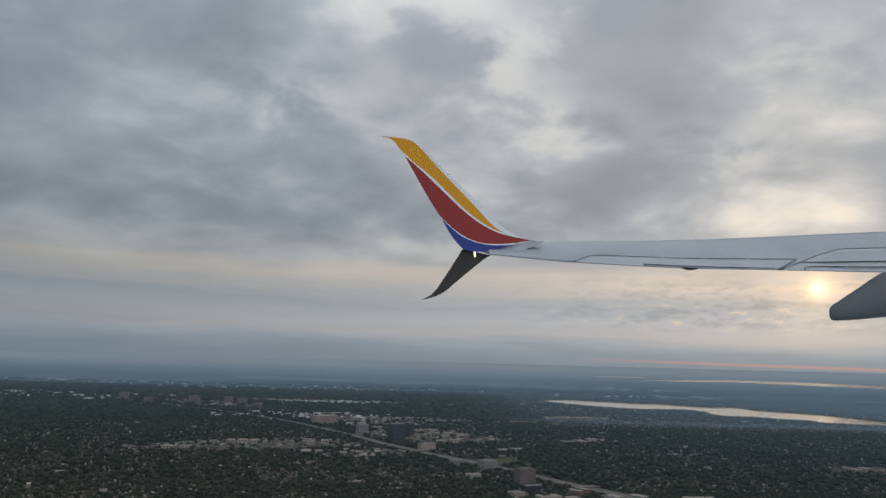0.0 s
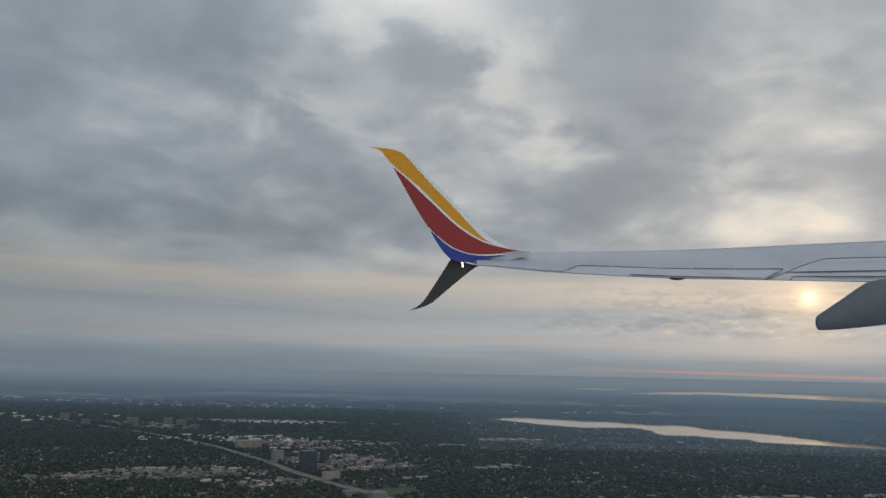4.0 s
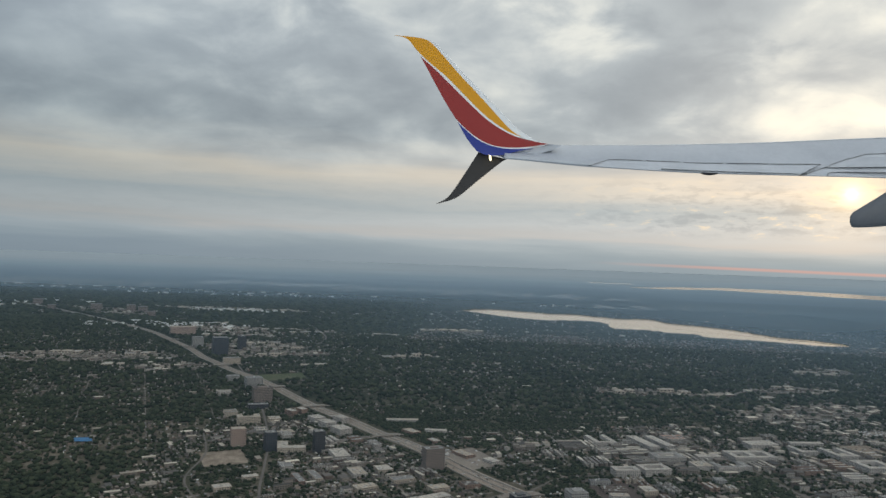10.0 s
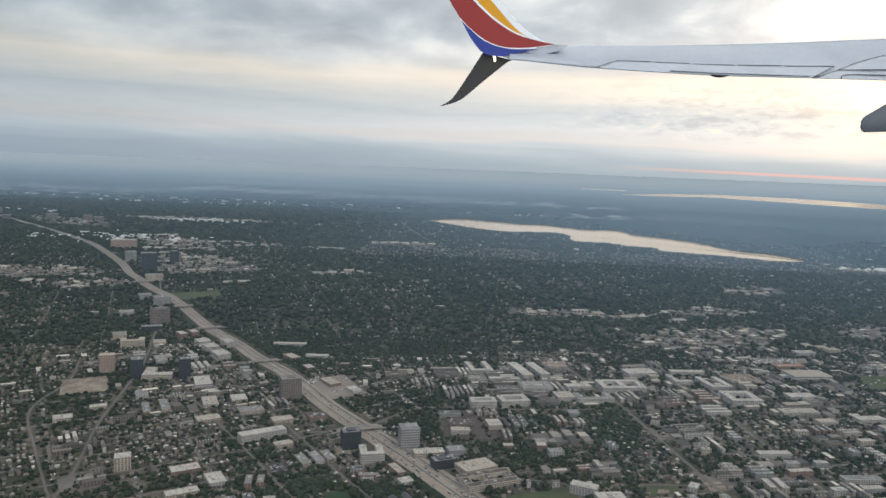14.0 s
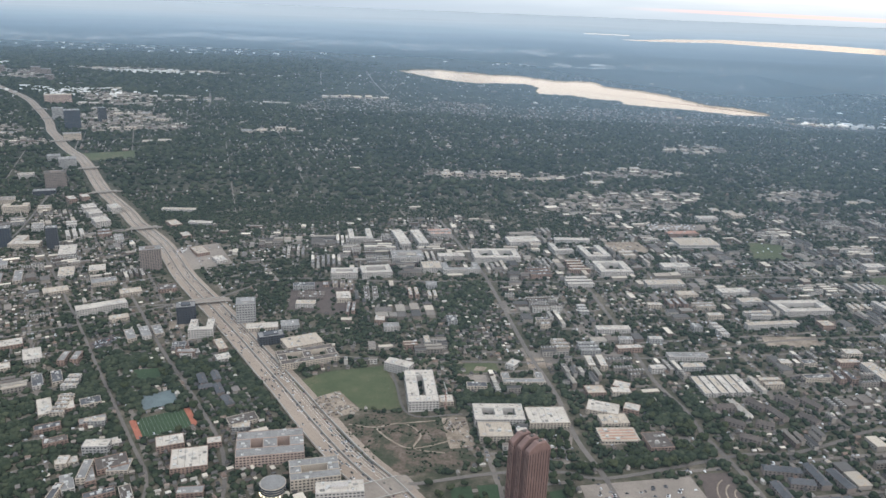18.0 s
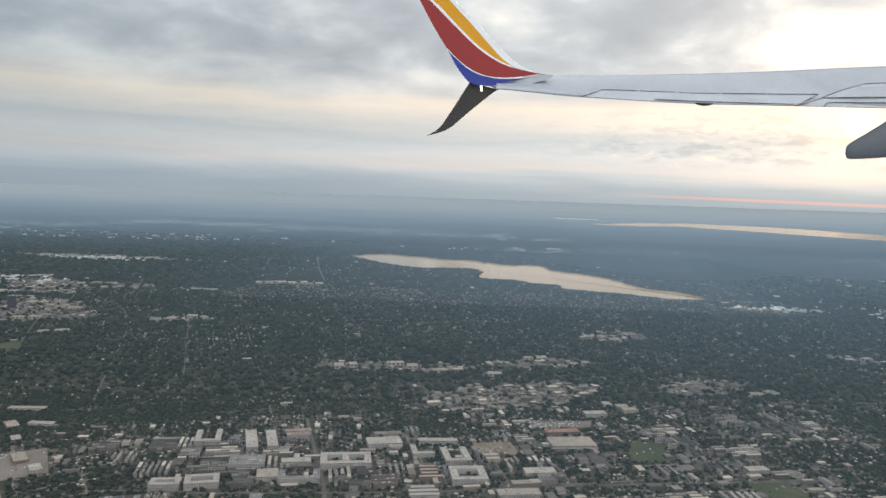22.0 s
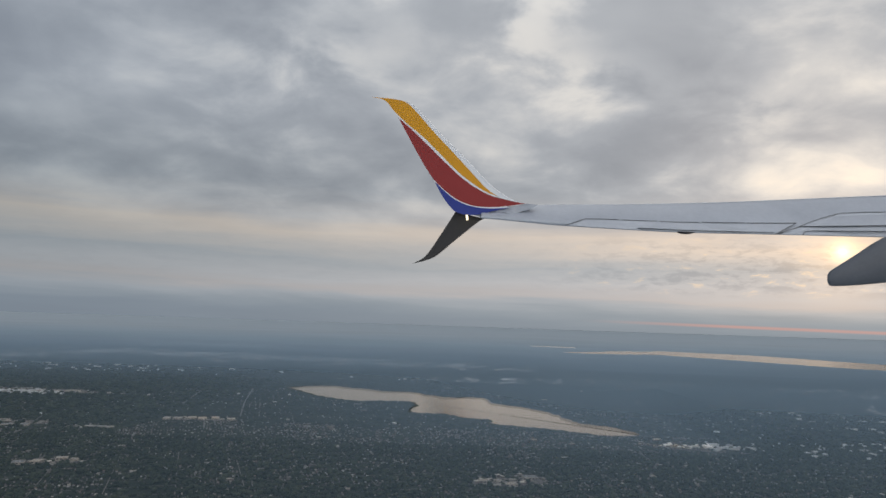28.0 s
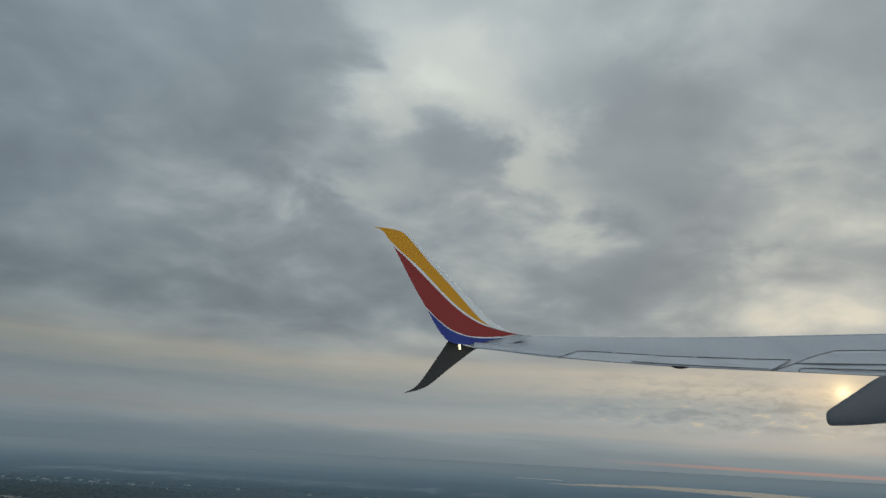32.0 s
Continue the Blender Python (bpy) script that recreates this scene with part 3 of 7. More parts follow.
quads = [(i * ny + j, (i + 1) * ny + j, (i + 1) * ny + j + 1, i * ny + j + 1) for i in range(len(gx) - 1) for j in range(ny - 1)]
link_mesh("ground", vv, quads, M["ground"], label="dark wooded plain with bare earth between the houses, reaching the horizon", category="ground", kind="structure", smooth=True)


def shore(points, seed, rough):
    """A shoreline with small inlets between the given headlands."""
    rnd = random.Random(seed)
    line = curve(points, 6)
    return [(x + rnd.uniform(-rough, rough), y + rnd.uniform(-rough, rough) * 1.6) for x, y in line]


def sheet(name, pts, mat, lift, label, category, kind="structure", flat=None, parent=None):
    """A flat patch lying on the ground."""
    bm = bmesh.new()
    ring = [bm.verts.new((x, y, (lz(x, y) if flat is None else flat) + lift)) for x, y in pts]
    bm.faces.new(ring)
    bm.normal_update()
    bmesh.ops.triangulate(bm, faces=bm.faces[:], ngon_method="EAR_CLIP")
    me = bpy.data.meshes.new(name)
    bm.normal_update()
    for f in bm.faces:
        if f.normal.z < 0:
            f.normal_flip()
    bm.to_mesh(me)
    bm.free()
    me.materials.append(mat)
    ob = new(name, me)
    if parent:
        ob.parent = parent
    return tagged(ob, label, category, "", kind)


lake = shore(LAKE_FAR, 3, 1.3) + shore(LAKE_NEAR, 4, 1.0)
take_poly(lake)
take_line(np.array(lake[::3] + lake[:1]), 7.0)
sheet("water", lake, M["water"], 0.06, "calm pale lake reflecting the morning sky", "lake", flat=0.82)
reservoir = (shore([(322, 1196), (360, 1182), (420, 1200), (470, 1222), (515, 1170), (560, 1112), (610, 1040), (660, 982), (740, 930), (900, 858), (1150, 800), (1400, 770)], 5, 3)
             + shore([(1400, 840), (1150, 890), (980, 962), (860, 1060), (760, 1162), (700, 1280), (650, 1345), (585, 1372), (530, 1398), (480, 1350), (425, 1322), (370, 1245), (330, 1216)], 6, 3))
sheet("water", reservoir, M["far_water"], 0.06, "distant reservoir, a pale strip below the horizon", "lake", flat=0.82)
sheet("water", shore([(120, 1500), (240, 1460), (380, 1420)], 7, 4) + shore([(380, 1450), (240, 1500), (120, 1530)], 8, 4), M["water"], 0.06, "narrow far arm of the reservoir", "lake", flat=0.82)
def haze_sheet():
    """A translucent sheet standing in for haze: high over the towers, low over the far woods, lowest round the lakes,
    under the reservoir's water, and cut open over the near lake.
    """
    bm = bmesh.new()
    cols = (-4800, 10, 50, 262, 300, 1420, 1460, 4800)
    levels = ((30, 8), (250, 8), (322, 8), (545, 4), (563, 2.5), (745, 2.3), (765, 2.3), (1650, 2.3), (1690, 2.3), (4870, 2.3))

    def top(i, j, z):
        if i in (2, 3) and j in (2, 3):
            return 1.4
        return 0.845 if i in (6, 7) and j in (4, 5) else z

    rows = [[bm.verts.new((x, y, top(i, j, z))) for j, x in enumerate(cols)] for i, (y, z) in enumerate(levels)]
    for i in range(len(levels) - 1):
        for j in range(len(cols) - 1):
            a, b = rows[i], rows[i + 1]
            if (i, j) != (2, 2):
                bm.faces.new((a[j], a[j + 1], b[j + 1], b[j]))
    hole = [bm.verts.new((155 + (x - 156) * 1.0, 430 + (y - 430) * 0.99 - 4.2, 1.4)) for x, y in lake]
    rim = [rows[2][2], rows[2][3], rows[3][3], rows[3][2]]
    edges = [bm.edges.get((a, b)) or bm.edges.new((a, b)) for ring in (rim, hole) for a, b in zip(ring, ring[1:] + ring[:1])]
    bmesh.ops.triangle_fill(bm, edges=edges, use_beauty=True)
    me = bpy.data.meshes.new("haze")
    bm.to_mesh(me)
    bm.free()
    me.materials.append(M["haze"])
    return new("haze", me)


tagged(haze_sheet(), label="translucent blue sheet standing in for haze over the city", category="haze", kind="structure")


# ---- roads ----
def narrow(p):
    """The motorway is widest near the red tower."""
    return np.interp(p[:, 1], [85, 150, 260], [1.0, 0.72, 0.6])


def ribbon(name, line, width, mat, lift, label="", category="road", kind="structure", parent=None, side=0.0, taking=True):
    """A strip of road along line, side metres to its left."""
    p = np.array(line)
    d = np.gradient(p, axis=0)
    d /= np.linalg.norm(d, axis=1)[:, None]
    n = np.stack([-d[:, 1], d[:, 0]], 1)
    if parent:
        n = n * narrow(p)[:, None]
    c = p + n * side
    l, r = c + n * width / 2, c - n * width / 2
    zc = land(c[:, 0], c[:, 1]) + lift
    v = [(x, y, z) for (x, y), z in zip(l, zc)] + [(x, y, z) for (x, y), z in zip(r, zc)]
    k = len(p)
    f = [(k + i, k + i + 1, i + 1, i) for i in range(k - 1)]
    if taking:
        take_line(c, width + 0.3)
    return link_mesh(name, v, f, mat, parent, label, category, kind=kind)


HWY = curve([(-260, 475), (-195, 430), (-160, 401), (-111, 355), (-83, 327.5), (-62.8, 307.4), (-45.4, 285.3), (-28.5, 262.2), (-18.4, 246), (-10, 235), (-4.5, 227), (3, 218), (9, 211.5), (17.4, 200), (26.4, 186.5), (33.5, 176.5), (43.9, 164), (49.8, 156), (56.6, 148.3), (62, 141.3), (70, 129), (79, 117.3), (86, 108.1), (91.9, 100.1), (96, 94.6), (99.9, 89.1), (103.5, 84.3), (106.5, 80.6), (110, 76.8), (114.6, 70.6), (119.4, 62)], 8)
road = new("motorway")
tagged(road, "broad concrete motorway with frontage roads, curving through the city", "motorway", "", "structure")
ribbon("carriageway", HWY, 1.62, M["concrete"], 0.05, parent=road, side=0.87, category="", kind="")
ribbon("carriageway", HWY, 1.62, M["concrete"], 0.05, parent=road, side=-0.87, category="", kind="")
ribbon("frontage_road", HWY, 0.75, M["concrete"], 0.04, parent=road, side=2.3, category="", kind="")
ribbon("verge", HWY, 4.7, M["concrete"], 0.025, parent=road, side=0.42, category="", kind="")


def wall_along(name, line, side, width, height, mat, parent):
    p = np.array(line)
    d = np.gradient(p, axis=0)
    d /= np.linalg.norm(d, axis=1)[:, None]
    n = np.stack([-d[:, 1], d[:, 0]], 1) * narrow(p)[:, None]
    v, f = [], []
    for q, m in zip(p, n):
        for s, h in ((-1, 0.03), (-1, height), (1, height), (1, 0.03)):
            c = q + m * (side + s * width / 2)
            v.append((c[0], c[1], lz(*c) + h))
    for i in range(len(p) - 1):
        for a in range(4):
            b = (a + 1) % 4
            f.append((4 * i + a, 4 * i + b, 4 * i + 4 + b, 4 * i + 4 + a))
    return link_mesh(name, v, f, mat, parent)


wall_along("median_barrier", HWY, 0.0, 0.09, 0.16, M["barrier"], road)
for s in (1.8, -1.8):
    wall_along("retaining_wall", HWY, s, 0.10, 0.2, M["barrier"], road)

# dark strips: oily shoulders along the barrier, painted wall shadow along the retaining walls
for side, width in ((0.13, 0.16), (-0.13, 0.16), (1.68, 0.14), (-1.68, 0.14)):
    ribbon("shoulder", HWY, width, M["oil_and_shade"], 0.054, parent=road, side=side, category="", kind="", taking=False)
for side in (0.58, 1.24, -0.58, -1.24):
    ribbon("wheel_track", HWY, 0.10, M["asphalt"], 0.0525, parent=road, side=side, category="", kind="", taking=False)

# lane lines: short dashes on the near stretch
dash = []
near_hwy = [i for i, q in enumerate(HWY) if q[1] < 215]
for lane in (0.41, 0.74, 1.07, 1.4):
    for sgn in (1, -1):
        for i in near_hwy[:-1]:
            a, b = HWY[i], HWY[i + 1]
            d = (b - a) / np.linalg.norm(b - a)
            n = np.array([-d[1], d[0]])
            for t in (0.0, 0.33, 0.66):
                c = a + (b - a) * t + n * sgn * lane * narrow(a[None])[0]
                dash.append((c[0], c[1], lz(*c) + 0.056, math.atan2(d[1], d[0])))
dash = np.array(dash)
flat_quad = (np.array([(-0.5, -0.5, 0), (0.5, -0.5, 0), (0.5, 0.5, 0), (-0.5, 0.5, 0)]), [(0, 1, 2), (0, 2, 3)])
v, f = repeat(flat_quad, dash[:, :3], np.tile([0.32, 0.022, 1.0], (len(dash), 1)), dash[:, 3])
fast_mesh("lane_lines", v, f, M["paint"], "", "", parent=road)

def street(kind, points, width):
    ribbon("road", curve(points, 6), width * 0.62, M["street"], 0.035, f"grey asphalt {kind} between houses and trees")


street("avenue", [(110, 165), (118.3, 137.7), (120, 131.4), (124.4, 110.4), (125.7, 104.8), (128.1, 95.3), (129.4, 86.8), (131.9, 78.6), (134, 66)], 0.95)
street("avenue", [(133, 147), (136.4, 127.8), (138.7, 113.1), (140.3, 100.7), (142.5, 93.9), (143.2, 89.1), (144.2, 85.6), (145.6, 80.8), (146.1, 77), (145.4, 66)], 0.9)
street("avenue", [(55.5, 113.2), (66.3, 116.4), (75.4, 119), (78.2, 120.6), (85.1, 129), (93.5, 130.4), (103, 130.2), (114, 131), (123.2, 131.7), (136, 133), (160, 137), (200, 142)], 0.8)
street("avenue", [(62, 125), (70.1, 113.7), (77, 103.7), (83.7, 94.9), (88.1, 88.8), (91.9, 83.1), (94, 78), (94.9, 74), (95, 66)], 0.7)
street("street", [(38, 142), (50.3, 126.1), (62.5, 110), (70.3, 99.3), (77.5, 89.6), (82.8, 82.4), (86.4, 77.4), (87.6, 72.5), (86, 66)], 0.6)
street("avenue", [(109.7, 72), (110.4, 77.4), (113.4, 78.3), (120.7, 80.4), (127.4, 81), (132, 80.4), (145, 84.9), (147.5, 85.5), (151.7, 86), (157, 88.3), (162, 90.9), (169.5, 92.4), (185, 97)], 0.8)
street("street", [(16, 152), (21.5, 137.6), (23.3, 122.9), (31.9, 109.6), (39.5, 99), (46, 90)], 0.6)
street("avenue", [(40, 97), (47.4, 101.3), (57.9, 107.6), (65.7, 112.3), (74.6, 119.8)], 0.8)
street("street", [(116.5, 103.5), (125.9, 104.1), (134.5, 106.5), (142.7, 106.7), (158.9, 112.7), (181, 117), (215, 124)], 0.7)
street("street", [(44, 92), (42, 101.7), (36.9, 118.2), (33.3, 135), (28.8, 153.2), (14, 195), (-2, 232)], 0.7)
street("street", [(47.4, 478), (60, 420), (74, 365)], 1.1)
street("street", [(20.9, 469), (28, 434), (35.5, 400)], 0.9)
street("avenue", [(-10, 250), (6, 262), (12, 300), (-4, 350)], 1.0)
street("avenue", [(-130, 212), (-96, 226), (-60, 236), (-22, 244), (4, 262), (60, 292), (120, 306)], 0.9)
street("avenue", [(243, 352), (252, 340), (262, 322), (300, 300), (350, 290)], 1.3)
street("street", [(96, 104), (101, 103.6), (106.4, 103), (108.5, 98), (111, 90.5), (117, 91)], 0.5)

# street grids of the housing districts
GRIDS = [((148, 112), radians(12), 62, 50, 5.6, 9.5, lambda x, y: (y < 172) & (x > 118) & (x < 215)),
         ((66, 108), radians(33), 44, 40, 5.2, 9.0, lambda x, y: (x < 86) & (y < 150) & (x > 20)),
         ((-50, 200), radians(24), 110, 80, 7.0, 14.0, lambda x, y: (x < 22) & (x > -170) & (y > 120) & (y < 300)),
         ((130, 235), radians(20), 100, 60, 9.0, 17.0, lambda x, y: (x > 40) & (y > 165) & (y < 300))]
grid_v, grid_f, nv = [], [], 0
for (cx, cy), ang, half_u, half_v, du, dv, keep in GRIDS:
    ca, sa = math.cos(ang), math.sin(ang)
    lines = [[(u, w) for w in np.arange(-half_v, half_v, 1.5)] for u in np.arange(-half_u, half_u, dv)]
    lines += [[(u, w) for u in np.arange(-half_u, half_u, 1.5)] for w in np.arange(-half_v, half_v, du)]
    for ln in lines:
        q = np.array(ln)
        x, y = cx + q[:, 0] * ca - q[:, 1] * sa, cy + q[:, 0] * sa + q[:, 1] * ca
        ok = keep(x, y) & ~is_taken(x, y)
        d = (q[1] - q[0]) / np.linalg.norm(q[1] - q[0])
        nx, nyy = -(d[0] * sa + d[1] * ca), d[0] * ca - d[1] * sa
        z = land(x, y) + 0.02
        w = 0.26 if du < 6 else 0.12
        for i in range(len(q) - 1):
            if ok[i] and ok[i + 1]:
                grid_v += [(x[i] + nx * w, y[i] + nyy * w, z[i]), (x[i] - nx * w, y[i] - nyy * w, z[i]), (x[i + 1] - nx * w, y[i + 1] - nyy * w, z[i + 1]), (x[i + 1] + nx * w, y[i + 1] + nyy * w, z[i + 1])]
                grid_f += [(nv, nv + 1, nv + 2), (nv, nv + 2, nv + 3)]
                nv += 4
fast_mesh("side_streets", np.array(grid_v), np.array(grid_f), M["side_asphalt"], "grid of narrow grey side streets among the houses", "streets")
gv = np.array(grid_v)[::2]
for x, y in gv[:, :2]:
    take_disc(x, y, 0.3)


def overpass(x, y, ang, span, width, up=0.42):
    """A road bridge over the motorway: deck, two parapets, three piers."""
    z = lz(x, y)
    ob = empty("overpass", pose(x, y, z, 0, 0, ang), "concrete road bridge crossing the motorway", "bridge", "motorway bridges")
    s, w = span / 2, width / 2
    g = Geo()
    g.v = [(-s - 2.4, -w, 0.03), (-s, -w, up), (s, -w, up), (s + 2.4, -w, 0.03), (-s - 2.4, w, 0.03), (-s, w, up), (s, w, up), (s + 2.4, w, 0.03)]
    g.v += [(a, b, c - 0.12) for a, b, c in g.v]
    g.f = [(0, 1, 5, 4), (1, 2, 6, 5), (2, 3, 7, 6), (12, 13, 9, 8), (13, 14, 10, 9), (14, 15, 11, 10), (8, 9, 1, 0), (9, 10, 2, 1), (10, 11, 3, 2), (4, 5, 13, 12), (5, 6, 14, 13), (6, 7, 15, 14)]
    g.link("deck", M["parking"], ob)
    for sgn in (-1, 1):
        Geo().box(-s, sgn * w - 0.04, up, s, sgn * w + 0.04, up + 0.1).link("parapet", M["barrier"], ob)
    for px in (-s * 0.95, 0.0, s * 0.95):
        Geo().box(px - 0.08, -w * 0.8, -0.1, px + 0.08, w * 0.8, up - 0.1).link("pier", M["barrier"], ob)


for x, y, ang, span, width in ((77.6, 119.0, 22, 5.2, 1.5), (53.2, 152.4, 28, 5.0, 1.0), (33.2, 177, 30, 5.0, 0.9), (18.6, 198.4, 32, 5.0, 1.0), (-6.5, 230, 34, 5.0, 1.1), (-31, 265.5, 30, 5.0, 1.0), (-43.5, 283, 30, 5.0, 1.0)):
    overpass(x, y, ang, span, width)
# the wide street bridge by the red tower
overpass(109.6, 77.0, 28, 4.4, 2.6, 0.16)

# ---- open ground ----
def patch(name, pts, mat, lift, label, category):
    take_poly(pts, 0.03)
    return sheet(name, pts, mat, lift, label, category, kind="")


field = patch("meadow", [(96.2, 96.4), (100, 99.6), (106.7, 101.6), (108.6, 97), (110.2, 91.4), (105.6, 91), (102.2, 94.8), (99.2, 93)], M["grass"], 0.03, "open mown field with a worn brown patch", "field")
patch("storage_yard", [(98.8, 92.7), (102.2, 95), (105.4, 90.9), (101.7, 88.2)], M["soil"], 0.04, "pale gravel yard strewn with building material", "yard")
patch("vacant_land", [(103, 86.6), (106, 90.2), (110, 90.8), (115.1, 90.3), (119, 82), (112, 79.4), (108, 81)], M["scrub"], 0.03, "vacant scrubby land with bare brown earth and paths", "vacant land")
for pts in ([(104.5, 88), (107.5, 87.6), (110.4, 88.6), (112.6, 86.6), (112.2, 84), (115.4, 83.4)], [(107.5, 87.6), (109.4, 85.4), (112.2, 84), (117.6, 86.6)], [(110.4, 88.6), (114, 89.4)]):
    ribbon("footpath", curve(pts, 6), 0.22, M["soil"], 0.05, "bare earth path across the vacant land", "path", kind="", taking=False)
patch("building_site", [(114.6, 90), (117.3, 90.4), (118.6, 84.6), (115.9, 84.2)], M["soil"], 0.045, "dug-over building site with pale rubble", "building site")
FOOT = [(80.3, 86.9), (85.9, 90.1), (88.2, 86.7), (82.7, 83.5)]
turf = patch("football_pitch", FOOT, M["turf"], 0.03, "green sports pitch with orange painted ends", "sports pitch")
fa, fb, fc, fd = [np.array(q) for q in FOOT]
for t0, t1 in ((0.0, 0.1), (0.9, 1.0)):
    sheet("end_zone", [tuple(fa + (fb - fa) * t0), tuple(fa + (fb - fa) * t1), tuple(fd + (fc - fd) * t1), tuple(fd + (fc - fd) * t0)], M["endzone"], 0.036, "orange painted end zone", "", kind="", parent=turf)
for t in np.linspace(0.15, 0.85, 13):
    a, b = fa + (fb - fa) * t, fd + (fc - fd) * t
    e = (fb - fa) / np.linalg.norm(fb - fa) * 0.012
    sheet("yard_line", [tuple(a - e), tuple(a + e), tuple(b + e), tuple(b - e)], M["faded_paint"], 0.036, "", "", kind="", parent=turf)
patch("tennis_court", [(79.0, 91.8), (82.4, 93.9), (84.2, 91.0), (81.0, 89.2)], M["court"], 0.03, "blue-green hard tennis courts", "tennis court")
patch("ball_field", [(116.6, 103), (120.8, 103.4), (121.4, 101.2), (116.9, 100.3)], M["grass"], 0.03, "small grass ball field with a bare infield", "ball field")
patch("infield", [(118.4, 102.4), (119.8, 102.2), (119.4, 101.2), (118, 101.2)], M["soil"], 0.036, "bare clay infield of the ball field", "infield")
patch("lawn", [(116.1, 77.7), (118.2, 78.2), (118.6, 76.2), (116.5, 76.1)], M["turf"], 0.03, "square green lawn before the red tower", "lawn")
patch("lawn", [(118.8, 78.3), (120.8, 78.6), (121.0, 76.4), (119.1, 76.3)], M["turf"], 0.03, "square green lawn before the red tower", "lawn")
patch("lawn", [(125.7, 77.8), (127.1, 78.3), (127.6, 75.9), (126.1, 75.7)], M["turf"], 0.03, "green lawn beside the red tower", "lawn")
patch("car_park", [(128.8, 79.0), (139.9, 81.2), (141.6, 74.6), (140, 68), (130.4, 68)], M["parking"], 0.03, "large open concrete car park, half empty", "car park")
patch("car_park", [(124.3, 86.6), (129.0, 87.4), (128.2, 82.4), (124.0, 82.2)], M["parking"], 0.03, "car park with rows of small trees", "car park")
patch("plaza", [(140.8, 81.7), (144.0, 82.1), (144.2, 75.1), (143, 68), (140.6, 70), (140.6, 75)], M["deckdark"], 0.032, "dark brown terraced plaza with bare beds", "plaza")
patch("car_park", [(66.4, 104.4), (68.4, 107.6), (70.4, 105.8), (68.4, 102.6)], M["deckdark"], 0.03, "dark car park packed with cars", "car park")
patch("yard", [(74.4, 112.4), (76.6, 113.2), (77.4, 110.2), (75.6, 109.4)], M["soil"], 0.03, "bare tan yard beside the dark office tower", "yard")
patch("car_park", [(117.2, 100.0), (119.6, 100.3), (119.9, 98.0), (117.5, 97.8)], M["parking"], 0.03, "pale car park beside the school", "car park")
patch("yard", [(124.8, 105.2), (127.0, 105.4), (127.6, 102.6), (125.0, 102.3)], M["soil"], 0.03, "bare tan playground beside the school", "yard")
patch("car_park", [(70, 132), (76, 136), (70, 146), (63, 142)], M["parking"], 0.028, "grey parking ground beside the motorway", "car park")
patch("yard", [(143, 147.5), (150, 149), (148.6, 155), (141.6, 154)], M["soil"], 0.028, "bare pale ground beside the store", "yard")
patch("car_park", [(152, 162.6), (164, 164.4), (165, 168.4), (153, 166.8)], M["parking"], 0.028, "grey car park beside the big store", "car park")
patch("park", [(75.7, 98.1), (78.8, 98.9), (80.6, 96.1), (77.6, 95)], M["turf"], 0.026, "small park with trees round a bare lawn", "park")
patch("meadow", [(4, 214), (20, 222), (24, 212), (10, 206)], M["grass"], 0.026, "green field beside the motorway", "field")
patch("yard", [(20, 138), (27, 141), (31, 133), (24, 130)], M["soil"], 0.026, "bare pale building yard", "yard")
patch("building_site", [(158, 111), (166, 111.6), (165.6, 114.8), (157.8, 114.2)], M["soil"], 0.03, "bare brown building plot among houses", "building site")
patch("meadow", [(186, 132), (192, 134), (191, 141), (184, 139)], M["grass"], 0.03, "green field among the eastern houses", "field")
patch("meadow", [(168, 147), (174, 148), (176, 156), (170, 157)], M["grass"], 0.03, "green strip beside the big store", "field")
patch("car_park", [(90, 117.6), (97.4, 116.6), (100, 119), (96.6, 129.4), (88.4, 128.4)], M["deckdark"], 0.03, "dark brown paved car park round sandy buildings", "car park")
patch("tennis_court", [(-7.2, 145.6), (-3.9, 146.1), (-2.3, 143.3), (-5.8, 143.0)], M["pool"], 0.2, "bright blue court among western houses", "sports court")
for r in (1.1, 1.9, 2.7):
    arc = [(144.6 - r * math.cos(a), 78.4 + r * 1.15 * math.sin(a)) for a in (-0.9, -0.5, 0.0, 0.5, 0.9)]
    ribbon("planting_bed", curve(arc, 4), 0.16, M["soil"], 0.05, "curved bare planting bed on the dark plaza", "planting bed", kind="", taking=False)


# ---- the aeroplane's wing ----
WING_FAR, WING_LENS = 4600.0, 1324.1
WING_POSE = pose(6.36, -0.14, 28.66, 98.05, -2.61, -0.53)


def wp(u, v, deep=0.0):
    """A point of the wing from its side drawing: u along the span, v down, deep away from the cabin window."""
    way = WING_POSE.to_3x3() @ Vector(((u - 784) / WING_LENS, (441 - v) / WING_LENS, -1))
    return WING_POSE.translation + way * ((WING_FAR + deep - WING_POSE.translation.y) / way.y)


wing = empty("airliner_wing", Matrix.Identity(4), "grey airliner wing with a yellow, red and blue split winglet", "aeroplane wing")


def outline(*points, steps=6):
    return [tuple(p) for p in curve(points, steps)]


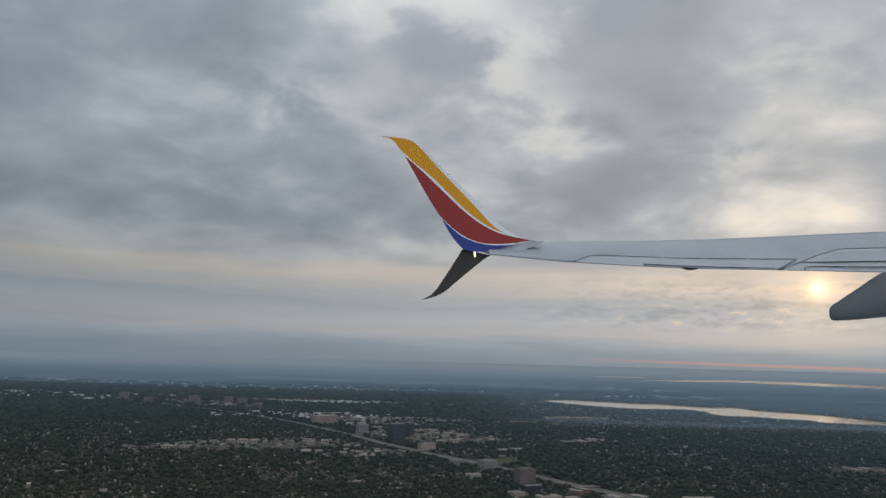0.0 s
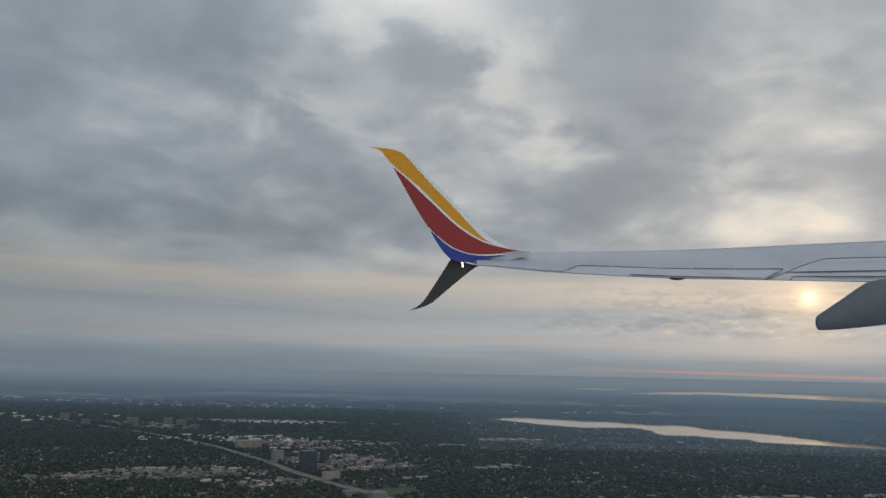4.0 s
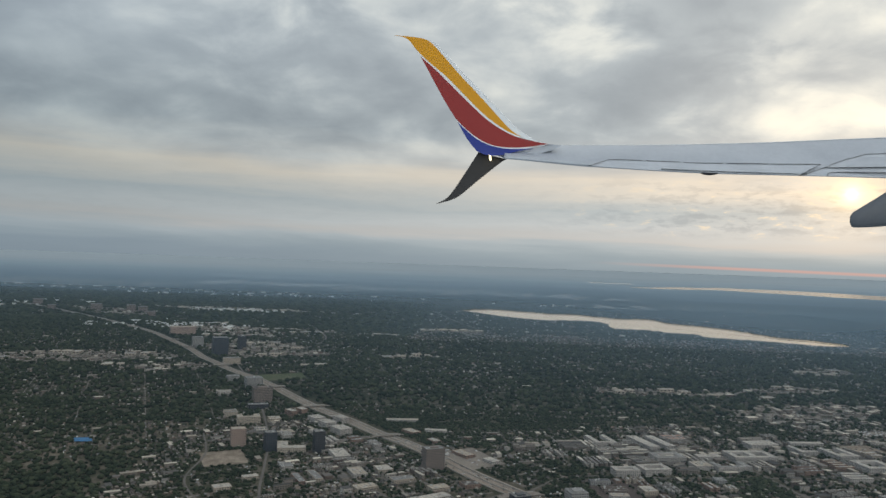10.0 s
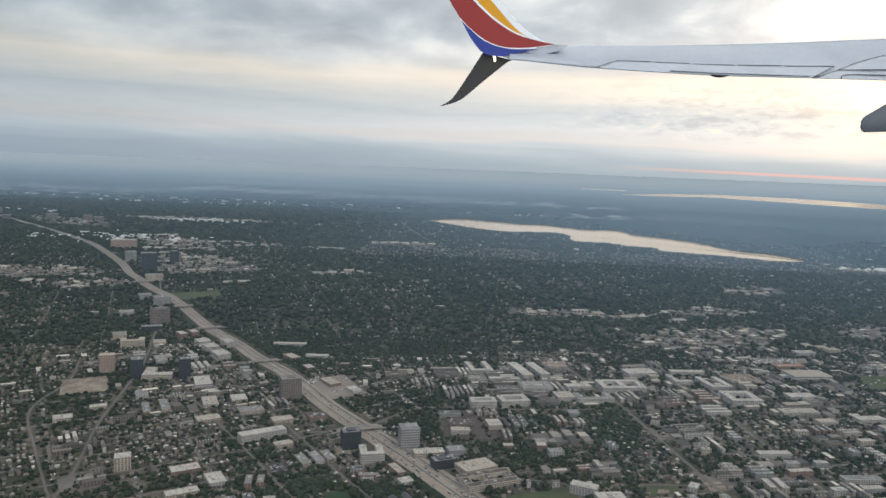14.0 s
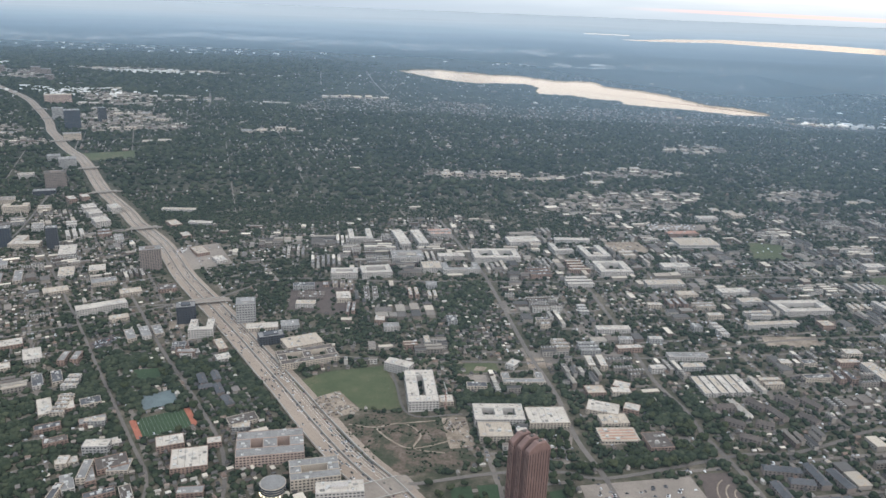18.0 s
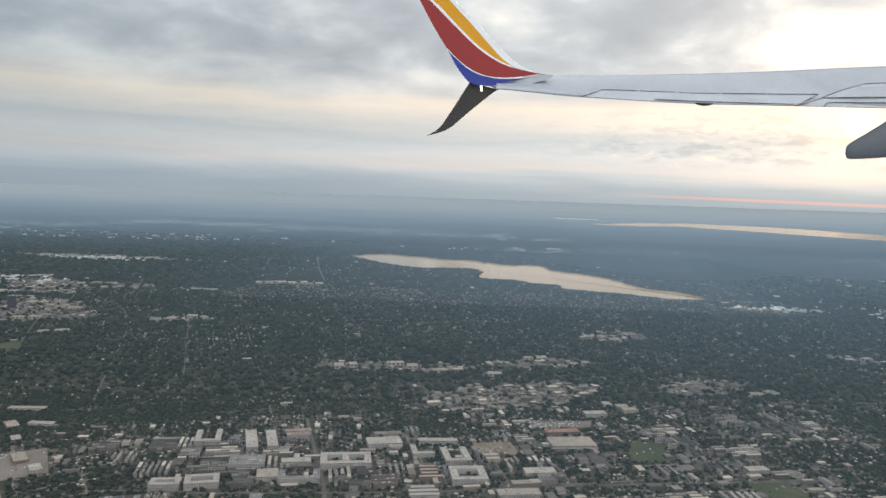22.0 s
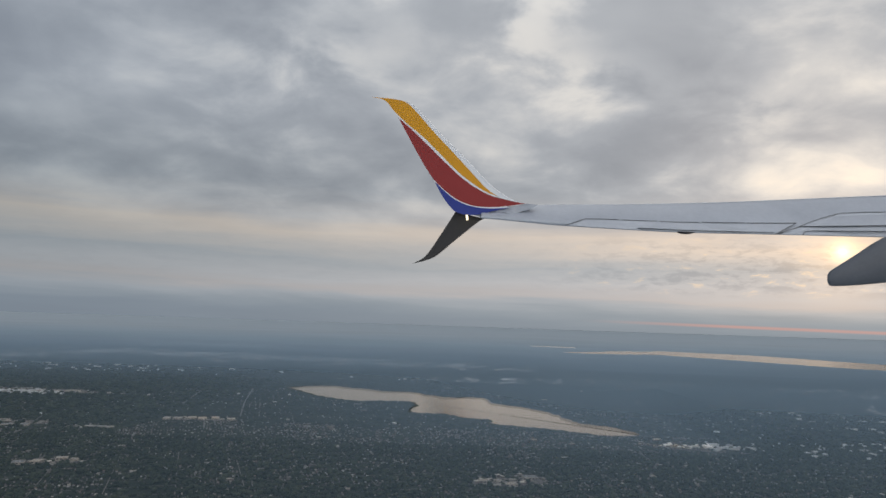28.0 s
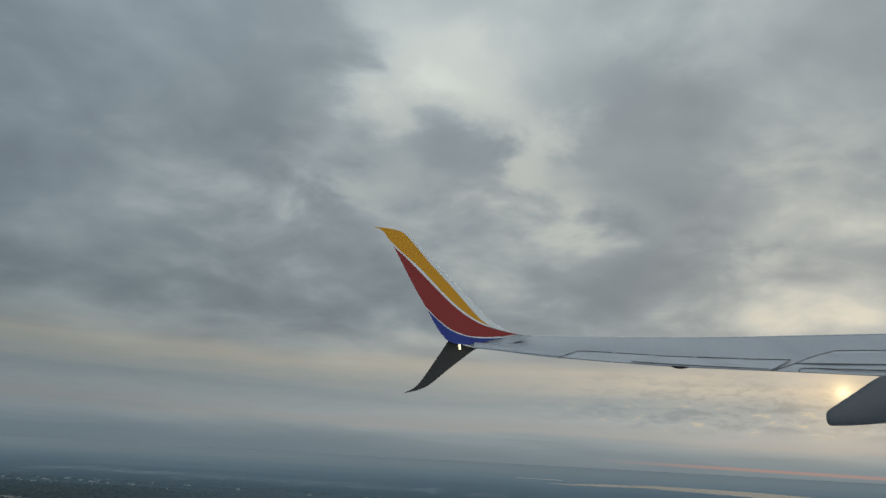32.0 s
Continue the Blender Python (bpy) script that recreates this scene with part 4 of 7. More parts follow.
def slab(name, ring, deep, thick, mat, label="", parent=None):
    """A plate from an outline of the side drawing."""
    n = len(ring)
    bm = bmesh.new()
    vs = [[bm.verts.new(wp(*q, d)) for q in ring] for d in (deep, deep + thick)]
    for i in range(n):
        j = (i + 1) % n
        bm.faces.new((vs[0][i], vs[0][j], vs[1][j], vs[1][i]))
    caps = [bm.faces.new(vs[0]), bm.faces.new(vs[1])]
    bm.normal_update()
    bmesh.ops.triangulate(bm, faces=caps, ngon_method="EAR_CLIP")
    bmesh.ops.recalc_face_normals(bm, faces=bm.faces[:])
    me = bpy.data.meshes.new(name)
    bm.to_mesh(me)
    bm.free()
    me.materials.append(mat)
    ob = new(name, me)
    ob.parent = parent or wing
    return tagged(ob, label)


TOP = curve([(905, 425), (960, 425), (1100, 427), (1200, 427), (1300, 426), (1400, 423.5), (1500, 421), (1568, 419.5), (1800, 413)], 6)
TRAIL = curve([(852, 446), (880, 448.5), (960, 458), (1000, 462), (1100, 470), (1200, 477), (1300, 481), (1400, 485), (1545, 491), (1800, 500)], 6)


def edge_at(line, u):
    return float(np.interp(u, line[:, 0], line[:, 1]))


def skin_point(u, s):
    """A point of the upper skin: s runs from the trailing edge, 0, to the crest, 1."""
    lo, hi = edge_at(TRAIL, u), edge_at(TOP, u)
    return wp(u, lo + (hi - lo) * s, -60 + 260 * s * s)


spans = list(np.linspace(853, 1800, 110))
rows = []
for u in spans:
    lo, hi = edge_at(TRAIL, u), edge_at(TOP, u)
    sec = [skin_point(u, s) for s in (0, 0.12, 0.25, 0.4, 0.55, 0.7, 0.82, 0.92, 0.98, 1.0)]
    sec += [wp(u, hi + 1.5, 225), wp(u, hi + 6, 240), wp(u, hi + 14, 225), wp(u, lo - 2, 100), wp(u, lo + 0.9, -50)]
    rows.append(sec)
ns = len(rows[0])
vv = [p for r in rows for p in r]
ff = [(i * ns + j, i * ns + (j + 1) % ns, (i + 1) * ns + (j + 1) % ns, (i + 1) * ns + j) for i in range(len(rows) - 1) for j in range(ns)]
ff += [tuple(range(ns)), tuple((len(rows) - 1) * ns + j for j in reversed(range(ns)))]
link_mesh("wing_skin", vv, ff, M["wing_skin"], wing, "light grey painted wing skin", smooth=True)


def on_skin(name, ring, lift, mat, label=""):
    """A thin panel lying on the upper skin."""
    bm = bmesh.new()
    top = []
    for u, v in ring:
        lo, hi = edge_at(TRAIL, u), edge_at(TOP, u)
        s = (lo - v) / (lo - hi)
        top.append(bm.verts.new(wp(u, v, -60 + 260 * max(s, 0) ** 2 - lift)))
    bot = [bm.verts.new(v.co + Vector((0, lift * 0.9, 0))) for v in top]
    n = len(ring)
    for i in range(n):
        j = (i + 1) % n
        bm.faces.new((top[i], top[j], bot[j], bot[i]))
    cap = bm.faces.new(top)
    bm.normal_update()
    bmesh.ops.triangulate(bm, faces=[cap], ngon_method="EAR_CLIP")
    bmesh.ops.recalc_face_normals(bm, faces=bm.faces[:])
    me = bpy.data.meshes.new(name)
    bm.to_mesh(me)
    bm.free()
    me.materials.append(mat)
    ob = new(name, me)
    ob.parent = wing
    return tagged(ob, label)


def strip(name, pts, width, mat, lift=12, steps=6):
    """A narrow line on the skin, such as the gap round a panel."""
    p = curve(pts, steps)
    d = np.gradient(p, axis=0)
    d /= np.linalg.norm(d, axis=1)[:, None]
    n = np.stack([-d[:, 1], d[:, 0]], 1) * width * 0.15
    return on_skin(name, [tuple(q) for q in p + n] + [tuple(q) for q in (p - n)[::-1]], lift, mat)


on_skin("aileron", outline((1001, 461.5), (1034, 451), (1100, 454.5), (1200, 459.5), (1300, 462.5), (1394, 464.5), (1361, 483), steps=4) + outline((1300, 480.6), (1200, 476.5), (1100, 469.6), (1030, 464), steps=3), 6, M["wing_panel"], "pale grey aileron")
on_skin("flap", outline((1368, 483.6), (1402, 471), (1440, 457), (1470, 449.5), (1568, 449), (1800, 446), steps=4) + outline((1800, 499), (1568, 491.5), (1450, 487), steps=3), 6, M["wing_panel"], "pale grey flap")
for pts, w in (([(1000, 461.5), (1034, 450.5)], 1.3), ([(1034, 450.5), (1062, 451.5), (1092, 453.2)], 1.5), ([(1098, 453.6), (1130, 455.6), (1157, 457)], 1.7), ([(1163, 457.6), (1190, 459), (1230, 460.2)], 1.7),
               ([(1236, 460.4), (1270, 461.4), (1308, 462.4)], 1.7), ([(1312, 462.6), (1350, 463.6), (1396, 464.4)], 1.4), ([(1396, 464.6), (1380, 473), (1360, 483.4)], 1.0),
               ([(1125, 468), (1200, 473), (1300, 477.6), (1358, 480.4)], 0.8), ([(1362, 484), (1402, 470.6), (1432, 459), (1470, 448.6)], 1.2), ([(1470, 448.6), (1520, 447.8), (1568, 448), (1800, 445)], 1.0),
               ([(1402, 470.6), (1480, 471), (1568, 471.6), (1800, 474)], 1.4), ([(1408, 485.4), (1418, 478.6), (1480, 480), (1568, 482), (1800, 488)], 1.1)):
    strip("panel_gap", pts, w, M["gap"])
for u, v in ((1095, 453.2), (1160, 457), (1233, 459.8), (1312, 461.8)):
    slab("hinge_cover", [(u - 4, v - 0.5), (u + 4, v - 0.2), (u + 4, v + 0.6), (u - 4, v + 0.3)], -16, 20, M["wing_panel"])


def bulge(name, stations, mat, label, parent=None, power=2.6):
    """A lofted fairing: stations of (along, top, bottom, half depth, centre depth)."""
    vs, k = [], 20
    for u, top, bot, half, mid in stations:
        cv, hv = (top + bot) / 2, (bot - top) / 2
        for i in range(k):
            a = 2 * math.pi * i / k
            ca, sa = math.cos(a), math.sin(a)
            vs.append(wp(u, cv + hv * math.copysign(abs(sa) ** (2 / power), sa), mid + half * math.copysign(abs(ca) ** (2 / power), ca)))
    n = len(stations)
    fs = [(i * k + j, i * k + (j + 1) % k, (i + 1) * k + (j + 1) % k, (i + 1) * k + j) for i in range(n - 1) for j in range(k)]
    fs += [tuple(range(k)), tuple((n - 1) * k + j for j in reversed(range(k)))]
    return link_mesh(name, vs, fs, mat, parent or wing, label, smooth=True)


canoe_top = curve([(1450, 556), (1454, 549), (1470, 538.5), (1500, 519.5), (1543, 492.5), (1575, 487), (1640, 483), (1800, 480)], 6)
canoe_low = curve([(1450, 566), (1453, 573), (1460, 575), (1500, 574), (1568, 568.5), (1640, 561), (1800, 545)], 6)
bulge("flap_track_fairing", [(u, edge_at(canoe_top, u), edge_at(canoe_low, u), h, -95) for u, h in ((1450, 8), (1451, 16), (1453, 22), (1457, 28), (1465, 34), (1480, 42), (1500, 52), (1525, 60), (1543, 66), (1568, 72), (1600, 76), (1640, 78), (1700, 80), (1800, 80))], M["fairing"], "dark grey flap track fairing", power=2.3)
bulge("hinge_fairing", [(u, t, b, h, -60) for u, t, b, h in ((1191, 475.6, 476.6, 4), (1195, 475.5, 478.6, 12), (1201, 475.8, 480.4, 18), (1208, 476.2, 481, 20), (1215, 476.6, 480.4, 16), (1220, 477, 479, 10), (1223, 477.2, 478, 4))], M["gap"], "small dark hinge fairing under the trailing edge")

# highlight along the leading edge, built as a thin near-white strip
bulge("leading_edge", [(u, edge_at(TOP, u) - 0.5, edge_at(TOP, u) + 0.9, 6, 196) for u in np.linspace(950, 1800, 60)], M["silver"], "near-white strip painting the highlight on the leading edge")

# winglet: painted bands parted by thin silver stripes, side by side in one canted blade
def even(line, n):
    """n points at equal steps along a line."""
    p = np.array(line)
    d = np.concatenate([[0], np.cumsum(np.linalg.norm(np.diff(p, axis=0), axis=1))])
    return [(float(np.interp(k, d, p[:, 0])), float(np.interp(k, d, p[:, 1]))) for k in np.linspace(0, d[-1], n)]


def blade(name, low, high, mat, label, deep=-10, thick=150, n=36):
    """A painted band of the blade between two lines of the side drawing; it leans outboard as it rises."""
    a, b = even(low, n), even(high, n)
    lean = lambda v: deep + 1.1 * max(436 - v, 0)
    vs = []
    for back in (0, thick):
        for line in (a, b):
            vs += [wp(u, v, lean(v) + back) for u, v in line]
    fs = []
    for i in range(n - 1):
        fs += [(i, i + 1, n + i + 1, n + i), (2 * n + i, 3 * n + i, 3 * n + i + 1, 2 * n + i + 1), (i, 2 * n + i, 2 * n + i + 1, i + 1), (n + i, n + i + 1, 3 * n + i + 1, 3 * n + i)]
    return link_mesh(name, vs, fs, mat, wing, label)


TIP = outline((661, 231.5), (680, 235.8), (690, 242.5), (696, 251), (702, 258.5), steps=4)
YELLOW_LOW = outline((702, 258.5), (722.6, 278.5), (751.6, 303), (776, 328), (801, 354), (822, 373.5), (846.6, 392), (865, 402.5), (882, 409), steps=4)
YELLOW_FRONT = outline((661, 231.5), (690, 234.6), (710, 238), (722, 242.5), (731, 249.5), (750, 271), (774, 299), (800, 327), (822, 351), (845, 377), (863, 396), (882, 409), steps=4)
FRONT = outline((724, 241.5), (736, 249), (759.5, 274), (782.5, 299), (807.5, 324.5), (832, 350), (853.5, 373), (869, 389), (884, 401.5), (905, 414.5), (922, 421), (936, 424), steps=4)
INNER = outline((722, 242.5), (731, 249.5), (750, 271), (774, 299), (800, 327), (822, 351), (845, 377), (863, 396), (882, 409), (900, 416), (936, 424), steps=4)
RED_BACK = outline((708, 268.5), (720, 291), (738, 325), (753, 352), (768, 376), steps=4)
RED_LOW = outline((768, 376), (782.5, 391), (801, 406.6), (817.7, 417), (838, 424.4), (859, 427.2), (888, 427.2), (929, 422.4), steps=4)
RED_TOP = outline((708, 268.5), (731, 289), (751.6, 309.5), (776, 334), (801, 359), (822, 378), (846.6, 395.5), (871, 407.8), (896, 415.4), (929, 422.4), steps=4)
BLUE_BACK = outline((771, 381), (782.5, 403), (793, 419), (801, 428.5), (807.4, 434.3), (822, 439.4), (838, 440.8), (855, 439), (875.5, 434), (902, 428.8), steps=4)
BLUE_TOP = outline((771, 381), (786.7, 396.3), (805, 411.8), (826, 422.2), (846.6, 427.6), (863, 429.5), (888, 429.6), (902, 428.8), steps=4)
blade("yellow_band", TIP[:-1] + YELLOW_LOW, YELLOW_FRONT, M["yellow"], "golden yellow painted band", n=60)
blade("red_band", RED_BACK[:-1] + RED_LOW, RED_TOP, M["red"], "deep red painted band", n=60)
blade("blue_band", BLUE_BACK, BLUE_TOP, M["blue"], "dark blue painted band", n=50)
blade("silver_stripe", [(702, 258.5)] + YELLOW_LOW[1:], RED_TOP[:-7], M["silver"], "thin silver stripe between the bands", n=60)
blade("silver_stripe", RED_LOW[:-3], [(769, 378)] + BLUE_TOP, M["silver"], "thin silver stripe between the bands", n=60)
blade("winglet_leading_edge", INNER, FRONT, M["silver"], "bright silver leading edge of the upswept winglet", n=60)
slab("winglet_root", [(902, 428.8), (930, 422.6), (952, 425), (940, 432), (905, 441), (870, 447), (852, 446), (840, 441), (855, 439), (876, 434)], 12, 40, M["wing_skin"], "grey root where the winglet joins the wing")
blade("ventral_strake", outline((807, 434.5), (793, 456), (776, 481), (760, 503.7), (748, 515.5), (731, 524), steps=5), outline((856, 447.6), (846.6, 452.5), (822, 471), (797, 490.8), (776, 508), (764, 515), (749.5, 520), (731, 524), steps=5), M["strake"], "dark lower blade of the split winglet", deep=40, n=40)
slab("navigation_light", [(825.8, 440.2), (829.4, 440.2), (830.0, 449.4), (827.0, 449.8)], -60, 60, M["lamp"], "small lit white navigation light")


# ---- buildings ----
def spot(x, y, ang):
    return pose(x, y, lz(x, y), 0, 0, ang)


def courts(shape, w, d, t):
    """Rectangles of a floor plan: block, ring round a yard, two yards, L or U."""
    a, b = w / 2, d / 2
    if shape == "ring":
        return [(-a, -b, a, -b + t), (-a, b - t, a, b), (-a, -b + t, -a + t, b - t), (a - t, -b + t, a, b - t)]
    if shape == "double":
        return [(-a, -b, a, -b + t), (-a, b - t, a, b), (-a, -b + t, -a + t, b - t), (a - t, -b + t, a, b - t), (-t / 2, -b + t, t / 2, b - t)]
    if shape == "ell":
        return [(-a, -b, a, -b + t), (-a, -b + t, -a + t, b)]
    if shape == "you":
        return [(-a, -b, a, -b + t), (-a, -b + t, -a + t, b), (a - t, -b + t, a, b)]
    return [(-a, -b, a, b)]


def building(name, label, x, y, w, d, ang, h, wall, roof, shape="block", t=None, storeys=0, glass="window", units=3, tier=None, gap=0.34, category="building", group=""):
    """walls, one roof slab a wing with its parapet, a row of windows a storey, and plant on the roof."""
    rnd = random.Random(int(x * 13 + y * 7 + w * 31))
    ob = empty(name, spot(x, y, ang), label, category, group)
    plan = courts(shape, w, d, t or min(w, d) * 0.3)
    g, r, p = Geo(), Geo(), Geo()
    for x0, y0, x1, y1 in plan:
        g.box(x0, y0, -0.35, x1, y1, h)
        r.box(x0 + 0.05, y0 + 0.05, h - 0.01, x1 - 0.05, y1 - 0.05, h + 0.012)
        for q in ((x0, y0, x1, y0 + 0.05), (x0, y1 - 0.05, x1, y1), (x0, y0 + 0.05, x0 + 0.05, y1 - 0.05), (x1 - 0.05, y0 + 0.05, x1, y1 - 0.05)):
            p.box(q[0], q[1], h + 0.002, q[2], q[3], h + 0.055)
    walls = g.link("wall", M[wall], ob)
    cover = r.link("roof", M[roof], ob)
    p.link("parapet", M[wall], cover)
    storeys = storeys or max(1, round(h / 0.27))
    fl = h / storeys
    for s in range(storeys):
        wn = Geo()
        z0, z1 = s * fl + fl * 0.34, s * fl + fl * 0.76
        a, b = w / 2, d / 2
        for side in range(4):
            length = w if side % 2 == 0 else d
            n = max(1, int((length - 0.1) / gap))
            for i in range(n):
                c = -length / 2 + (i + 0.5) * length / n
                hw = length / n * 0.29
                if side == 0:
                    wn.box(c - hw, -b - 0.012, z0, c + hw, -b + 0.02, z1)
                elif side == 1:
                    wn.box(a - 0.02, c - hw, z0, a + 0.012, c + hw, z1)
                elif side == 2 and shape in ("block", "ring", "double"):
                    wn.box(c - hw, b - 0.02, z0, c + hw, b + 0.012, z1)
                elif side == 3:
                    wn.box(-a - 0.012, c - hw, z0, -a + 0.02, c + hw, z1)
        wn.link("window_row", M[glass], walls, kind="stuff")
    for i in range(units):
        x0, y0, x1, y1 = plan[i % len(plan)]
        ux, uy = rnd.uniform(x0 + 0.2, x1 - 0.2), rnd.uniform(y0 + 0.15, y1 - 0.15)
        s = rnd.uniform(0.08, 0.2)
        Geo().box(ux - s, uy - s * 0.8, h, ux + s, uy + s * 0.8, h + rnd.uniform(0.08, 0.18)).link("rooftop_unit", M["unit"], cover)
    seams = Geo()
    for x0, y0, x1, y1 in plan:
        lx, ly = x1 - x0, y1 - y0
        for _ in range(min(9, 2 + int(lx * ly * 0.9))):
            sx, sy = rnd.uniform(0.06, 0.22) * min(lx, 2.5), rnd.uniform(0.06, 0.22) * min(ly, 2.5)
            ux, uy = rnd.uniform(x0 + 0.1, x1 - 0.12 - sx), rnd.uniform(y0 + 0.1, y1 - 0.12 - sy)
            if ux > x0 and uy > y0:
                seams.box(ux, uy, h + 0.006, ux + sx, uy + sy, h + 0.016 + 0.006 * rnd.random())
        for q in range(1, int(lx / 0.7)):
            seams.box(x0 + q * 0.7 - 0.012, y0 + 0.06, h + 0.006, x0 + q * 0.7 + 0.012, y1 - 0.06, h + 0.03)
    if seams.f:
        seams.link("roof_patches", M["roof_seam"], cover, "patched felt and seams", kind="stuff")
    if tier:
        k, th = tier
        Geo().box(-w / 2 * k, -d / 2 * k, h, w / 2 * k, d / 2 * k, h + th).link("penthouse", M[wall], cover)
    c, s = math.cos(radians(ang)), math.sin(radians(ang))
    for x0, y0, x1, y1 in plan:
        ring = [(x + px * c - py * s, y + px * s + py * c) for px, py in ((x0 - .15, y0 - .15), (x1 + .15, y0 - .15), (x1 + .15, y1 + .15), (x0 - .15, y1 + .15))]
        take_poly(ring)
    return ob


def gabled_row(label, x0, y0, x1, y1, depth, h, roof, wall="brown_wall"):
    """A long house under one gabled roof, with a row of windows on each front."""
    x, y, t = (x0 + x1) / 2, (y0 + y1) / 2, math.degrees(math.atan2(y1 - y0, x1 - x0))
    length = math.hypot(x1 - x0, y1 - y0)
    ob = empty("garden_apartments", spot(x, y, t), label, "apartment house", "garden apartments")
    a, b = length / 2, depth / 2
    Geo().box(-a, -b, -0.3, a, b, h).link("wall", M[wall], ob)
    g = Geo()
    e = 0.06
    g.v = [(-a - e, -b - e, h - 0.02), (a + e, -b - e, h - 0.02), (a + e, b + e, h - 0.02), (-a - e, b + e, h - 0.02), (-a - e + 0.2, 0, h + 0.28), (a + e - 0.2, 0, h + 0.28)]
    g.f = [(0, 1, 5, 4), (2, 3, 4, 5), (1, 2, 5), (3, 0, 4), (3, 2, 1, 0)]
    cover = g.link("roof", M[roof], ob)
    n = max(2, int(length / 0.4))
    for s in (-1, 1):
        for z in ((0.28, 0.68) if h > 0.4 else (0.5,)):
            for i in range(n):
                c = (i + 0.5) / n * length - a
                Geo().box(c - 0.09, s * b - 0.012, h * z - 0.05, c + 0.09, s * b + 0.012, h * z + 0.06).link("window", M["window"], ob)
    for i in range(1, n, 3):
        c = i / n * length - a
        Geo().box(c - 0.04, -0.04, h + 0.16, c + 0.04, 0.04, h + 0.36).link("chimney", M["brick_wall"], cover)
    k = max(2, int(length))
    for i in range(k + 1):
        q = i / k
        take_disc(x0 + (x1 - x0) * q, y0 + (y1 - y0) * q, depth * 0.6)


for row in ((147.3, 82.4, 151.0, 82.2), (152.0, 83.4, 152.6, 79.9), (147.7, 80.2, 148.3, 76.9), (150.1, 77.2, 154.2, 78.0), (149.2, 80.4, 151.6, 80.3), (154.0, 82.6, 154.8, 79.6)):
    gabled_row("long garden apartment house with a dark slate roof", *row, 1.0, 0.62, "slate_roof")
for row in ((145.9, 94.0, 148.2, 94.5), (146.3, 91.6, 148.2, 90.5), (150.3, 96.2, 151.6, 94.2), (152.0, 94.6, 153.2, 92.0), (153.9, 97.2, 155.6, 95.2), (149.6, 91.2, 151.4, 90.6), (155.2, 93.4, 156.6, 91.6), (147.0, 88.4, 149.0, 87.6), (156.8, 96.8, 158.2, 94.8)):
    gabled_row("garden apartment house with a brown shingle roof", *row, 0.95, 0.5, "brown_roof")
for d in (0.0, 0.42):
    gabled_row("long low storage row with a white metal roof", 148.0 + d, 96.2, 149.2 + d, 92.4, 0.26, 0.24, "white_roof", "white_wall")
for d in (0.0, 0.75, 1.5):
    gabled_row("new white townhouse row beside a bare plot", 158.2 + d, 79.8 + 0.25 * d, 159.6 + d, 77.8 + 0.25 * d, 0.5, 0.6, "white_roof", "white_wall")


B = building
# beside the motorway, near side
B("apartment_block", "long white apartment block with a stepped front", 63.4, 114.8, 6.9, 1.9, 36, 1.1, "white_wall", "white_roof", storeys=4, units=6)
B("office_tower", "dark office tower with black glass", 76.9, 112.6, 2.6, 2.0, 23, 2.5, "dark_wall", "grey_roof", storeys=8, glass="black_glass", tier=(0.5, 0.2))
B("apartment_block", "white apartment block round a yard", 80.4, 109.2, 3.3, 3.6, 14, 1.2, "white_wall", "white_roof", "you", 1.0, storeys=4, units=5)
B("office_tower", "grey concrete office tower with bands of windows", 85.2, 113.8, 2.7, 2.6, 17, 2.9, "grey_wall", "grey_roof", storeys=8, tier=(0.5, 0.2))
B("store", "low store with a white roof", 88.3, 111.0, 4.4, 1.9, 16, 0.5, "stone_wall", "white_roof", units=5)
B("office_building", "office cube of black glass", 90.6, 107.1, 3.3, 1.8, 27, 1.2, "dark_wall", "grey_roof", storeys=4, glass="black_glass", tier=(0.6, 0.15))
B("office_building", "small grey flat-roofed building", 92.1, 111.5, 2.5, 2.0, 18, 0.8, "grey_wall", "grey_roof")
B("parking_deck", "low building with a tan roof deck", 95.0, 106.5, 5.0, 3.2, 32, 0.7, "stone_wall", "tan_roof", units=4)
B("office_building", "stone office building with a brown roof round two yards", 96.6, 102.6, 7.4, 4.0, 26, 0.75, "stone_wall", "brown_roof", "double", 1.1, units=6)
B("apartment_block", "new white apartment block round a small yard", 111.9, 95.0, 3.5, 7.6, 10, 1.2, "white_wall", "white_roof", "ring", 1.38, storeys=4, units=9)
B("apartment_block", "white wing of a new apartment block", 108.7, 100.6, 3.4, 1.6, -20, 1.1, "white_wall", "white_roof", storeys=4, units=4)
B("apartment_block", "white-roofed complex round two yards", 121.0, 90.3, 5.6, 3.4, 6, 0.95, "white_wall", "white_roof", "double", 0.95, storeys=4, units=6)
B("store", "large low store with a white roof", 126.4, 90.4, 4.5, 3.4, 8, 0.7, "stone_wall", "white_roof", units=10)
B("parking_deck", "beige concrete parking deck", 120.6, 87.0, 3.6, 2.8, 7, 0.8, "stone_wall", "tan_roof", units=2)
B("office_building", "glass-fronted wing with a white roof", 123.6, 86.0, 1.3, 3.0, 8, 0.9, "blue_glass", "white_roof", storeys=4, glass="blue_glass", units=4)
B("store", "group of shops with pale roofs", 133.0, 93.0, 3.6, 2.4, -14, 0.45, "stone_wall", "white_roof", units=5)
B("store", "shops with a pale flat roof", 133.8, 90.6, 3.2, 2.0, 10, 0.45, "stone_wall", "tan_roof", units=4)
striped = B("store", "store with faded red stripes on its roof", 133.8, 87.6, 4.2, 2.6, 7, 0.4, "stone_wall", "tan_roof", units=3)
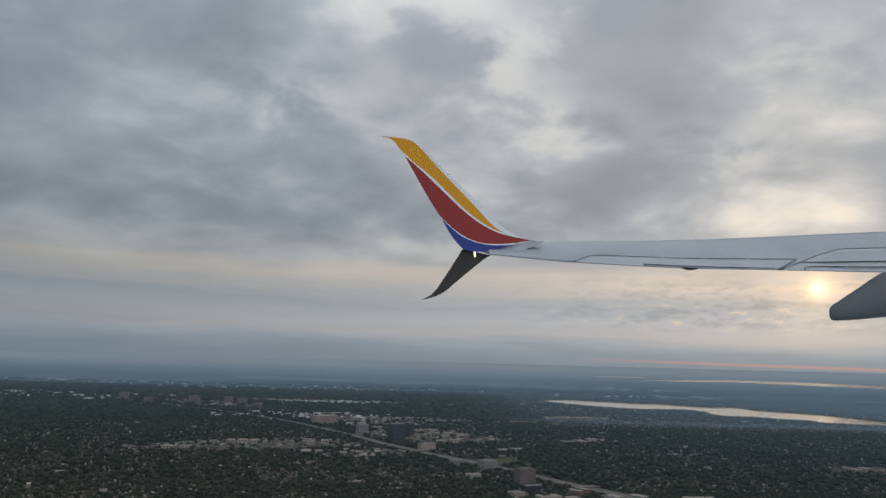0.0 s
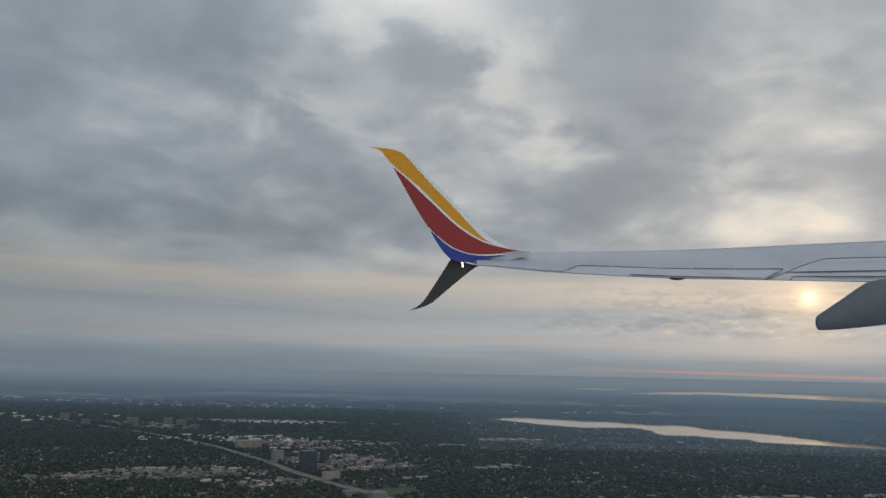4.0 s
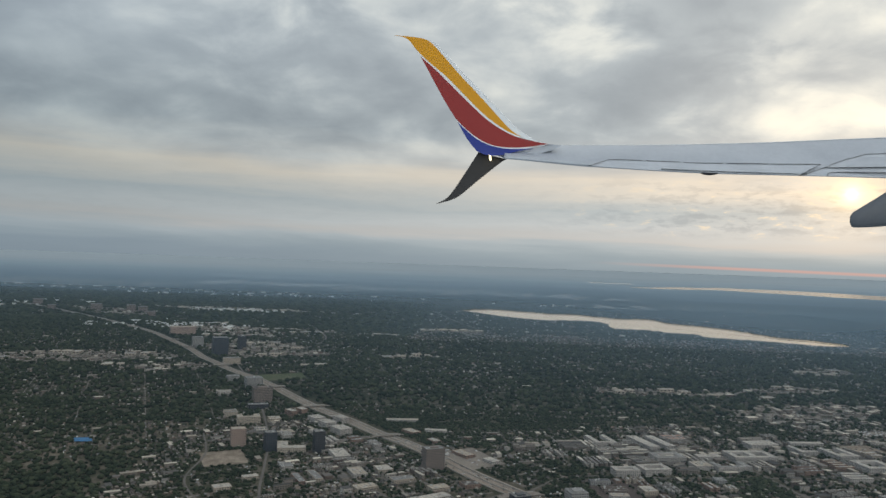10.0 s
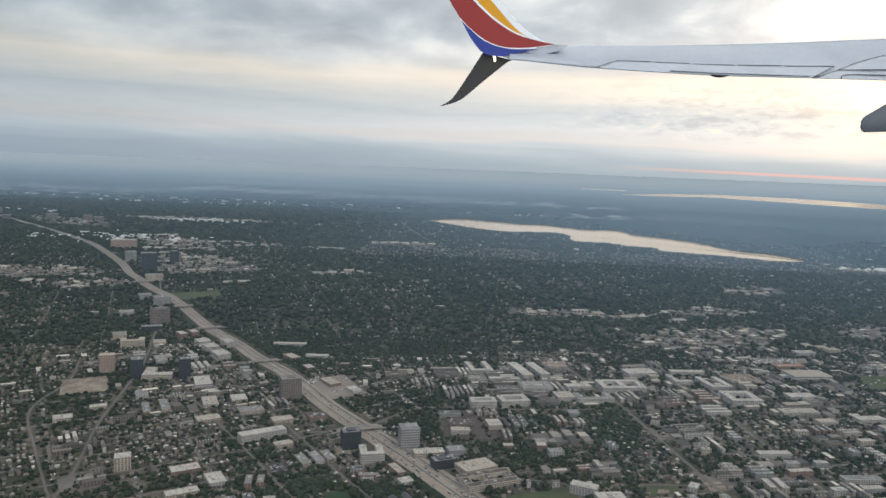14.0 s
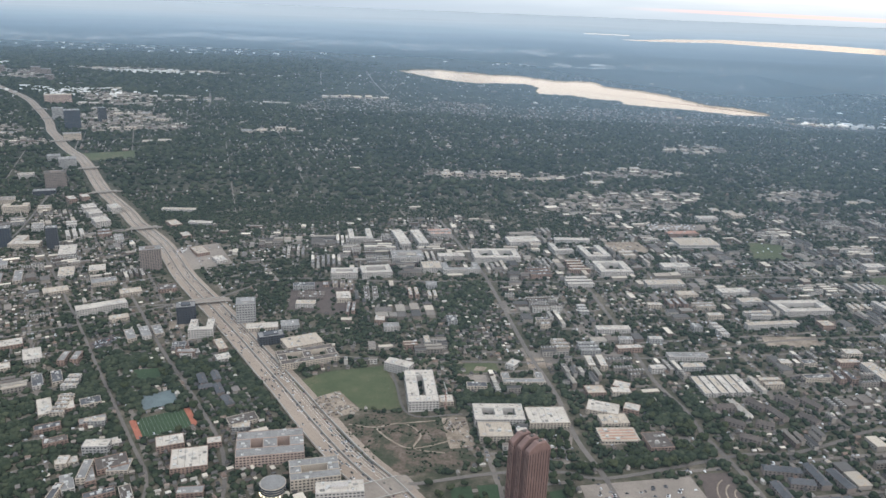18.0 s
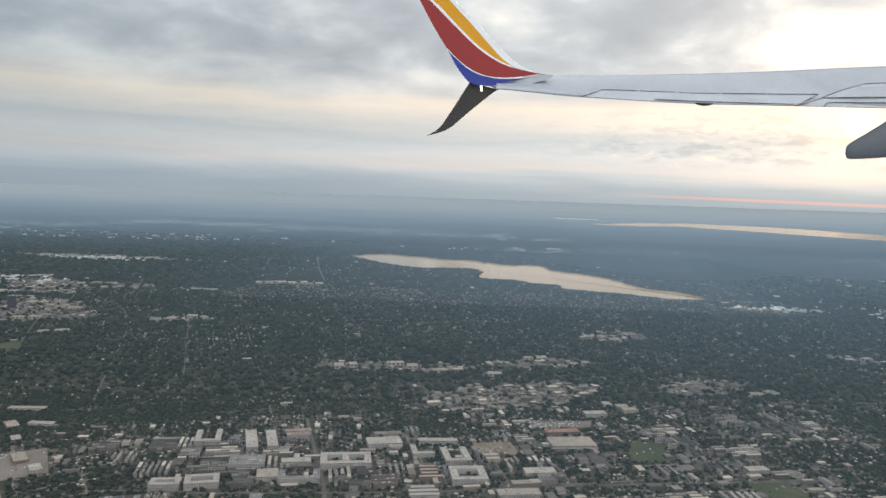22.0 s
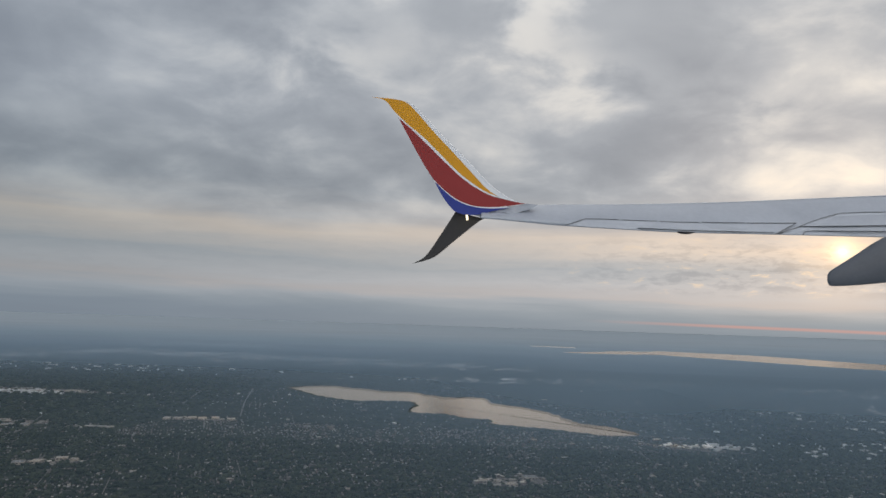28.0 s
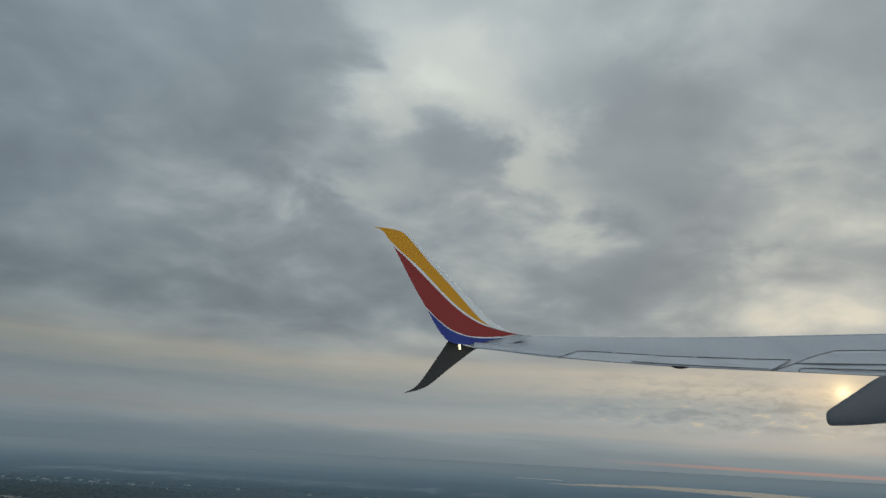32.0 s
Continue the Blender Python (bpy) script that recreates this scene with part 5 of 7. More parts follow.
for v in (-0.85, -0.3, 0.25, 0.8):
    Geo().box(-1.9, v - 0.11, 0.405, 1.9, v + 0.11, 0.424).link("roof_stripe", M["red_roof"], striped, "faded red stripe")
B("workshop", "low workshop with a dark brown roof", 137.8, 86.7, 2.6, 3.0, 11, 0.5, "brick_wall", "brown_roof", units=2)
for i in range(6):
    B("warehouse_bay", "long warehouse bay with a pale roof", 145.6 + 1.02 * i, 99.0 + 0.16 * i, 0.85, 4.4, 9, 0.45, "white_wall", "white_roof" if i % 2 else "tan_roof", units=1, group="row of warehouse bays")
B("department_store", "big white department store with a tan roof", 159.1, 154.0, 7.9, 4.6, 9, 0.85, "white_wall", "tan_roof", storeys=2, units=8)
B("store", "orange-roofed building behind the store", 158.2, 160.4, 6.4, 2.0, 12, 0.6, "brick_wall", "red_roof", units=3)


def east_block(x, y, w, d, ang, h, shape, t, roof):
    B("apartment_block", "four-storey white apartment block with a flat roof" + (" round a yard" if shape in ("ring", "double") else ""), x, y, w, d, ang, h, "white_wall", roof, shape, t, storeys=4, units=8, group="blocks east of the motorway")


east_block(96.1, 131.8, 4.4, 2.6, 10, 1.0, "ring", 0.8, "white_roof")
east_block(101.2, 133.1, 5.0, 3.6, 16, 1.0, "ring", 0.9, "white_roof")
east_block(115.2, 136.0, 6.3, 3.6, 11, 0.9, "you", 1.0, "grey_roof")
east_block(121.2, 143.2, 8.2, 5.0, 10, 0.9, "double", 1.1, "white_roof")
east_block(105.6, 141.2, 5.6, 4.0, 12, 0.9, "ring", 1.1, "grey_roof")
east_block(103.4, 151.0, 2.0, 9.0, 18, 0.8, "block", None, "white_roof")
east_block(106.8, 151.6, 1.8, 8.4, 18, 0.8, "block", None, "white_roof")
east_block(95.4, 152.4, 4.4, 6.2, 14, 0.7, "you", 1.0, "white_roof")
east_block(141.1, 138.5, 5.6, 5.6, 9, 0.9, "ring", 1.2, "white_roof")
east_block(139.0, 146.6, 4.4, 6.4, 12, 0.8, "you", 1.1, "white_roof")
east_block(126.4, 152.0, 6.0, 3.4, 15, 0.8, "block", None, "white_roof")
east_block(167.4, 124.4, 8.0, 4.4, 11, 0.7, "ring", 1.2, "white_roof")
east_block(171.0, 104.2, 6.2, 4.6, 9, 0.7, "ell", 1.7, "tan_roof")
east_block(110.2, 136.4, 3.2, 3.4, 12, 0.8, "block", None, "tan_roof")
east_block(133.2, 148.6, 3.6, 4.6, 12, 0.7, "ell", 1.0, "white_roof")
east_block(148.6, 132.6, 6.4, 2.2, 10, 0.6, "block", None, "tan_roof")
east_block(152.4, 141.0, 5.0, 2.4, 10, 0.6, "block", None, "white_roof")
B("school", "white-roofed school with brick walls", 89.8, 79.9, 3.6, 3.6, 19, 0.7, "brick_wall", "white_roof", units=8)
B("school", "brick school hall with a white roof", 86.7, 82.6, 2.8, 2.0, 25, 0.75, "brick_wall", "white_roof", units=4)
B("school", "small brick school wing with a white roof", 91.2, 83.2, 1.5, 1.2, 20, 0.6, "brick_wall", "white_roof", units=2)
B("apartment_block", "brick apartment block with a grey roof round two yards", 97.4, 82.3, 6.8, 4.6, 15, 1.2, "pink_wall", "grey_roof", "double", 1.45, storeys=4, units=9)
B("apartment_block", "apartment block with a grey roof round a yard", 102.9, 78.2, 4.8, 3.4, 17, 1.3, "stone_wall", "grey_roof", "ring", 1.15, storeys=4, units=8)
B("hotel_tower", "pale hotel tower with balconies and a white crown", 106.7, 71.4, 4.2, 1.7, 12, 4.4, "white_wall", "white_roof", storeys=15, units=6, tier=(0.35, 0.25))
B("office_building", "white-roofed office at the motorway's bend", 97.9, 71.2, 4.4, 1.5, 6, 1.9, "white_wall", "white_roof", storeys=6, units=5)
B("office_tower", "tall grey apartment tower over the motorway", 63.2, 132.4, 3.4, 2.3, 25, 3.6, "brown_wall", "grey_roof", storeys=13, tier=(0.45, 0.22))
B("apartment_tower", "pinkish granite apartment tower", 25.6, 143.6, 2.7, 2.0, 24, 3.3, "pink_wall", "tan_roof", storeys=10)
B("apartment_block", "beige stone apartment block", 22.4, 161.0, 4.8, 3.0, 23, 1.5, "stone_wall", "tan_roof", "you", 1.2, storeys=5)
B("office_tower", "black office tower with a flat roof", 32.4, 141.2, 2.1, 2.2, 28, 3.4, "dark_wall", "grey_roof", storeys=11, glass="blue_glass")
B("office_tower", "slim dark glass office tower", 41.6, 140.7, 1.9, 1.9, 27, 3.9, "dark_wall", "grey_roof", storeys=11, glass="black_glass")
B("office_tower", "brown concrete office tower with bands", 19.6, 181.4, 4.4, 3.0, 25, 3.5, "brown_wall", "brown_roof", storeys=9, tier=(0.5, 0.25))
B("office_building", "low building of dark glass", 20.6, 174.6, 4.6, 2.2, 25, 1.0, "dark_wall", "grey_roof", storeys=3, glass="black_glass")
B("apartment_tower", "pale grey concrete apartment tower", 12.0, 200.4, 4.2, 3.4, 30, 2.3, "grey_wall", "grey_roof", storeys=8)
B("office_tower", "dark blue glass office tower", -15.0, 253.4, 4.8, 4.2, 30, 5.6, "dark_wall", "grey_roof", storeys=13, glass="blue_glass")
B("office_tower", "narrow office tower of dark glass", -11.4, 266.0, 2.3, 2.6, 40, 4.6, "dark_wall", "grey_roof", storeys=12, glass="black_glass")
B("office_building", "wide beige stone office building", -46.5, 301.5, 9.6, 4.6, 29, 3.0, "pink_wall", "tan_roof", storeys=7)
B("office_tower", "grey tower beside the dark glass towers", -28.0, 268.0, 3.6, 3.0, 30, 3.6, "grey_wall", "grey_roof", storeys=9)
B("office_building", "low office below the dark glass tower", -4.6, 233.6, 5.0, 2.6, 30, 2.0, "stone_wall", "grey_roof", storeys=5)
for x, y, w, h in ((-128, 392, 5.5, 3.6), (-112, 398, 4.5, 3.2), (-103, 392, 4.6, 3.0), (-150, 388, 4, 2.4), (-176, 420, 5, 3.0), (-90, 372, 4, 2.2)):
    B("office_tower", "distant dark office block by the motorway", x, y, w, w * 0.7, 28, h, "brown_wall", "grey_roof", storeys=8, glass="black_glass", units=1, gap=0.6, group="far office blocks")
B("apartment_tower", "small apartment tower with a pale crown", 47.9, 103.2, 2.1, 1.9, 24, 1.8, "stone_wall", "white_roof", storeys=7)
for x, y, w, d, ang in ((36.5, 163.5, 3.2, 2.6, -50), (39.6, 159.6, 3.4, 2.6, -50), (43.4, 154.8, 4.0, 2.8, -50), (41.8, 163.8, 3.6, 2.2, -50)):
    B("apartment_block", "stepped white apartment block along the motorway", x, y, w, d, ang, 1.1, "white_wall", "white_roof", storeys=4, units=4, group="blocks along the motorway")
B("apartment_block", "L-shaped apartment block with white roofs", 36.2, 142.0, 5.2, 5.4, 14, 0.9, "stone_wall", "white_roof", "ell", 2.0, storeys=3, units=5)
B("apartment_block", "white-roofed block with a tall end", 46.0, 137.6, 2.8, 5.4, 25, 0.9, "white_wall", "white_roof", storeys=3, units=5)
def low_building(x, y, w, d, ang, roof):
    words = {"tan_roof": "a tan roof", "white_roof": "a white roof", "grey_roof": "a grey roof", "brown_roof": "a brown roof", "slate_roof": "a dark slate roof"}[roof]
    wall = random.Random(int(x * 9 + y)).choice(["stone_wall", "brick_wall", "white_wall"])
    B("low_building", "low flat-roofed building with " + words, x, y, w, d, ang, 0.5, wall, roof, storeys=2, units=3, group="low buildings beside the motorway")


low_building(50.6, 128.6, 2.4, 4.4, 26, "tan_roof")
low_building(54.8, 130.6, 2.6, 3.0, 26, "white_roof")
low_building(44, 126, 1.3, 5.2, 28, "grey_roof")
low_building(41.6, 124.4, 1.2, 5.2, 28, "grey_roof")
low_building(53, 121, 3.6, 2.2, 34, "tan_roof")
low_building(58.5, 125.4, 3.8, 2.2, 30, "grey_roof")
low_building(69.6, 123.6, 2.8, 2.4, 26, "brown_roof")
low_building(64.6, 121.6, 3.2, 2.0, 30, "tan_roof")
low_building(71.3, 106.9, 1.2, 3.4, 33, "grey_roof")
low_building(72.9, 107.9, 1.2, 3.4, 33, "grey_roof")
low_building(74.4, 108.6, 1.2, 3.2, 33, "grey_roof")
low_building(56.4, 103.0, 3.8, 2.2, 33, "white_roof")
low_building(61.4, 100.4, 2.2, 3.4, 33, "white_roof")
low_building(58.6, 96.4, 4.0, 1.6, 33, "white_roof")
low_building(33.6, 124.6, 2.6, 1.4, 30, "white_roof")
low_building(30.6, 119.4, 2.8, 2.0, 30, "white_roof")
low_building(37.8, 131.2, 2.0, 3.0, 28, "grey_roof")
low_building(84.4, 105.0, 1.2, 3.4, 33, "tan_roof")
B("school", "grey-roofed school in three wings beside a ball field", 124.1, 99.0, 5.2, 2.6, 8, 0.55, "stone_wall", "grey_roof", "you", 1.0, storeys=2, units=6)
low_building(123.0, 102.8, 1.2, 1.9, -28, "white_roof")
low_building(132.6, 96.9, 2.3, 1.9, 10, "tan_roof")
low_building(136.0, 98.3, 2.0, 1.6, -20, "white_roof")
low_building(136.3, 93.2, 1.8, 1.6, -18, "white_roof")
# the western streets round the sports field
for bx, by, bw, bd, cover in ((69.9, 88.4, 1.5, 3.8, "white_roof"), (71.8, 89.6, 1.5, 3.8, "white_roof"), (65.8, 94.0, 1.2, 3.2, "slate_roof"), (67.6, 95.1, 1.2, 3.2, "slate_roof"), (76.6, 86.2, 2.8, 1.3, "grey_roof"),
                              (74.4, 90.0, 2.2, 1.6, "slate_roof"), (80.0, 82.0, 3.2, 1.2, "white_roof"), (82.2, 79.0, 3.0, 2.2, "brown_roof"), (77.7, 78.7, 2.1, 1.1, "white_roof"), (79.5, 75.5, 1.2, 2.6, "grey_roof"),
                              (81.0, 76.8, 1.0, 2.6, "grey_roof"), (83.3, 74.2, 2.8, 0.9, "slate_roof"), (85.8, 74.4, 1.1, 2.4, "brown_roof"), (67.2, 112.2, 2.6, 1.5, "tan_roof"), (79.4, 104.3, 1.7, 1.5, "brown_roof"),
                              (81.2, 102.4, 2.5, 1.1, "grey_roof"), (85.9, 101.6, 1.8, 1.6, "white_roof"), (92.8, 87.6, 3.2, 1.8, "brown_roof"), (72.4, 84.6, 2.6, 1.1, "slate_roof"), (74.6, 82.2, 2.4, 1.2, "brown_roof")):
    low_building(bx, by, bw, bd, 33, cover)
for row in ((84.6, 97.0, 85.9, 94.8), (86.0, 97.8, 87.2, 95.8), (87.4, 94.8, 88.6, 92.8), (85.6, 93.8, 87.0, 94.6), (89.2, 92.2, 90.6, 90.4)):
    gabled_row("dark gabled apartment house between trees and lanes", *row, 0.9, 0.5, "slate_roof")
low_building(115.0, 93.4, 1.6, 1.6, 10, "white_roof")
low_building(68.4, 140.8, 4.4, 2.2, -52, "tan_roof")
low_building(73.4, 136.8, 2.8, 1.8, -52, "white_roof")
low_building(62.6, 149.2, 2.6, 1.6, -52, "white_roof")
low_building(126.2, 84.6, 1.6, 0.9, 8, "grey_roof")
def commercial(x, y, w, d):
    rnd = random.Random(int(x * 5 + y))
    k = 1 if w < 6 else 2 if w < 11 else 3
    for i in range(k):
        u = ((i + 0.5) / k - 0.5) * w
        B("commercial_building", "pale flat-roofed commercial building among trees", x + u, y + u * 0.2 + rnd.uniform(-0.25, 0.25) * d, w / k * rnd.uniform(0.55, 0.85), d * rnd.uniform(0.5, 1.1), rnd.choice([9, 14, 20]), rnd.uniform(0.45, 0.8), "stone_wall", rnd.choice(["white_roof", "tan_roof", "tan_roof", "grey_roof"]), storeys=1, units=3, gap=0.9, group="commercial buildings among the trees")


commercial(110.8, 205.4, 6.5, 3.2)
commercial(122.6, 208, 5.0, 2.4)
commercial(127, 206, 3.4, 3)
commercial(134, 202.4, 5.2, 2.6)
commercial(147, 201, 4, 2)
commercial(158, 219, 7, 2.6)
commercial(169, 214, 6, 2.2)
commercial(179, 250, 7, 4)
commercial(190, 255, 5, 3)
commercial(184, 246, 4, 3.4)
commercial(246, 229, 10, 3)
commercial(206, 190, 8, 3)
commercial(171, 178, 6, 3)
commercial(52, 350, 12, 5)
commercial(62, 353, 14, 5)
commercial(72, 352, 8, 4)
commercial(34, 320, 12, 3.5)
commercial(-14, 327, 16, 5)
commercial(-8, 280, 14, 5)
commercial(44, 256, 9, 4)
commercial(53, 262, 8, 3)
commercial(-91, 436, 22, 7)
commercial(-46, 434, 26, 8)
commercial(-64, 246, 11, 5)
commercial(-40, 247, 9, 4.4)
commercial(-28, 239, 6, 4)
commercial(-38, 226, 7, 4)
commercial(-80, 232, 10, 4)
commercial(-22, 290, 10, 4)
commercial(-34, 300, 9, 5)
commercial(20.9, 234, 9, 3)
commercial(2, 252.5, 9, 3)
commercial(4.8, 271.3, 10, 4)
commercial(0, 318, 16, 5)
commercial(-46.6, 342.8, 11, 5)


def town_rows(x, y, w, d, n, roof, ang=9, h=0.7, wall="white_wall"):
    """n parallel rows of flat-roofed townhouses with lanes between them."""
    looks = {"slate_roof": "a dark slate roof", "white_roof": "a white roof", "tan_roof": "a sandy roof", "grey_roof": "a grey roof", "brown_roof": "a dark brown roof", "red_roof": "an orange-brown roof"}
    rnd = random.Random(int(x * 3 + y * 11))
    ang += rnd.choice([-3, 0, 2, 4])
    if n > 1 and rnd.random() < 0.5:
        n, w, d, x, y, ang = max(2, round(w / 1.25)), d, w, x, y, ang + 90
    c, s = math.cos(radians(ang)), math.sin(radians(ang))
    full = w
    if w < 4.6:
        roof = rnd.choice([roof, roof, "slate_roof", "grey_roof", "tan_roof", "white_roof"])
        wall = rnd.choice([wall, "brick_wall", "grey_wall", "stone_wall"])
    for i in range(n):
        o = ((i + 0.5) / n - 0.5) * d
        w = full * rnd.uniform(0.72, 1.0)
        B("townhouse_row", f"row of flat-roofed townhouses with {looks[roof]}", x - s * o, y + c * o, w, d / n * (0.6 if n > 1 else 0.95), ang, h, wall, roof, storeys=3 if h > 0.6 else 2, units=2 + int(w > 3), group="rows of townhouses")


# east of the motorway
town_rows(90.7, 126.0, 4.0, 1.4, 1, 'tan_roof')
town_rows(92.6, 119.1, 3.8, 1.6, 1, 'tan_roof')
town_rows(97.7, 122.3, 2.4, 3.0, 1, 'tan_roof')
town_rows(92.6, 122.8, 4.8, 2.6, 3, 'brown_roof', h=0.4, wall='brown_wall')
town_rows(94.6, 127.6, 3.0, 2.0, 2, 'brown_roof', h=0.4, wall='brown_wall')
town_rows(97.8, 126.4, 2.0, 3.2, 3, 'brown_roof', h=0.4, wall='brown_wall')
town_rows(101.6, 124.6, 2.6, 5.6, 4, 'brown_roof', h=0.4)
town_rows(99.6, 118.0, 1.6, 4.4, 2, 'brown_roof')
town_rows(96.6, 127.6, 3.4, 2.0, 2, 'brown_roof')
town_rows(108.2, 124.8, 2.0, 4.4, 4, 'red_roof')
town_rows(110.8, 128.2, 2.2, 2.0, 1, 'white_roof')
town_rows(111.2, 124.2, 1.7, 3.0, 2, 'white_roof')
town_rows(114.7, 115.2, 1.4, 2.4, 2, 'white_roof')
town_rows(110.6, 155.3, 4.9, 4.0, 2, 'red_roof')
town_rows(113.3, 142.2, 5.6, 2.0, 1, 'white_roof')
town_rows(128.4, 135.6, 4.0, 4.2, 3, 'white_roof')
town_rows(135.8, 153.4, 8.4, 1.6, 1, 'white_roof')
town_rows(145.0, 146.2, 3.1, 3.4, 2, 'white_roof')
town_rows(135.0, 139.2, 3.8, 5.4, 4, 'grey_roof')
town_rows(134.6, 131.9, 4.6, 4.0, 3, 'white_roof')
town_rows(137.4, 114.0, 6.7, 1.4, 1, 'white_roof')
town_rows(133.2, 107.9, 3.2, 3.0, 3, 'grey_roof')
town_rows(127.8, 115.4, 1.9, 3.0, 2, 'white_roof')
town_rows(129.4, 108.5, 2.3, 3.0, 3, 'white_roof')
town_rows(133.6, 103.9, 3.0, 3.2, 3, 'white_roof')
town_rows(104.4, 114.3, 1.8, 1.6, 1, 'white_roof')
town_rows(106.3, 112.3, 2.2, 1.4, 1, 'grey_roof')
town_rows(109.5, 106.9, 2.1, 1.6, 2, 'red_roof')
town_rows(111.6, 108.2, 1.1, 2.4, 1, 'white_roof')
town_rows(118.5, 96.6, 2.5, 1.2, 1, 'tan_roof')
town_rows(145.0, 123.1, 2.9, 1.0, 1, 'red_roof')
town_rows(148.6, 124.4, 3.3, 3.2, 3, 'white_roof')
town_rows(152.6, 123.6, 3.6, 2.0, 2, 'grey_roof')
town_rows(151.0, 127.9, 3.5, 1.8, 1, 'white_roof')
town_rows(158.8, 129.8, 5.8, 2.0, 1, 'white_roof')
town_rows(160.2, 126.0, 4.9, 1.8, 1, 'tan_roof')
town_rows(160.6, 117.6, 8.5, 1.2, 1, 'tan_roof')
town_rows(159.9, 120.9, 4.3, 2.2, 2, 'brown_roof')
town_rows(152.4, 115.1, 1.4, 4.4, 4, 'white_roof')
town_rows(153.2, 120.0, 2.4, 1.1, 1, 'white_roof')
town_rows(149.4, 115.7, 1.4, 1.4, 1, 'white_roof')
town_rows(145.8, 103.6, 4.0, 1.2, 1, 'grey_roof')
town_rows(145.8, 106.4, 6.0, 1.5, 1, 'grey_roof')
town_rows(141.2, 102.8, 2.0, 1.1, 1, 'white_roof')
town_rows(142.7, 111.2, 2.0, 1.0, 1, 'white_roof')
town_rows(138.6, 108.2, 3.6, 1.2, 1, 'white_roof')
town_rows(138.6, 110.8, 2.0, 1.1, 1, 'grey_roof')
town_rows(133.9, 120.5, 1.5, 3.2, 3, 'white_roof')
town_rows(166.3, 106.4, 2.9, 1.2, 1, 'white_roof')
town_rows(164.1, 102.5, 2.7, 3.0, 3, 'white_roof')
town_rows(168.0, 109.2, 2.6, 1.5, 1, 'white_roof')
town_rows(181.7, 133.4, 4.4, 2.8, 2, 'tan_roof')
town_rows(187.4, 144.2, 4.2, 2.0, 1, 'white_roof')
town_rows(168.4, 118.2, 2.2, 2.0, 1, 'tan_roof')
town_rows(176.1, 124.9, 3.4, 2.4, 2, 'white_roof')
town_rows(180.4, 126.0, 2.9, 3.0, 2, 'grey_roof')
town_rows(175.8, 114.4, 3.1, 1.8, 1, 'grey_roof')
town_rows(154.4, 100.2, 3.0, 2.2, 2, 'grey_roof')
town_rows(158.0, 105.6, 2.0, 1.2, 1, 'white_roof')
town_rows(161.0, 105.8, 2.2, 1.2, 1, 'tan_roof')
town_rows(135.6, 96.6, 2.6, 1.3, 1, 'white_roof')
town_rows(160.6, 101.9, 4.0, 1.1, 1, 'tan_roof')
town_rows(166.0, 171.6, 4.7, 2.2, 1, 'white_roof')
town_rows(173.4, 174.6, 3.5, 2.0, 1, 'white_roof')
# west of the motorway
town_rows(71.7, 88.9, 1.7, 4.4, 5, 'white_roof')
town_rows(77.0, 85.9, 2.8, 0.9, 1, 'tan_roof')
town_rows(79.6, 81.2, 2.9, 1.5, 1, 'white_roof', h=1.0)
town_rows(77.4, 78.6, 1.3, 1.6, 1, 'white_roof')
town_rows(80.4, 77.2, 1.1, 3.4, 1, 'grey_roof', h=0.8)
town_rows(83.2, 78.6, 2.2, 2.2, 1, 'tan_roof', h=0.4)
town_rows(79.2, 73.6, 0.9, 3.2, 1, 'grey_roof')
town_rows(91.8, 74.9, 2.7, 1.2, 1, 'grey_roof', wall='brick_wall')
town_rows(92.4, 73.1, 2.7, 1.2, 1, 'white_roof')
town_rows(79.2, 104.2, 2.3, 1.3, 1, 'brown_roof')
town_rows(80.8, 102.4, 2.4, 1.0, 1, 'grey_roof')
town_rows(93.0, 86.6, 2.6, 1.6, 1, 'brown_roof', h=0.45, wall='brick_wall')
town_rows(66.7, 99.9, 3.0, 3.0, 3, 'grey_roof')
town_rows(70.1, 94.0, 1.8, 3.4, 3, 'brown_roof')
town_rows(30.6, 170.3, 3.6, 5.4, 2, 'white_roof', ang=-50, h=1.0)
town_rows(42.0, 147.4, 3.6, 5.4, 3, 'white_roof', ang=28)
town_rows(47.2, 148.4, 2.6, 4.0, 2, 'tan_roof', ang=28)
town_rows(51.4, 145.6, 2.0, 4.4, 2, 'grey_roof', ang=28)
town_rows(57.6, 156.0, 4.0, 2.2, 1, 'tan_roof', ang=-52, h=0.5)
town_rows(62.6, 157.0, 4.6, 1.6, 1, 'white_roof', ang=5, h=0.5)
town_rows(54.9, 165.4, 7.0, 1.6, 1, 'tan_roof', ang=5, h=0.5)
town_rows(27.2, 153.6, 3.0, 3.6, 2, 'tan_roof', ang=26)
town_rows(33.0, 150.6, 2.6, 4.0, 3, 'grey_roof', ang=26)
town_rows(38.4, 153.0, 2.4, 3.4, 2, 'brown_roof', ang=26)
town_rows(16.4, 167.6, 3.4, 3.6, 2, 'grey_roof', ang=25, h=0.9)
town_rows(27.6, 162.4, 2.8, 3.0, 2, 'white_roof', ang=25, h=0.9)
town_rows(8.0, 188.6, 4.0, 3.0, 2, 'tan_roof', ang=28, h=0.9)
town_rows(4.0, 208.0, 4.0, 2.6, 1, 'grey_roof', ang=30, h=1.2)


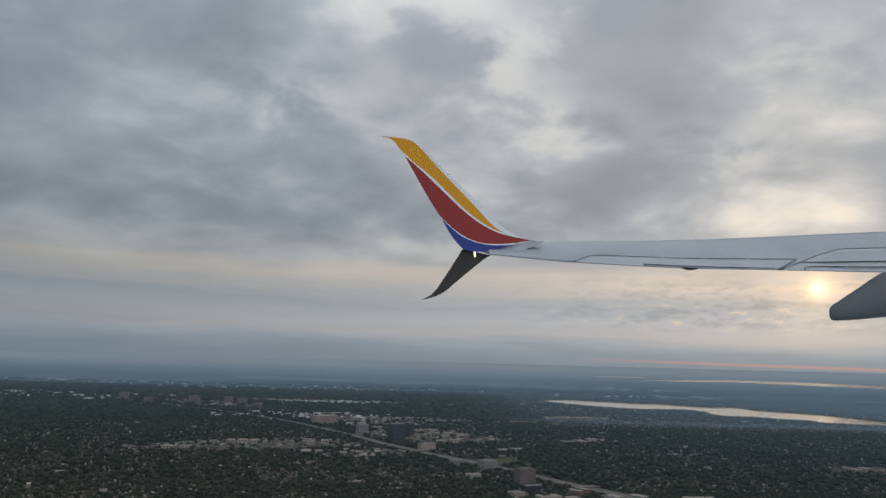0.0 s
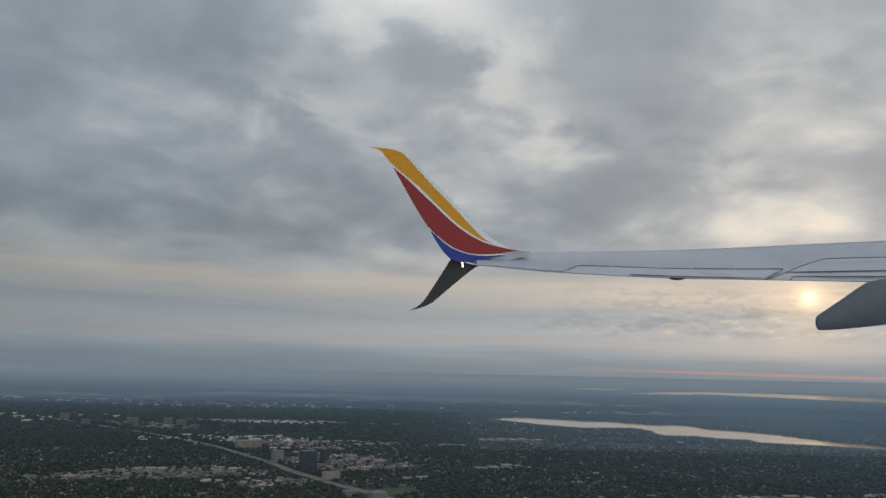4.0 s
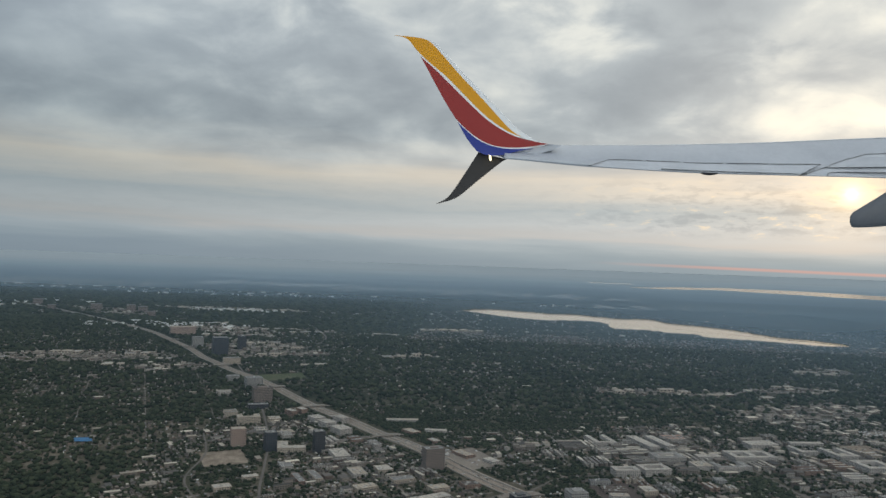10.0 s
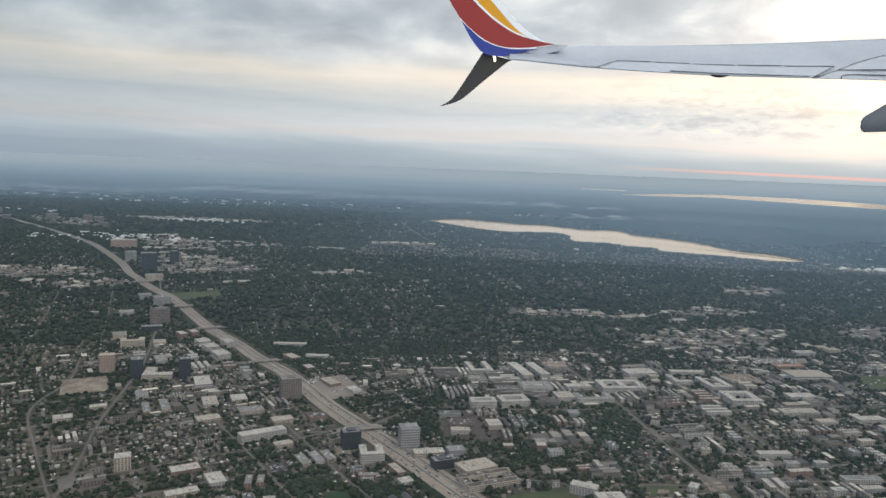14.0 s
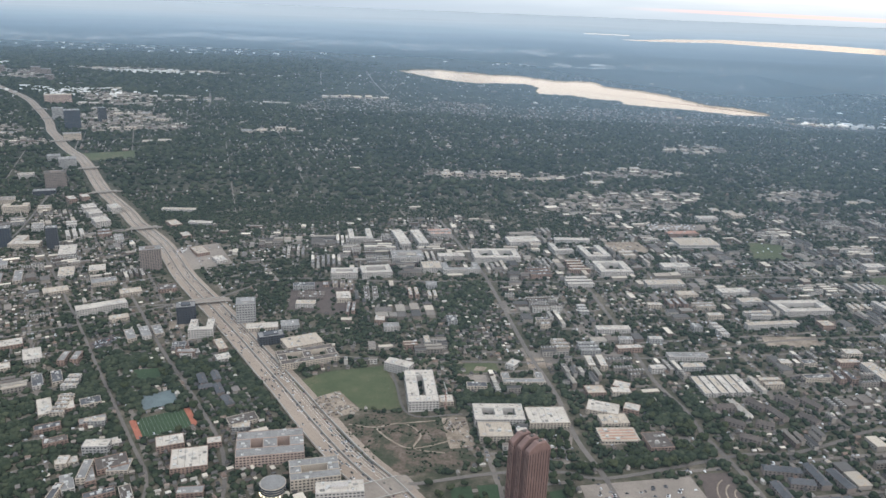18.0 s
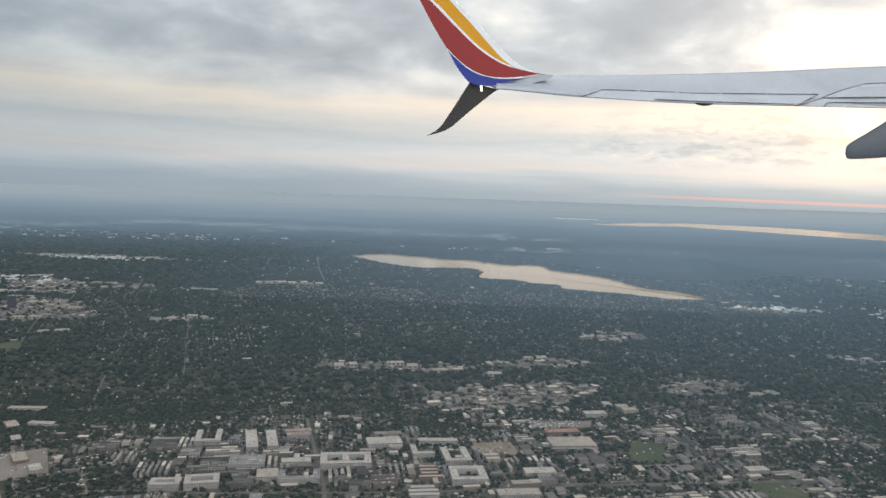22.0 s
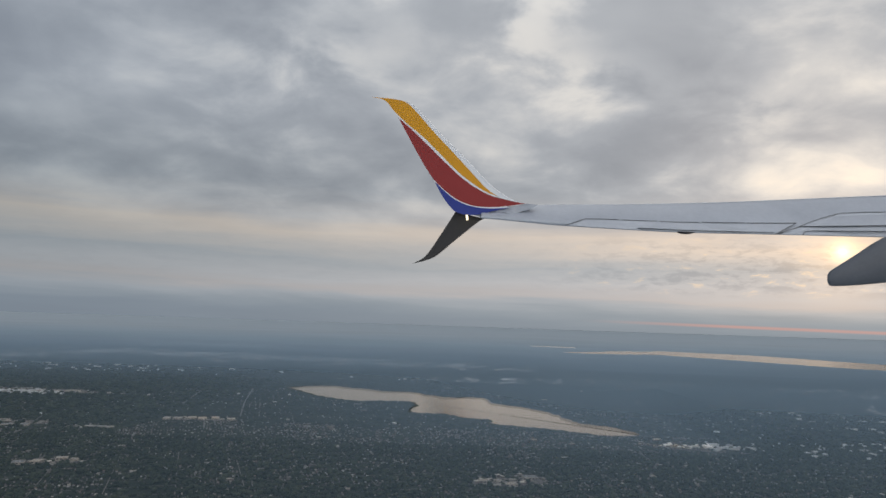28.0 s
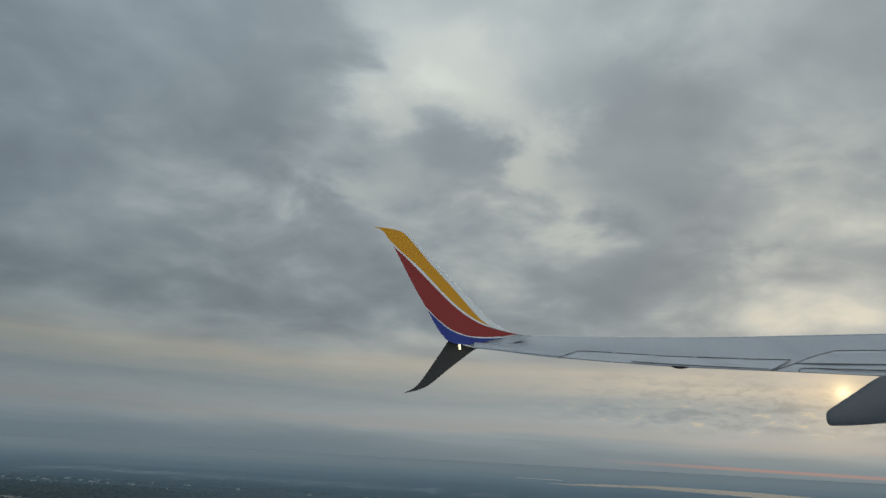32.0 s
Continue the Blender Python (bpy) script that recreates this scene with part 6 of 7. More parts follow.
def red_tower(x, y, ang, h):
    """Three granite slabs side by side, stepped along one another, with sloping shoulders and deep dark slots between them."""
    ob = empty("granite_tower", Matrix.LocRotScale((x, y, lz(x, y)), Euler((0, 0, radians(ang))), (0.74, 0.74, 1.0)), "tall notched red granite office tower with sloping shoulders", "office tower")
    lo, hi, half = h * 0.925, h, 0.42
    for j, yc in enumerate((1.25, 0.0, -1.25)):
        x0, x1 = -1.7 + 0.28 * j, 1.35 + 0.28 * j
        prof = [(x0, -0.4), (x1, -0.4), (x1, lo), (x1 - 0.75, hi), (x0 + 1.1, hi), (x0, lo)]
        n = len(prof)
        g = Geo()
        top = [(a, b - 0.1 if b >= lo else b) for a, b in prof]
        g.v = [(a, yc - half, b) for a, b in top] + [(a, yc - half * 0.8, b) for a, b in prof] + [(a, yc + half * 0.8, b) for a, b in prof] + [(a, yc + half, b) for a, b in top]
        g.f = [tuple(range(n)), tuple(3 * n + i for i in reversed(range(n)))] + [(k * n + (i + 1) % n, k * n + i, k * n + n + i, k * n + n + (i + 1) % n) for k in range(3) for i in range(n)]
        g.link("granite_mass", M["granite"], ob)
        for i in range(3):
            c = yc - half + (i + 0.5) * 2 * half / 3
            for xx, s in ((x0, -1), (x1, 1)):
                Geo().box(min(xx, xx + s * 0.02), c - 0.035, 0.2, max(xx, xx + s * 0.02), c + 0.035, lo - 0.3).link("window_bay", M["bronze_glass"], ob)
                Geo().box(min(xx, xx + s * 0.07), c + 0.09, 0.0, max(xx, xx + s * 0.07), c + 0.15, lo - 0.12).link("granite_rib", M["granite"], ob)
        for i in range(8):
            c = x0 + (i + 0.5) * (x1 - x0) / 8
            for yy, s in ((yc - half, -1), (yc + half, 1)):
                Geo().box(c - 0.035, min(yy, yy + s * 0.02), 0.2, c + 0.035, max(yy, yy + s * 0.02), lo - 0.3).link("window_bay", M["bronze_glass"], ob)
                Geo().box(c + 0.1, min(yy, yy + s * 0.06), 0.0, c + 0.16, max(yy, yy + s * 0.06), lo - 0.12).link("granite_rib", M["granite"], ob)
    for j, yc in enumerate((0.625, -0.625)):
        Geo().box(-0.5 + 0.28 * j, yc - 0.22, -0.4, 0.7 + 0.28 * j, yc + 0.22, lo - 0.35).link("dark_slot", M["black_glass"], ob)
    for j, yc in enumerate((1.25, 0.0, -1.25)):
        Geo().box(-0.2 + 0.28 * j, yc - 0.2, hi - 0.02, 0.25 + 0.28 * j, yc + 0.2, hi + 0.07).link("rooftop_unit", M["brown_roof"], ob)
    Geo().box(-2.4, -2.2, -0.4, 2.4, 2.2, 0.5).link("podium", M["granite"], ob)
    take_poly([(x - 2.8, y - 2.6), (x + 2.8, y - 2.6), (x + 2.8, y + 2.6), (x - 2.8, y + 2.6)])


red_tower(123.0, 73.4, 32, 8.9)


def tower_crane(x, y, h, ang):
    ob = empty("tower_crane", spot(x, y, ang), "thin tower crane beside the new building", "crane")
    for dx, dy in ((-.06, -.06), (.06, -.06), (.06, .06), (-.06, .06)):
        Geo().box(dx - .015, dy - .015, -0.1, dx + .015, dy + .015, h).link("mast_leg", M["endzone"], ob)
    for i in range(int(h / 0.16)):
        Geo().box(-.07, -.07, i * .16, .07, .07, i * .16 + .02).link("mast_brace", M["barrier"], ob)
    Geo().box(-0.7, -.04, h, 2.2, .04, h + .06).link("jib", M["barrier"], ob)
    Geo().box(-0.7, -.1, h - .12, -0.45, .1, h).link("counterweight", M["barrier"], ob)
    Geo().box(-.08, -.08, h + .06, .08, .08, h + .3).link("cab", M["white_wall"], ob)


tower_crane(115.0, 92.0, 2.3, 100)


def round_building(x, y, r, h):
    ob = empty("round_building", spot(x, y, 0), "round glass building with lit shop windows", "building")
    ring = lambda q: [(q * math.cos(2 * math.pi * i / 32), q * math.sin(2 * math.pi * i / 32)) for i in range(32)]
    Geo().prism(ring(r), -0.3, h).link("wall", M["stone_wall"], ob)
    for i in range(3):
        Geo().prism(ring(r + 0.02), h * (0.36 + 0.22 * i), h * (0.5 + 0.22 * i)).link("window_row", M["blue_glass"], ob)
    Geo().prism(ring(r * 0.93), h, h + 0.05).link("roof", M["grey_roof"], ob)
    for i in range(7):
        a = math.pi * (1.15 + 0.1 * i)
        cx, cy = (r + 0.03) * math.cos(a), (r + 0.03) * math.sin(a)
        Geo().box(cx - 0.05, cy - 0.05, h * 0.16, cx + 0.05, cy + 0.05, h * 0.24).link("lit_window", M["lamp"], ob, "warm lit shop window")
    take_poly([(x - r, y - r), (x + r, y - r), (x + r, y + r), (x - r, y + r)])


round_building(99.4, 76.0, 1.25, 1.1)


# ---- houses and trees ----
rng = np.random.default_rng(7)
WALLS = (np.array([(-.5, -.5, -.3), (.5, -.5, -.3), (.5, .5, -.3), (-.5, .5, -.3), (-.5, -.5, 1), (.5, -.5, 1), (.5, .5, 1), (-.5, .5, 1)], float),
         [(0, 1, 5), (0, 5, 4), (1, 2, 6), (1, 6, 5), (2, 3, 7), (2, 7, 6), (3, 0, 4), (3, 4, 7)])
GABLE = (np.array([(-.56, -.56, 0), (.56, -.56, 0), (.56, .56, 0), (-.56, .56, 0), (-.56, 0, 1), (.56, 0, 1)], float),
         [(0, 1, 5), (0, 5, 4), (2, 3, 4), (2, 4, 5), (1, 2, 5), (3, 0, 4)])
HIP = (np.array([(-.56, -.56, 0), (.56, -.56, 0), (.56, .56, 0), (-.56, .56, 0), (-.2, 0, 1), (.2, 0, 1)], float), GABLE[1])
FLAT = (np.array([(-.52, -.52, 0), (.52, -.52, 0), (.52, .52, 0), (-.52, .52, 0), (-.52, -.52, .14), (.52, -.52, .14), (.52, .52, .14), (-.52, .52, .14)], float), WALLS[1] + [(4, 5, 6), (4, 6, 7)])


# park trees round the lawns, kept clear of houses
park_x, park_y = rng.uniform(107, 129, 420), rng.uniform(67, 80.4, 420)
ok = ~is_taken(park_x, park_y)
park_x, park_y = park_x[ok][:95], park_y[ok][:95]
take_poly([(107, 66), (129, 66), (128.4, 80.6), (112, 79.6), (107, 76)])


def district(cx, cy, ang, half_u, half_v, du, dv, keep, chance, big):
    """Lots in rows along the district's streets."""
    u, w = np.meshgrid(np.arange(-half_u, half_u, du), np.arange(-half_v, half_v, dv), indexing="ij")
    u, w = u.ravel(), w.ravel()
    u, w = u + rng.uniform(-.2, .2, len(u)) * du, w + rng.uniform(-.2, .2, len(u)) * dv
    x, y = cx + u * math.cos(ang) - w * math.sin(ang), cy + u * math.sin(ang) + w * math.cos(ang)
    clump = np.array([noise.noise((a * 0.05, b * 0.05, 2.0)) for a, b in zip(x, y)])
    ok = keep(x, y) & (rng.random(len(x)) < (chance(x, y) if callable(chance) else chance) * (0.72 + 1.3 * clump)) & ~is_taken(x, y)
    x, y = x[ok], y[ok]
    large = rng.random(len(x)) < big
    t = ang + rng.choice([0, math.pi / 2], len(x)) + rng.normal(0, 0.03, len(x))
    return np.stack([x, y, t, large], 1)


# pockets of shops, offices and workshops with wide pale yards: centre, half length and breadth, turn
POCKETS = [(-60, 240, 36, 11, 14), (-8, 268, 17, 22, 30), (-30, 318, 26, 13, -40), (10, 258, 12, 7, 10), (62, 352, 17, 4, 5), (50, 259, 9, 4, 0), (-68, 435, 50, 9, 0), (-120, 392, 34, 12, -35), (124, 206, 19, 4.5, 0),
           (160, 214, 14, 5, 10), (184, 251, 11, 8, 20), (150, 184, 22, 9, 25), (195, 195, 12, 6, 20), (246, 229, 9, 3, -30), (30, 320, 10, 3, 0), (70, 140, 7, 5, -50), (2, 328, 10, 5, 0), (250, 322, 16, 3.4, -25), (-20, 226, 14, 7, 20)]


def pocket(x, y):
    r = np.zeros(np.shape(x), bool)
    for cx, cy, a, b, t in POCKETS:
        c, s = math.cos(radians(t)), math.sin(radians(t))
        u, w = (x - cx) * c + (y - cy) * s, -(x - cx) * s + (y - cy) * c
        wave = 1 + 0.25 * np.sin(x * 0.5) * np.cos(y * 0.4)
        r |= (u / a) ** 2 + (w / b) ** 2 < wave
    return r


motor = lambda x, y: np.interp(y, HWY[::-1, 1], HWY[::-1, 0])
east = lambda x, y: x > motor(x, y) + 4.5
west = lambda x, y: x < motor(x, y) - 4.5
# whole blocks of townhouse rows and of shops in yards, between the side streets
bars, lanes = [], []


def free(x, y):
    return not bool(is_taken(np.array([x]), np.array([y]))[0])


def fill_blocks(grid, seed, keep, share):
    (cx, cy), ang, half_u, half_v, du, dv, _ = grid
    r = random.Random(seed)
    ca, sa = math.cos(ang), math.sin(ang)
    place = lambda u, w: (cx + u * ca - w * sa, cy + u * sa + w * ca)
    for u0 in np.arange(-half_u, half_u, dv):
        for w0 in np.arange(-half_v, half_v, du):
            x, y = place(u0 + dv / 2, w0 + du / 2)
            if not keep(x, y) or r.random() > share:
                continue
            cut = r.uniform(0.35, 0.65) * dv
            for ua, ub in ((u0 + 0.4, u0 + cut), (u0 + cut + 0.1, u0 + dv - 0.4)):
                wa, wb = w0 + 0.4, w0 + du - 0.4
                use = r.random()
                if use > 0.8:
                    continue
                along = r.random() < 0.5
                if use < 0.2:
                    pitch, deep, tall, seg = r.uniform(1.9, 2.4), r.uniform(1.1, 1.5), r.uniform(0.35, 0.6), (1.4, 2.8)
                else:
                    pitch, deep, tall, seg = r.uniform(0.82, 1.05), r.uniform(0.46, 0.58), r.uniform(0.5, 0.8), (0.9, 2.6)
                tone = r.random()
                p0, p1, q0, q1 = (wa, wb, ua, ub) if along else (ua, ub, wa, wb)
                made = 0
                for p in np.arange(p0 + deep / 2, p1 - deep / 2, pitch):
                    q = q0
                    while q < q1 - 0.6:
                        length = min(r.uniform(*seg), q1 - q)
                        uv = [(q + k * length, p) if along else (p, q + k * length) for k in (0.0, 0.5, 1.0)]
                        pts = [place(*c) for c in uv]
                        if all(free(*c) for c in pts):
                            bars.append((*pts[1], ang + (0 if along else math.pi / 2), length, deep, tall * r.uniform(0.9, 1.1), tone + r.uniform(-0.08, 0.08), use < 0.2))
                            made += 1
                        q += length + r.choice([0.12, 0.2, 0.5])
                if made > 1 and r.random() < 0.45:
                    lanes.append([place(*c) for c in ((ua, wa), (ub, wa), (ub, wb), (ua, wb))])
    for x, y, t, length, deep, *_ in bars:
        for k in np.linspace(-0.5, 0.5, max(2, int(length / 0.35))):
            take_disc(x + math.cos(t) * length * k, y + math.sin(t) * length * k, deep * 0.55)


GARDENS = np.array([(110.2, 131.4), (120.4, 132.4), (126.5, 107.2), (114.8, 106.2)])
fill_blocks(GRIDS[0], 5, lambda x, y: east(x, y) and y < 176 and y > 82 and x < 205 and not within(np.array([x]), np.array([y]), GARDENS)[0], 0.56)
fill_blocks(GRIDS[1], 6, lambda x, y: west(x, y) and y < 150 and x > 22 and not (62 < x < 94 and y < 108), 0.32)
bars_a = np.array(bars, float)
lots = [
    district(150, 112, radians(12), 75, 62, 0.84, 0.92, lambda x, y: east(x, y) & ~within(x, y, GARDENS) & (y < 172 + np.clip((x - 110) * 0.5, 0, 40)) & (y > 60), lambda x, y: 0.60 * np.clip(1.5 - y / 240, 0.5, 1), 0.08),
    district(118, 119, radians(14), 14, 18, 0.72, 0.8, lambda x, y: within(x, y, GARDENS), 0.72, 0.0),
    district(60, 108, radians(33), 60, 62, 0.88, 0.96, lambda x, y: west(x, y) & (y < 172) & (y > 62) & (x > 12), 0.60, 0.08),
    district(-60, 215, radians(24), 140, 95, 1.1, 1.25, lambda x, y: west(x, y) & (y > 112) & (y < 335) & ((x < 20) | (y > 168)), 0.34, 0.02),
    district(150, 260, radians(20), 150, 110, 1.1, 1.25, lambda x, y: east(x, y) & (y >= 172) & (y < 350), 0.28, 0.012),
    district(60, 400, radians(15), 330, 90, 2.3, 2.7, lambda x, y: (y >= 335) & (y < 520), 0.2, 0.03),
]
px, py = np.meshgrid(np.arange(-190, 270, 2.3), np.arange(170, 450, 2.3), indexing="ij")
px, py = px.ravel() + rng.uniform(-.7, .7, px.size), py.ravel() + rng.uniform(-.7, .7, px.size)
ok = pocket(px, py) & ~is_taken(px, py) & (rng.random(px.size) < 0.55)
lots.append(np.stack([px[ok], py[ok], np.full(ok.sum(), 0.35) + rng.choice([0, 1.57], ok.sum()), np.full(ok.sum(), 2)], 1))
# their paved yards
yx, yy = np.meshgrid(np.arange(-190, 270, 1.6), np.arange(170, 450, 1.6), indexing="ij")
yx, yy = yx.ravel(), yy.ravel()
ok = pocket(yx, yy) & ~is_taken(yx, yy) & (rng.random(yx.size) < 0.7)
yx, yy = yx[ok] + rng.uniform(-.4, .4, ok.sum()), yy[ok] + rng.uniform(-.4, .4, ok.sum())
yv, yf = repeat(flat_quad, np.stack([yx, yy, land(yx, yy) + 0.03], 1), np.stack([rng.uniform(1.2, 2.4, len(yx)), rng.uniform(1.0, 2.0, len(yx)), np.ones(len(yx))], 1), np.full(len(yx), 0.35))
fast_mesh("paved_yards", yv, yf, M["parking"], "pale paved yards and car parks round the workshops", "yards")

lane_v, lane_f = [], []
for quad in lanes:
    q = np.array(quad)
    for i in range(3):
        for j in range(3):
            n0 = len(lane_v)
            for a, c in ((i, j), (i + 1, j), (i + 1, j + 1), (i, j + 1)):
                e = (q[0] * (1 - a / 3) + q[1] * a / 3) * (1 - c / 3) + (q[3] * (1 - a / 3) + q[2] * a / 3) * c / 3
                lane_v.append((e[0], e[1], lz(*e) + 0.024))
            lane_f += [(n0, n0 + 1, n0 + 2), (n0, n0 + 2, n0 + 3)]
fast_mesh("paved_lanes", np.array(lane_v), np.array(lane_f), M["side_asphalt"], "paved lanes and drives between the townhouse rows", "lanes")
at = np.stack([bars_a[:, 0], bars_a[:, 1], land(bars_a[:, 0], bars_a[:, 1])], 1)
size = bars_a[:, 3:6]
v, f = repeat(WALLS, at, size, bars_a[:, 2])
fast_mesh("townhouse_walls", v, f, M["house_wall"], "pale walls of long townhouse rows", "townhouses")
tops = at + np.stack([np.zeros(len(at)), np.zeros(len(at)), size[:, 2]], 1)
pitched = (bars_a[:, 6] > 0.68) & (bars_a[:, 7] == 0)
for sel, shape, hgt, mat, words in ((~pitched & (bars_a[:, 6] < 0.4), FLAT, 0.3, "flat_roof", "flat roofs of townhouse rows and shops"), (~pitched & (bars_a[:, 6] >= 0.4), FLAT, 0.3, "dark_roofs", "dark flat roofs of townhouse rows"), (pitched, GABLE, 0.17, "dark_roofs", "long dark gabled roofs of townhouse rows")):
    sz3 = size[sel].copy()
    sz3[:, 2] = hgt
    v, f = repeat(shape, tops[sel], sz3, bars_a[sel, 2])
    fast_mesh("townhouse_roofs", v, f, M[mat], words, "roofs")
# white party walls, and dark windows along both fronts
fin_at, fin_t, win_at, win_t, win_s, fin_s = [], [], [], [], [], []
for x, y, t, length, deep, tall, tone, shop in bars:
    c, sn, z = math.cos(t), math.sin(t), lz(x, y)
    k = max(2, round(length / 0.42))
    for i in range(k + 1):
        q = (i / k - 0.5) * length
        if not shop and tone < 0.68:
            fin_at.append((x + c * q, y + sn * q, z + tall + 0.02))
            fin_t.append(t)
            fin_s.append((0.05, deep * 1.03, 0.075))
        if i < k:
            q += length / k / 2
            for sgn in (-1, 1):
                for lev in ((0.3, 0.68) if not shop else (0.45,)):
                    win_at.append((x + c * q - sn * sgn * deep / 2, y + sn * q + c * sgn * deep / 2, z + tall * lev))
                    win_t.append(t)
                    win_s.append((length / k * 0.55, 0.03, tall * 0.17))
UNIT = (np.array([(-.5, -.5, -.5), (.5, -.5, -.5), (.5, .5, -.5), (-.5, .5, -.5), (-.5, -.5, .5), (.5, -.5, .5), (.5, .5, .5), (-.5, .5, .5)], float), WALLS[1] + [(4, 5, 6), (4, 6, 7)])
v, f = repeat(UNIT, np.array(fin_at), np.array(fin_s), np.array(fin_t))
fast_mesh("party_walls", v, f, M["white_trim"], "white party walls standing over townhouse roofs", "parapets")
v, f = repeat(UNIT, np.array(win_at), np.array(win_s), np.array(win_t))
fast_mesh("townhouse_windows", v, f, M["window"], "dark windows of the townhouse rows", "windows")
lots = np.concatenate(lots)
# large roofs need open ground all round
crowded = np.zeros(len(lots), bool)
for a in range(8):
    crowded |= is_taken(lots[:, 0] + 1.1 * math.cos(a * 0.785), lots[:, 1] + 1.1 * math.sin(a * 0.785))
lots = lots[~(crowded & (lots[:, 3] == 1) & (lots[:, 1] < 130))]
near = (lots[:, 1] < 107) & (lots[:, 0] > 66) & (lots[:, 0] < 150) & (lots[:, 3] == 0)
near_i = np.where(near)[0]
near_i = near_i[np.argsort(lots[near_i, 1])][:300]
is_thing = np.zeros(len(lots), bool)
is_thing[near_i] = True

# the nearest houses one by one
kinds = []
for k, (shape, rh, hh) in enumerate(((GABLE, 0.2, 0.26), (HIP, 0.18, 0.24), (FLAT, 0.2, 0.36))):
    body, top = bpy.data.meshes.new("house_wall"), bpy.data.meshes.new("house_roof")
    body.from_pydata([tuple(q * (1, 1, hh)) for q in WALLS[0]], [], WALLS[1])
    top.from_pydata([(q[0], q[1], q[2] * rh + hh) for q in shape[0]], [], shape[1])
    body.materials.append(M["thing_wall"])
    top.materials.append(M["thing_roof"] if k < 2 else M["flat_roof"])
    kinds.append((body, top))
names = ("small house with a gabled shingle roof among trees", "small house with a hipped shingle roof", "flat-roofed townhouse with a pale roof")
for i in near_i:
    x, y, t, _ = lots[i]
    k = int(rng.choice(3, p=(0.5, 0.33, 0.17)))
    ob = empty("house", Matrix.LocRotScale((x, y, lz(x, y)), Euler((0, 0, t)), (rng.uniform(.45, .75), rng.uniform(.36, .52), rng.uniform(.8, 1.15))), names[k], "house", "houses near the motorway")
    for nm, me in zip(("wall", "roof"), kinds[k]):
        new(nm, me).parent = ob
    take_disc(x, y, 0.3)

far = lots[~is_thing]
n = len(far)
bigf = far[:, 3] > 0
sz = np.stack([rng.uniform(.4, .72, n), rng.uniform(.32, .5, n), rng.uniform(.18, .32, n)], 1)
deep = np.clip((far[:, 1] - 170) / 200, 0, 1)
sz[:, :2] *= (0.92 + 0.3 * deep)[:, None]
sz[bigf] = np.stack([rng.uniform(1.1, 2.6, bigf.sum()), rng.uniform(.6, 1.0, bigf.sum()), rng.uniform(.35, .6, bigf.sum())], 1)
outer = bigf & (far[:, 1] > 330)
sz[outer, :2] *= 1.5
shop = far[:, 3] == 2
sz[shop] = np.stack([rng.lognormal(0.25, 0.45, shop.sum()), rng.uniform(.6, 1.5, shop.sum()), rng.uniform(.3, .65, shop.sum())], 1)
at = np.stack([far[:, 0], far[:, 1], land(far[:, 0], far[:, 1])], 1)
v, f = repeat(WALLS, at, sz, far[:, 2])
fast_mesh("house_walls", v, f, M["house_wall"], "walls of countless small houses and townhouses", "houses")
roof_at = at + np.stack([np.zeros(n), np.zeros(n), sz[:, 2]], 1)
flat = bigf | (rng.random(n) < np.where(far[:, 1] < 170, 0.24, 0.03))
for sel, shape, hgt, mat, nm in ((~flat & (np.arange(n) % 3 > 0), GABLE, 0.18, "house_roof", "gabled shingle roofs of countless small houses"), (~flat & (np.arange(n) % 3 == 0), HIP, 0.17, "house_roof", "hipped shingle roofs of small houses"), (flat, FLAT, 0.3, "flat_roof", "pale flat roofs of townhouses and sheds")):
    s = sz[sel].copy()
    s[:, 2] = hgt
    v, f = repeat(shape, roof_at[sel], s, far[sel, 2])
    fast_mesh("house_roofs", v, f, M[mat], nm, "roofs")
for x, y, big_one in zip(far[:, 0], far[:, 1], bigf):
    if y < 330:
        take_disc(x, y, 0.6 if big_one else 0.25)


def blob(level, seed, flatten=0.85):
    """A lumpy crown."""
    bm = bmesh.new()
    bmesh.ops.create_icosphere(bm, subdivisions=level, radius=0.5)
    for q in bm.verts:
        k = 1 + 0.42 * noise.noise(q.co * 3.1 + Vector((seed * 7.3, seed * 2.1, 0))) + 0.18 * noise.noise(q.co * 7 + Vector((0, seed, seed)))
        q.co *= k
        q.co.z = (q.co.z + 0.45) * flatten
    bm.verts.ensure_lookup_table()
    out = (np.array([tuple(q.co) for q in bm.verts]), [tuple(w.index for w in p.verts) for p in bm.faces])
    bm.free()
    return out


crowns_near = [blob(2, s) for s in range(1, 6)]
crowns_far = [blob(1, s) for s in range(11, 17)]
crowns_low = [blob(1, s, 0.5) for s in range(31, 35)]


def scatter(x0, x1, y0, y1, count, keep, chance=None):
    x, y = rng.uniform(x0, x1, count), rng.uniform(y0, y1, count)
    ok = keep(x, y) & ~is_taken(x, y)
    x, y = x[ok], y[ok]
    if chance:
        c = np.array([noise.noise((a * 0.045, b * 0.045, 5.0)) for a, b in zip(x, y)])
        ok = rng.random(len(x)) < (chance + c * 0.6) * np.where(pocket(x, y), 0.22, 1.0)
        x, y = x[ok], y[ok]
    return x, y


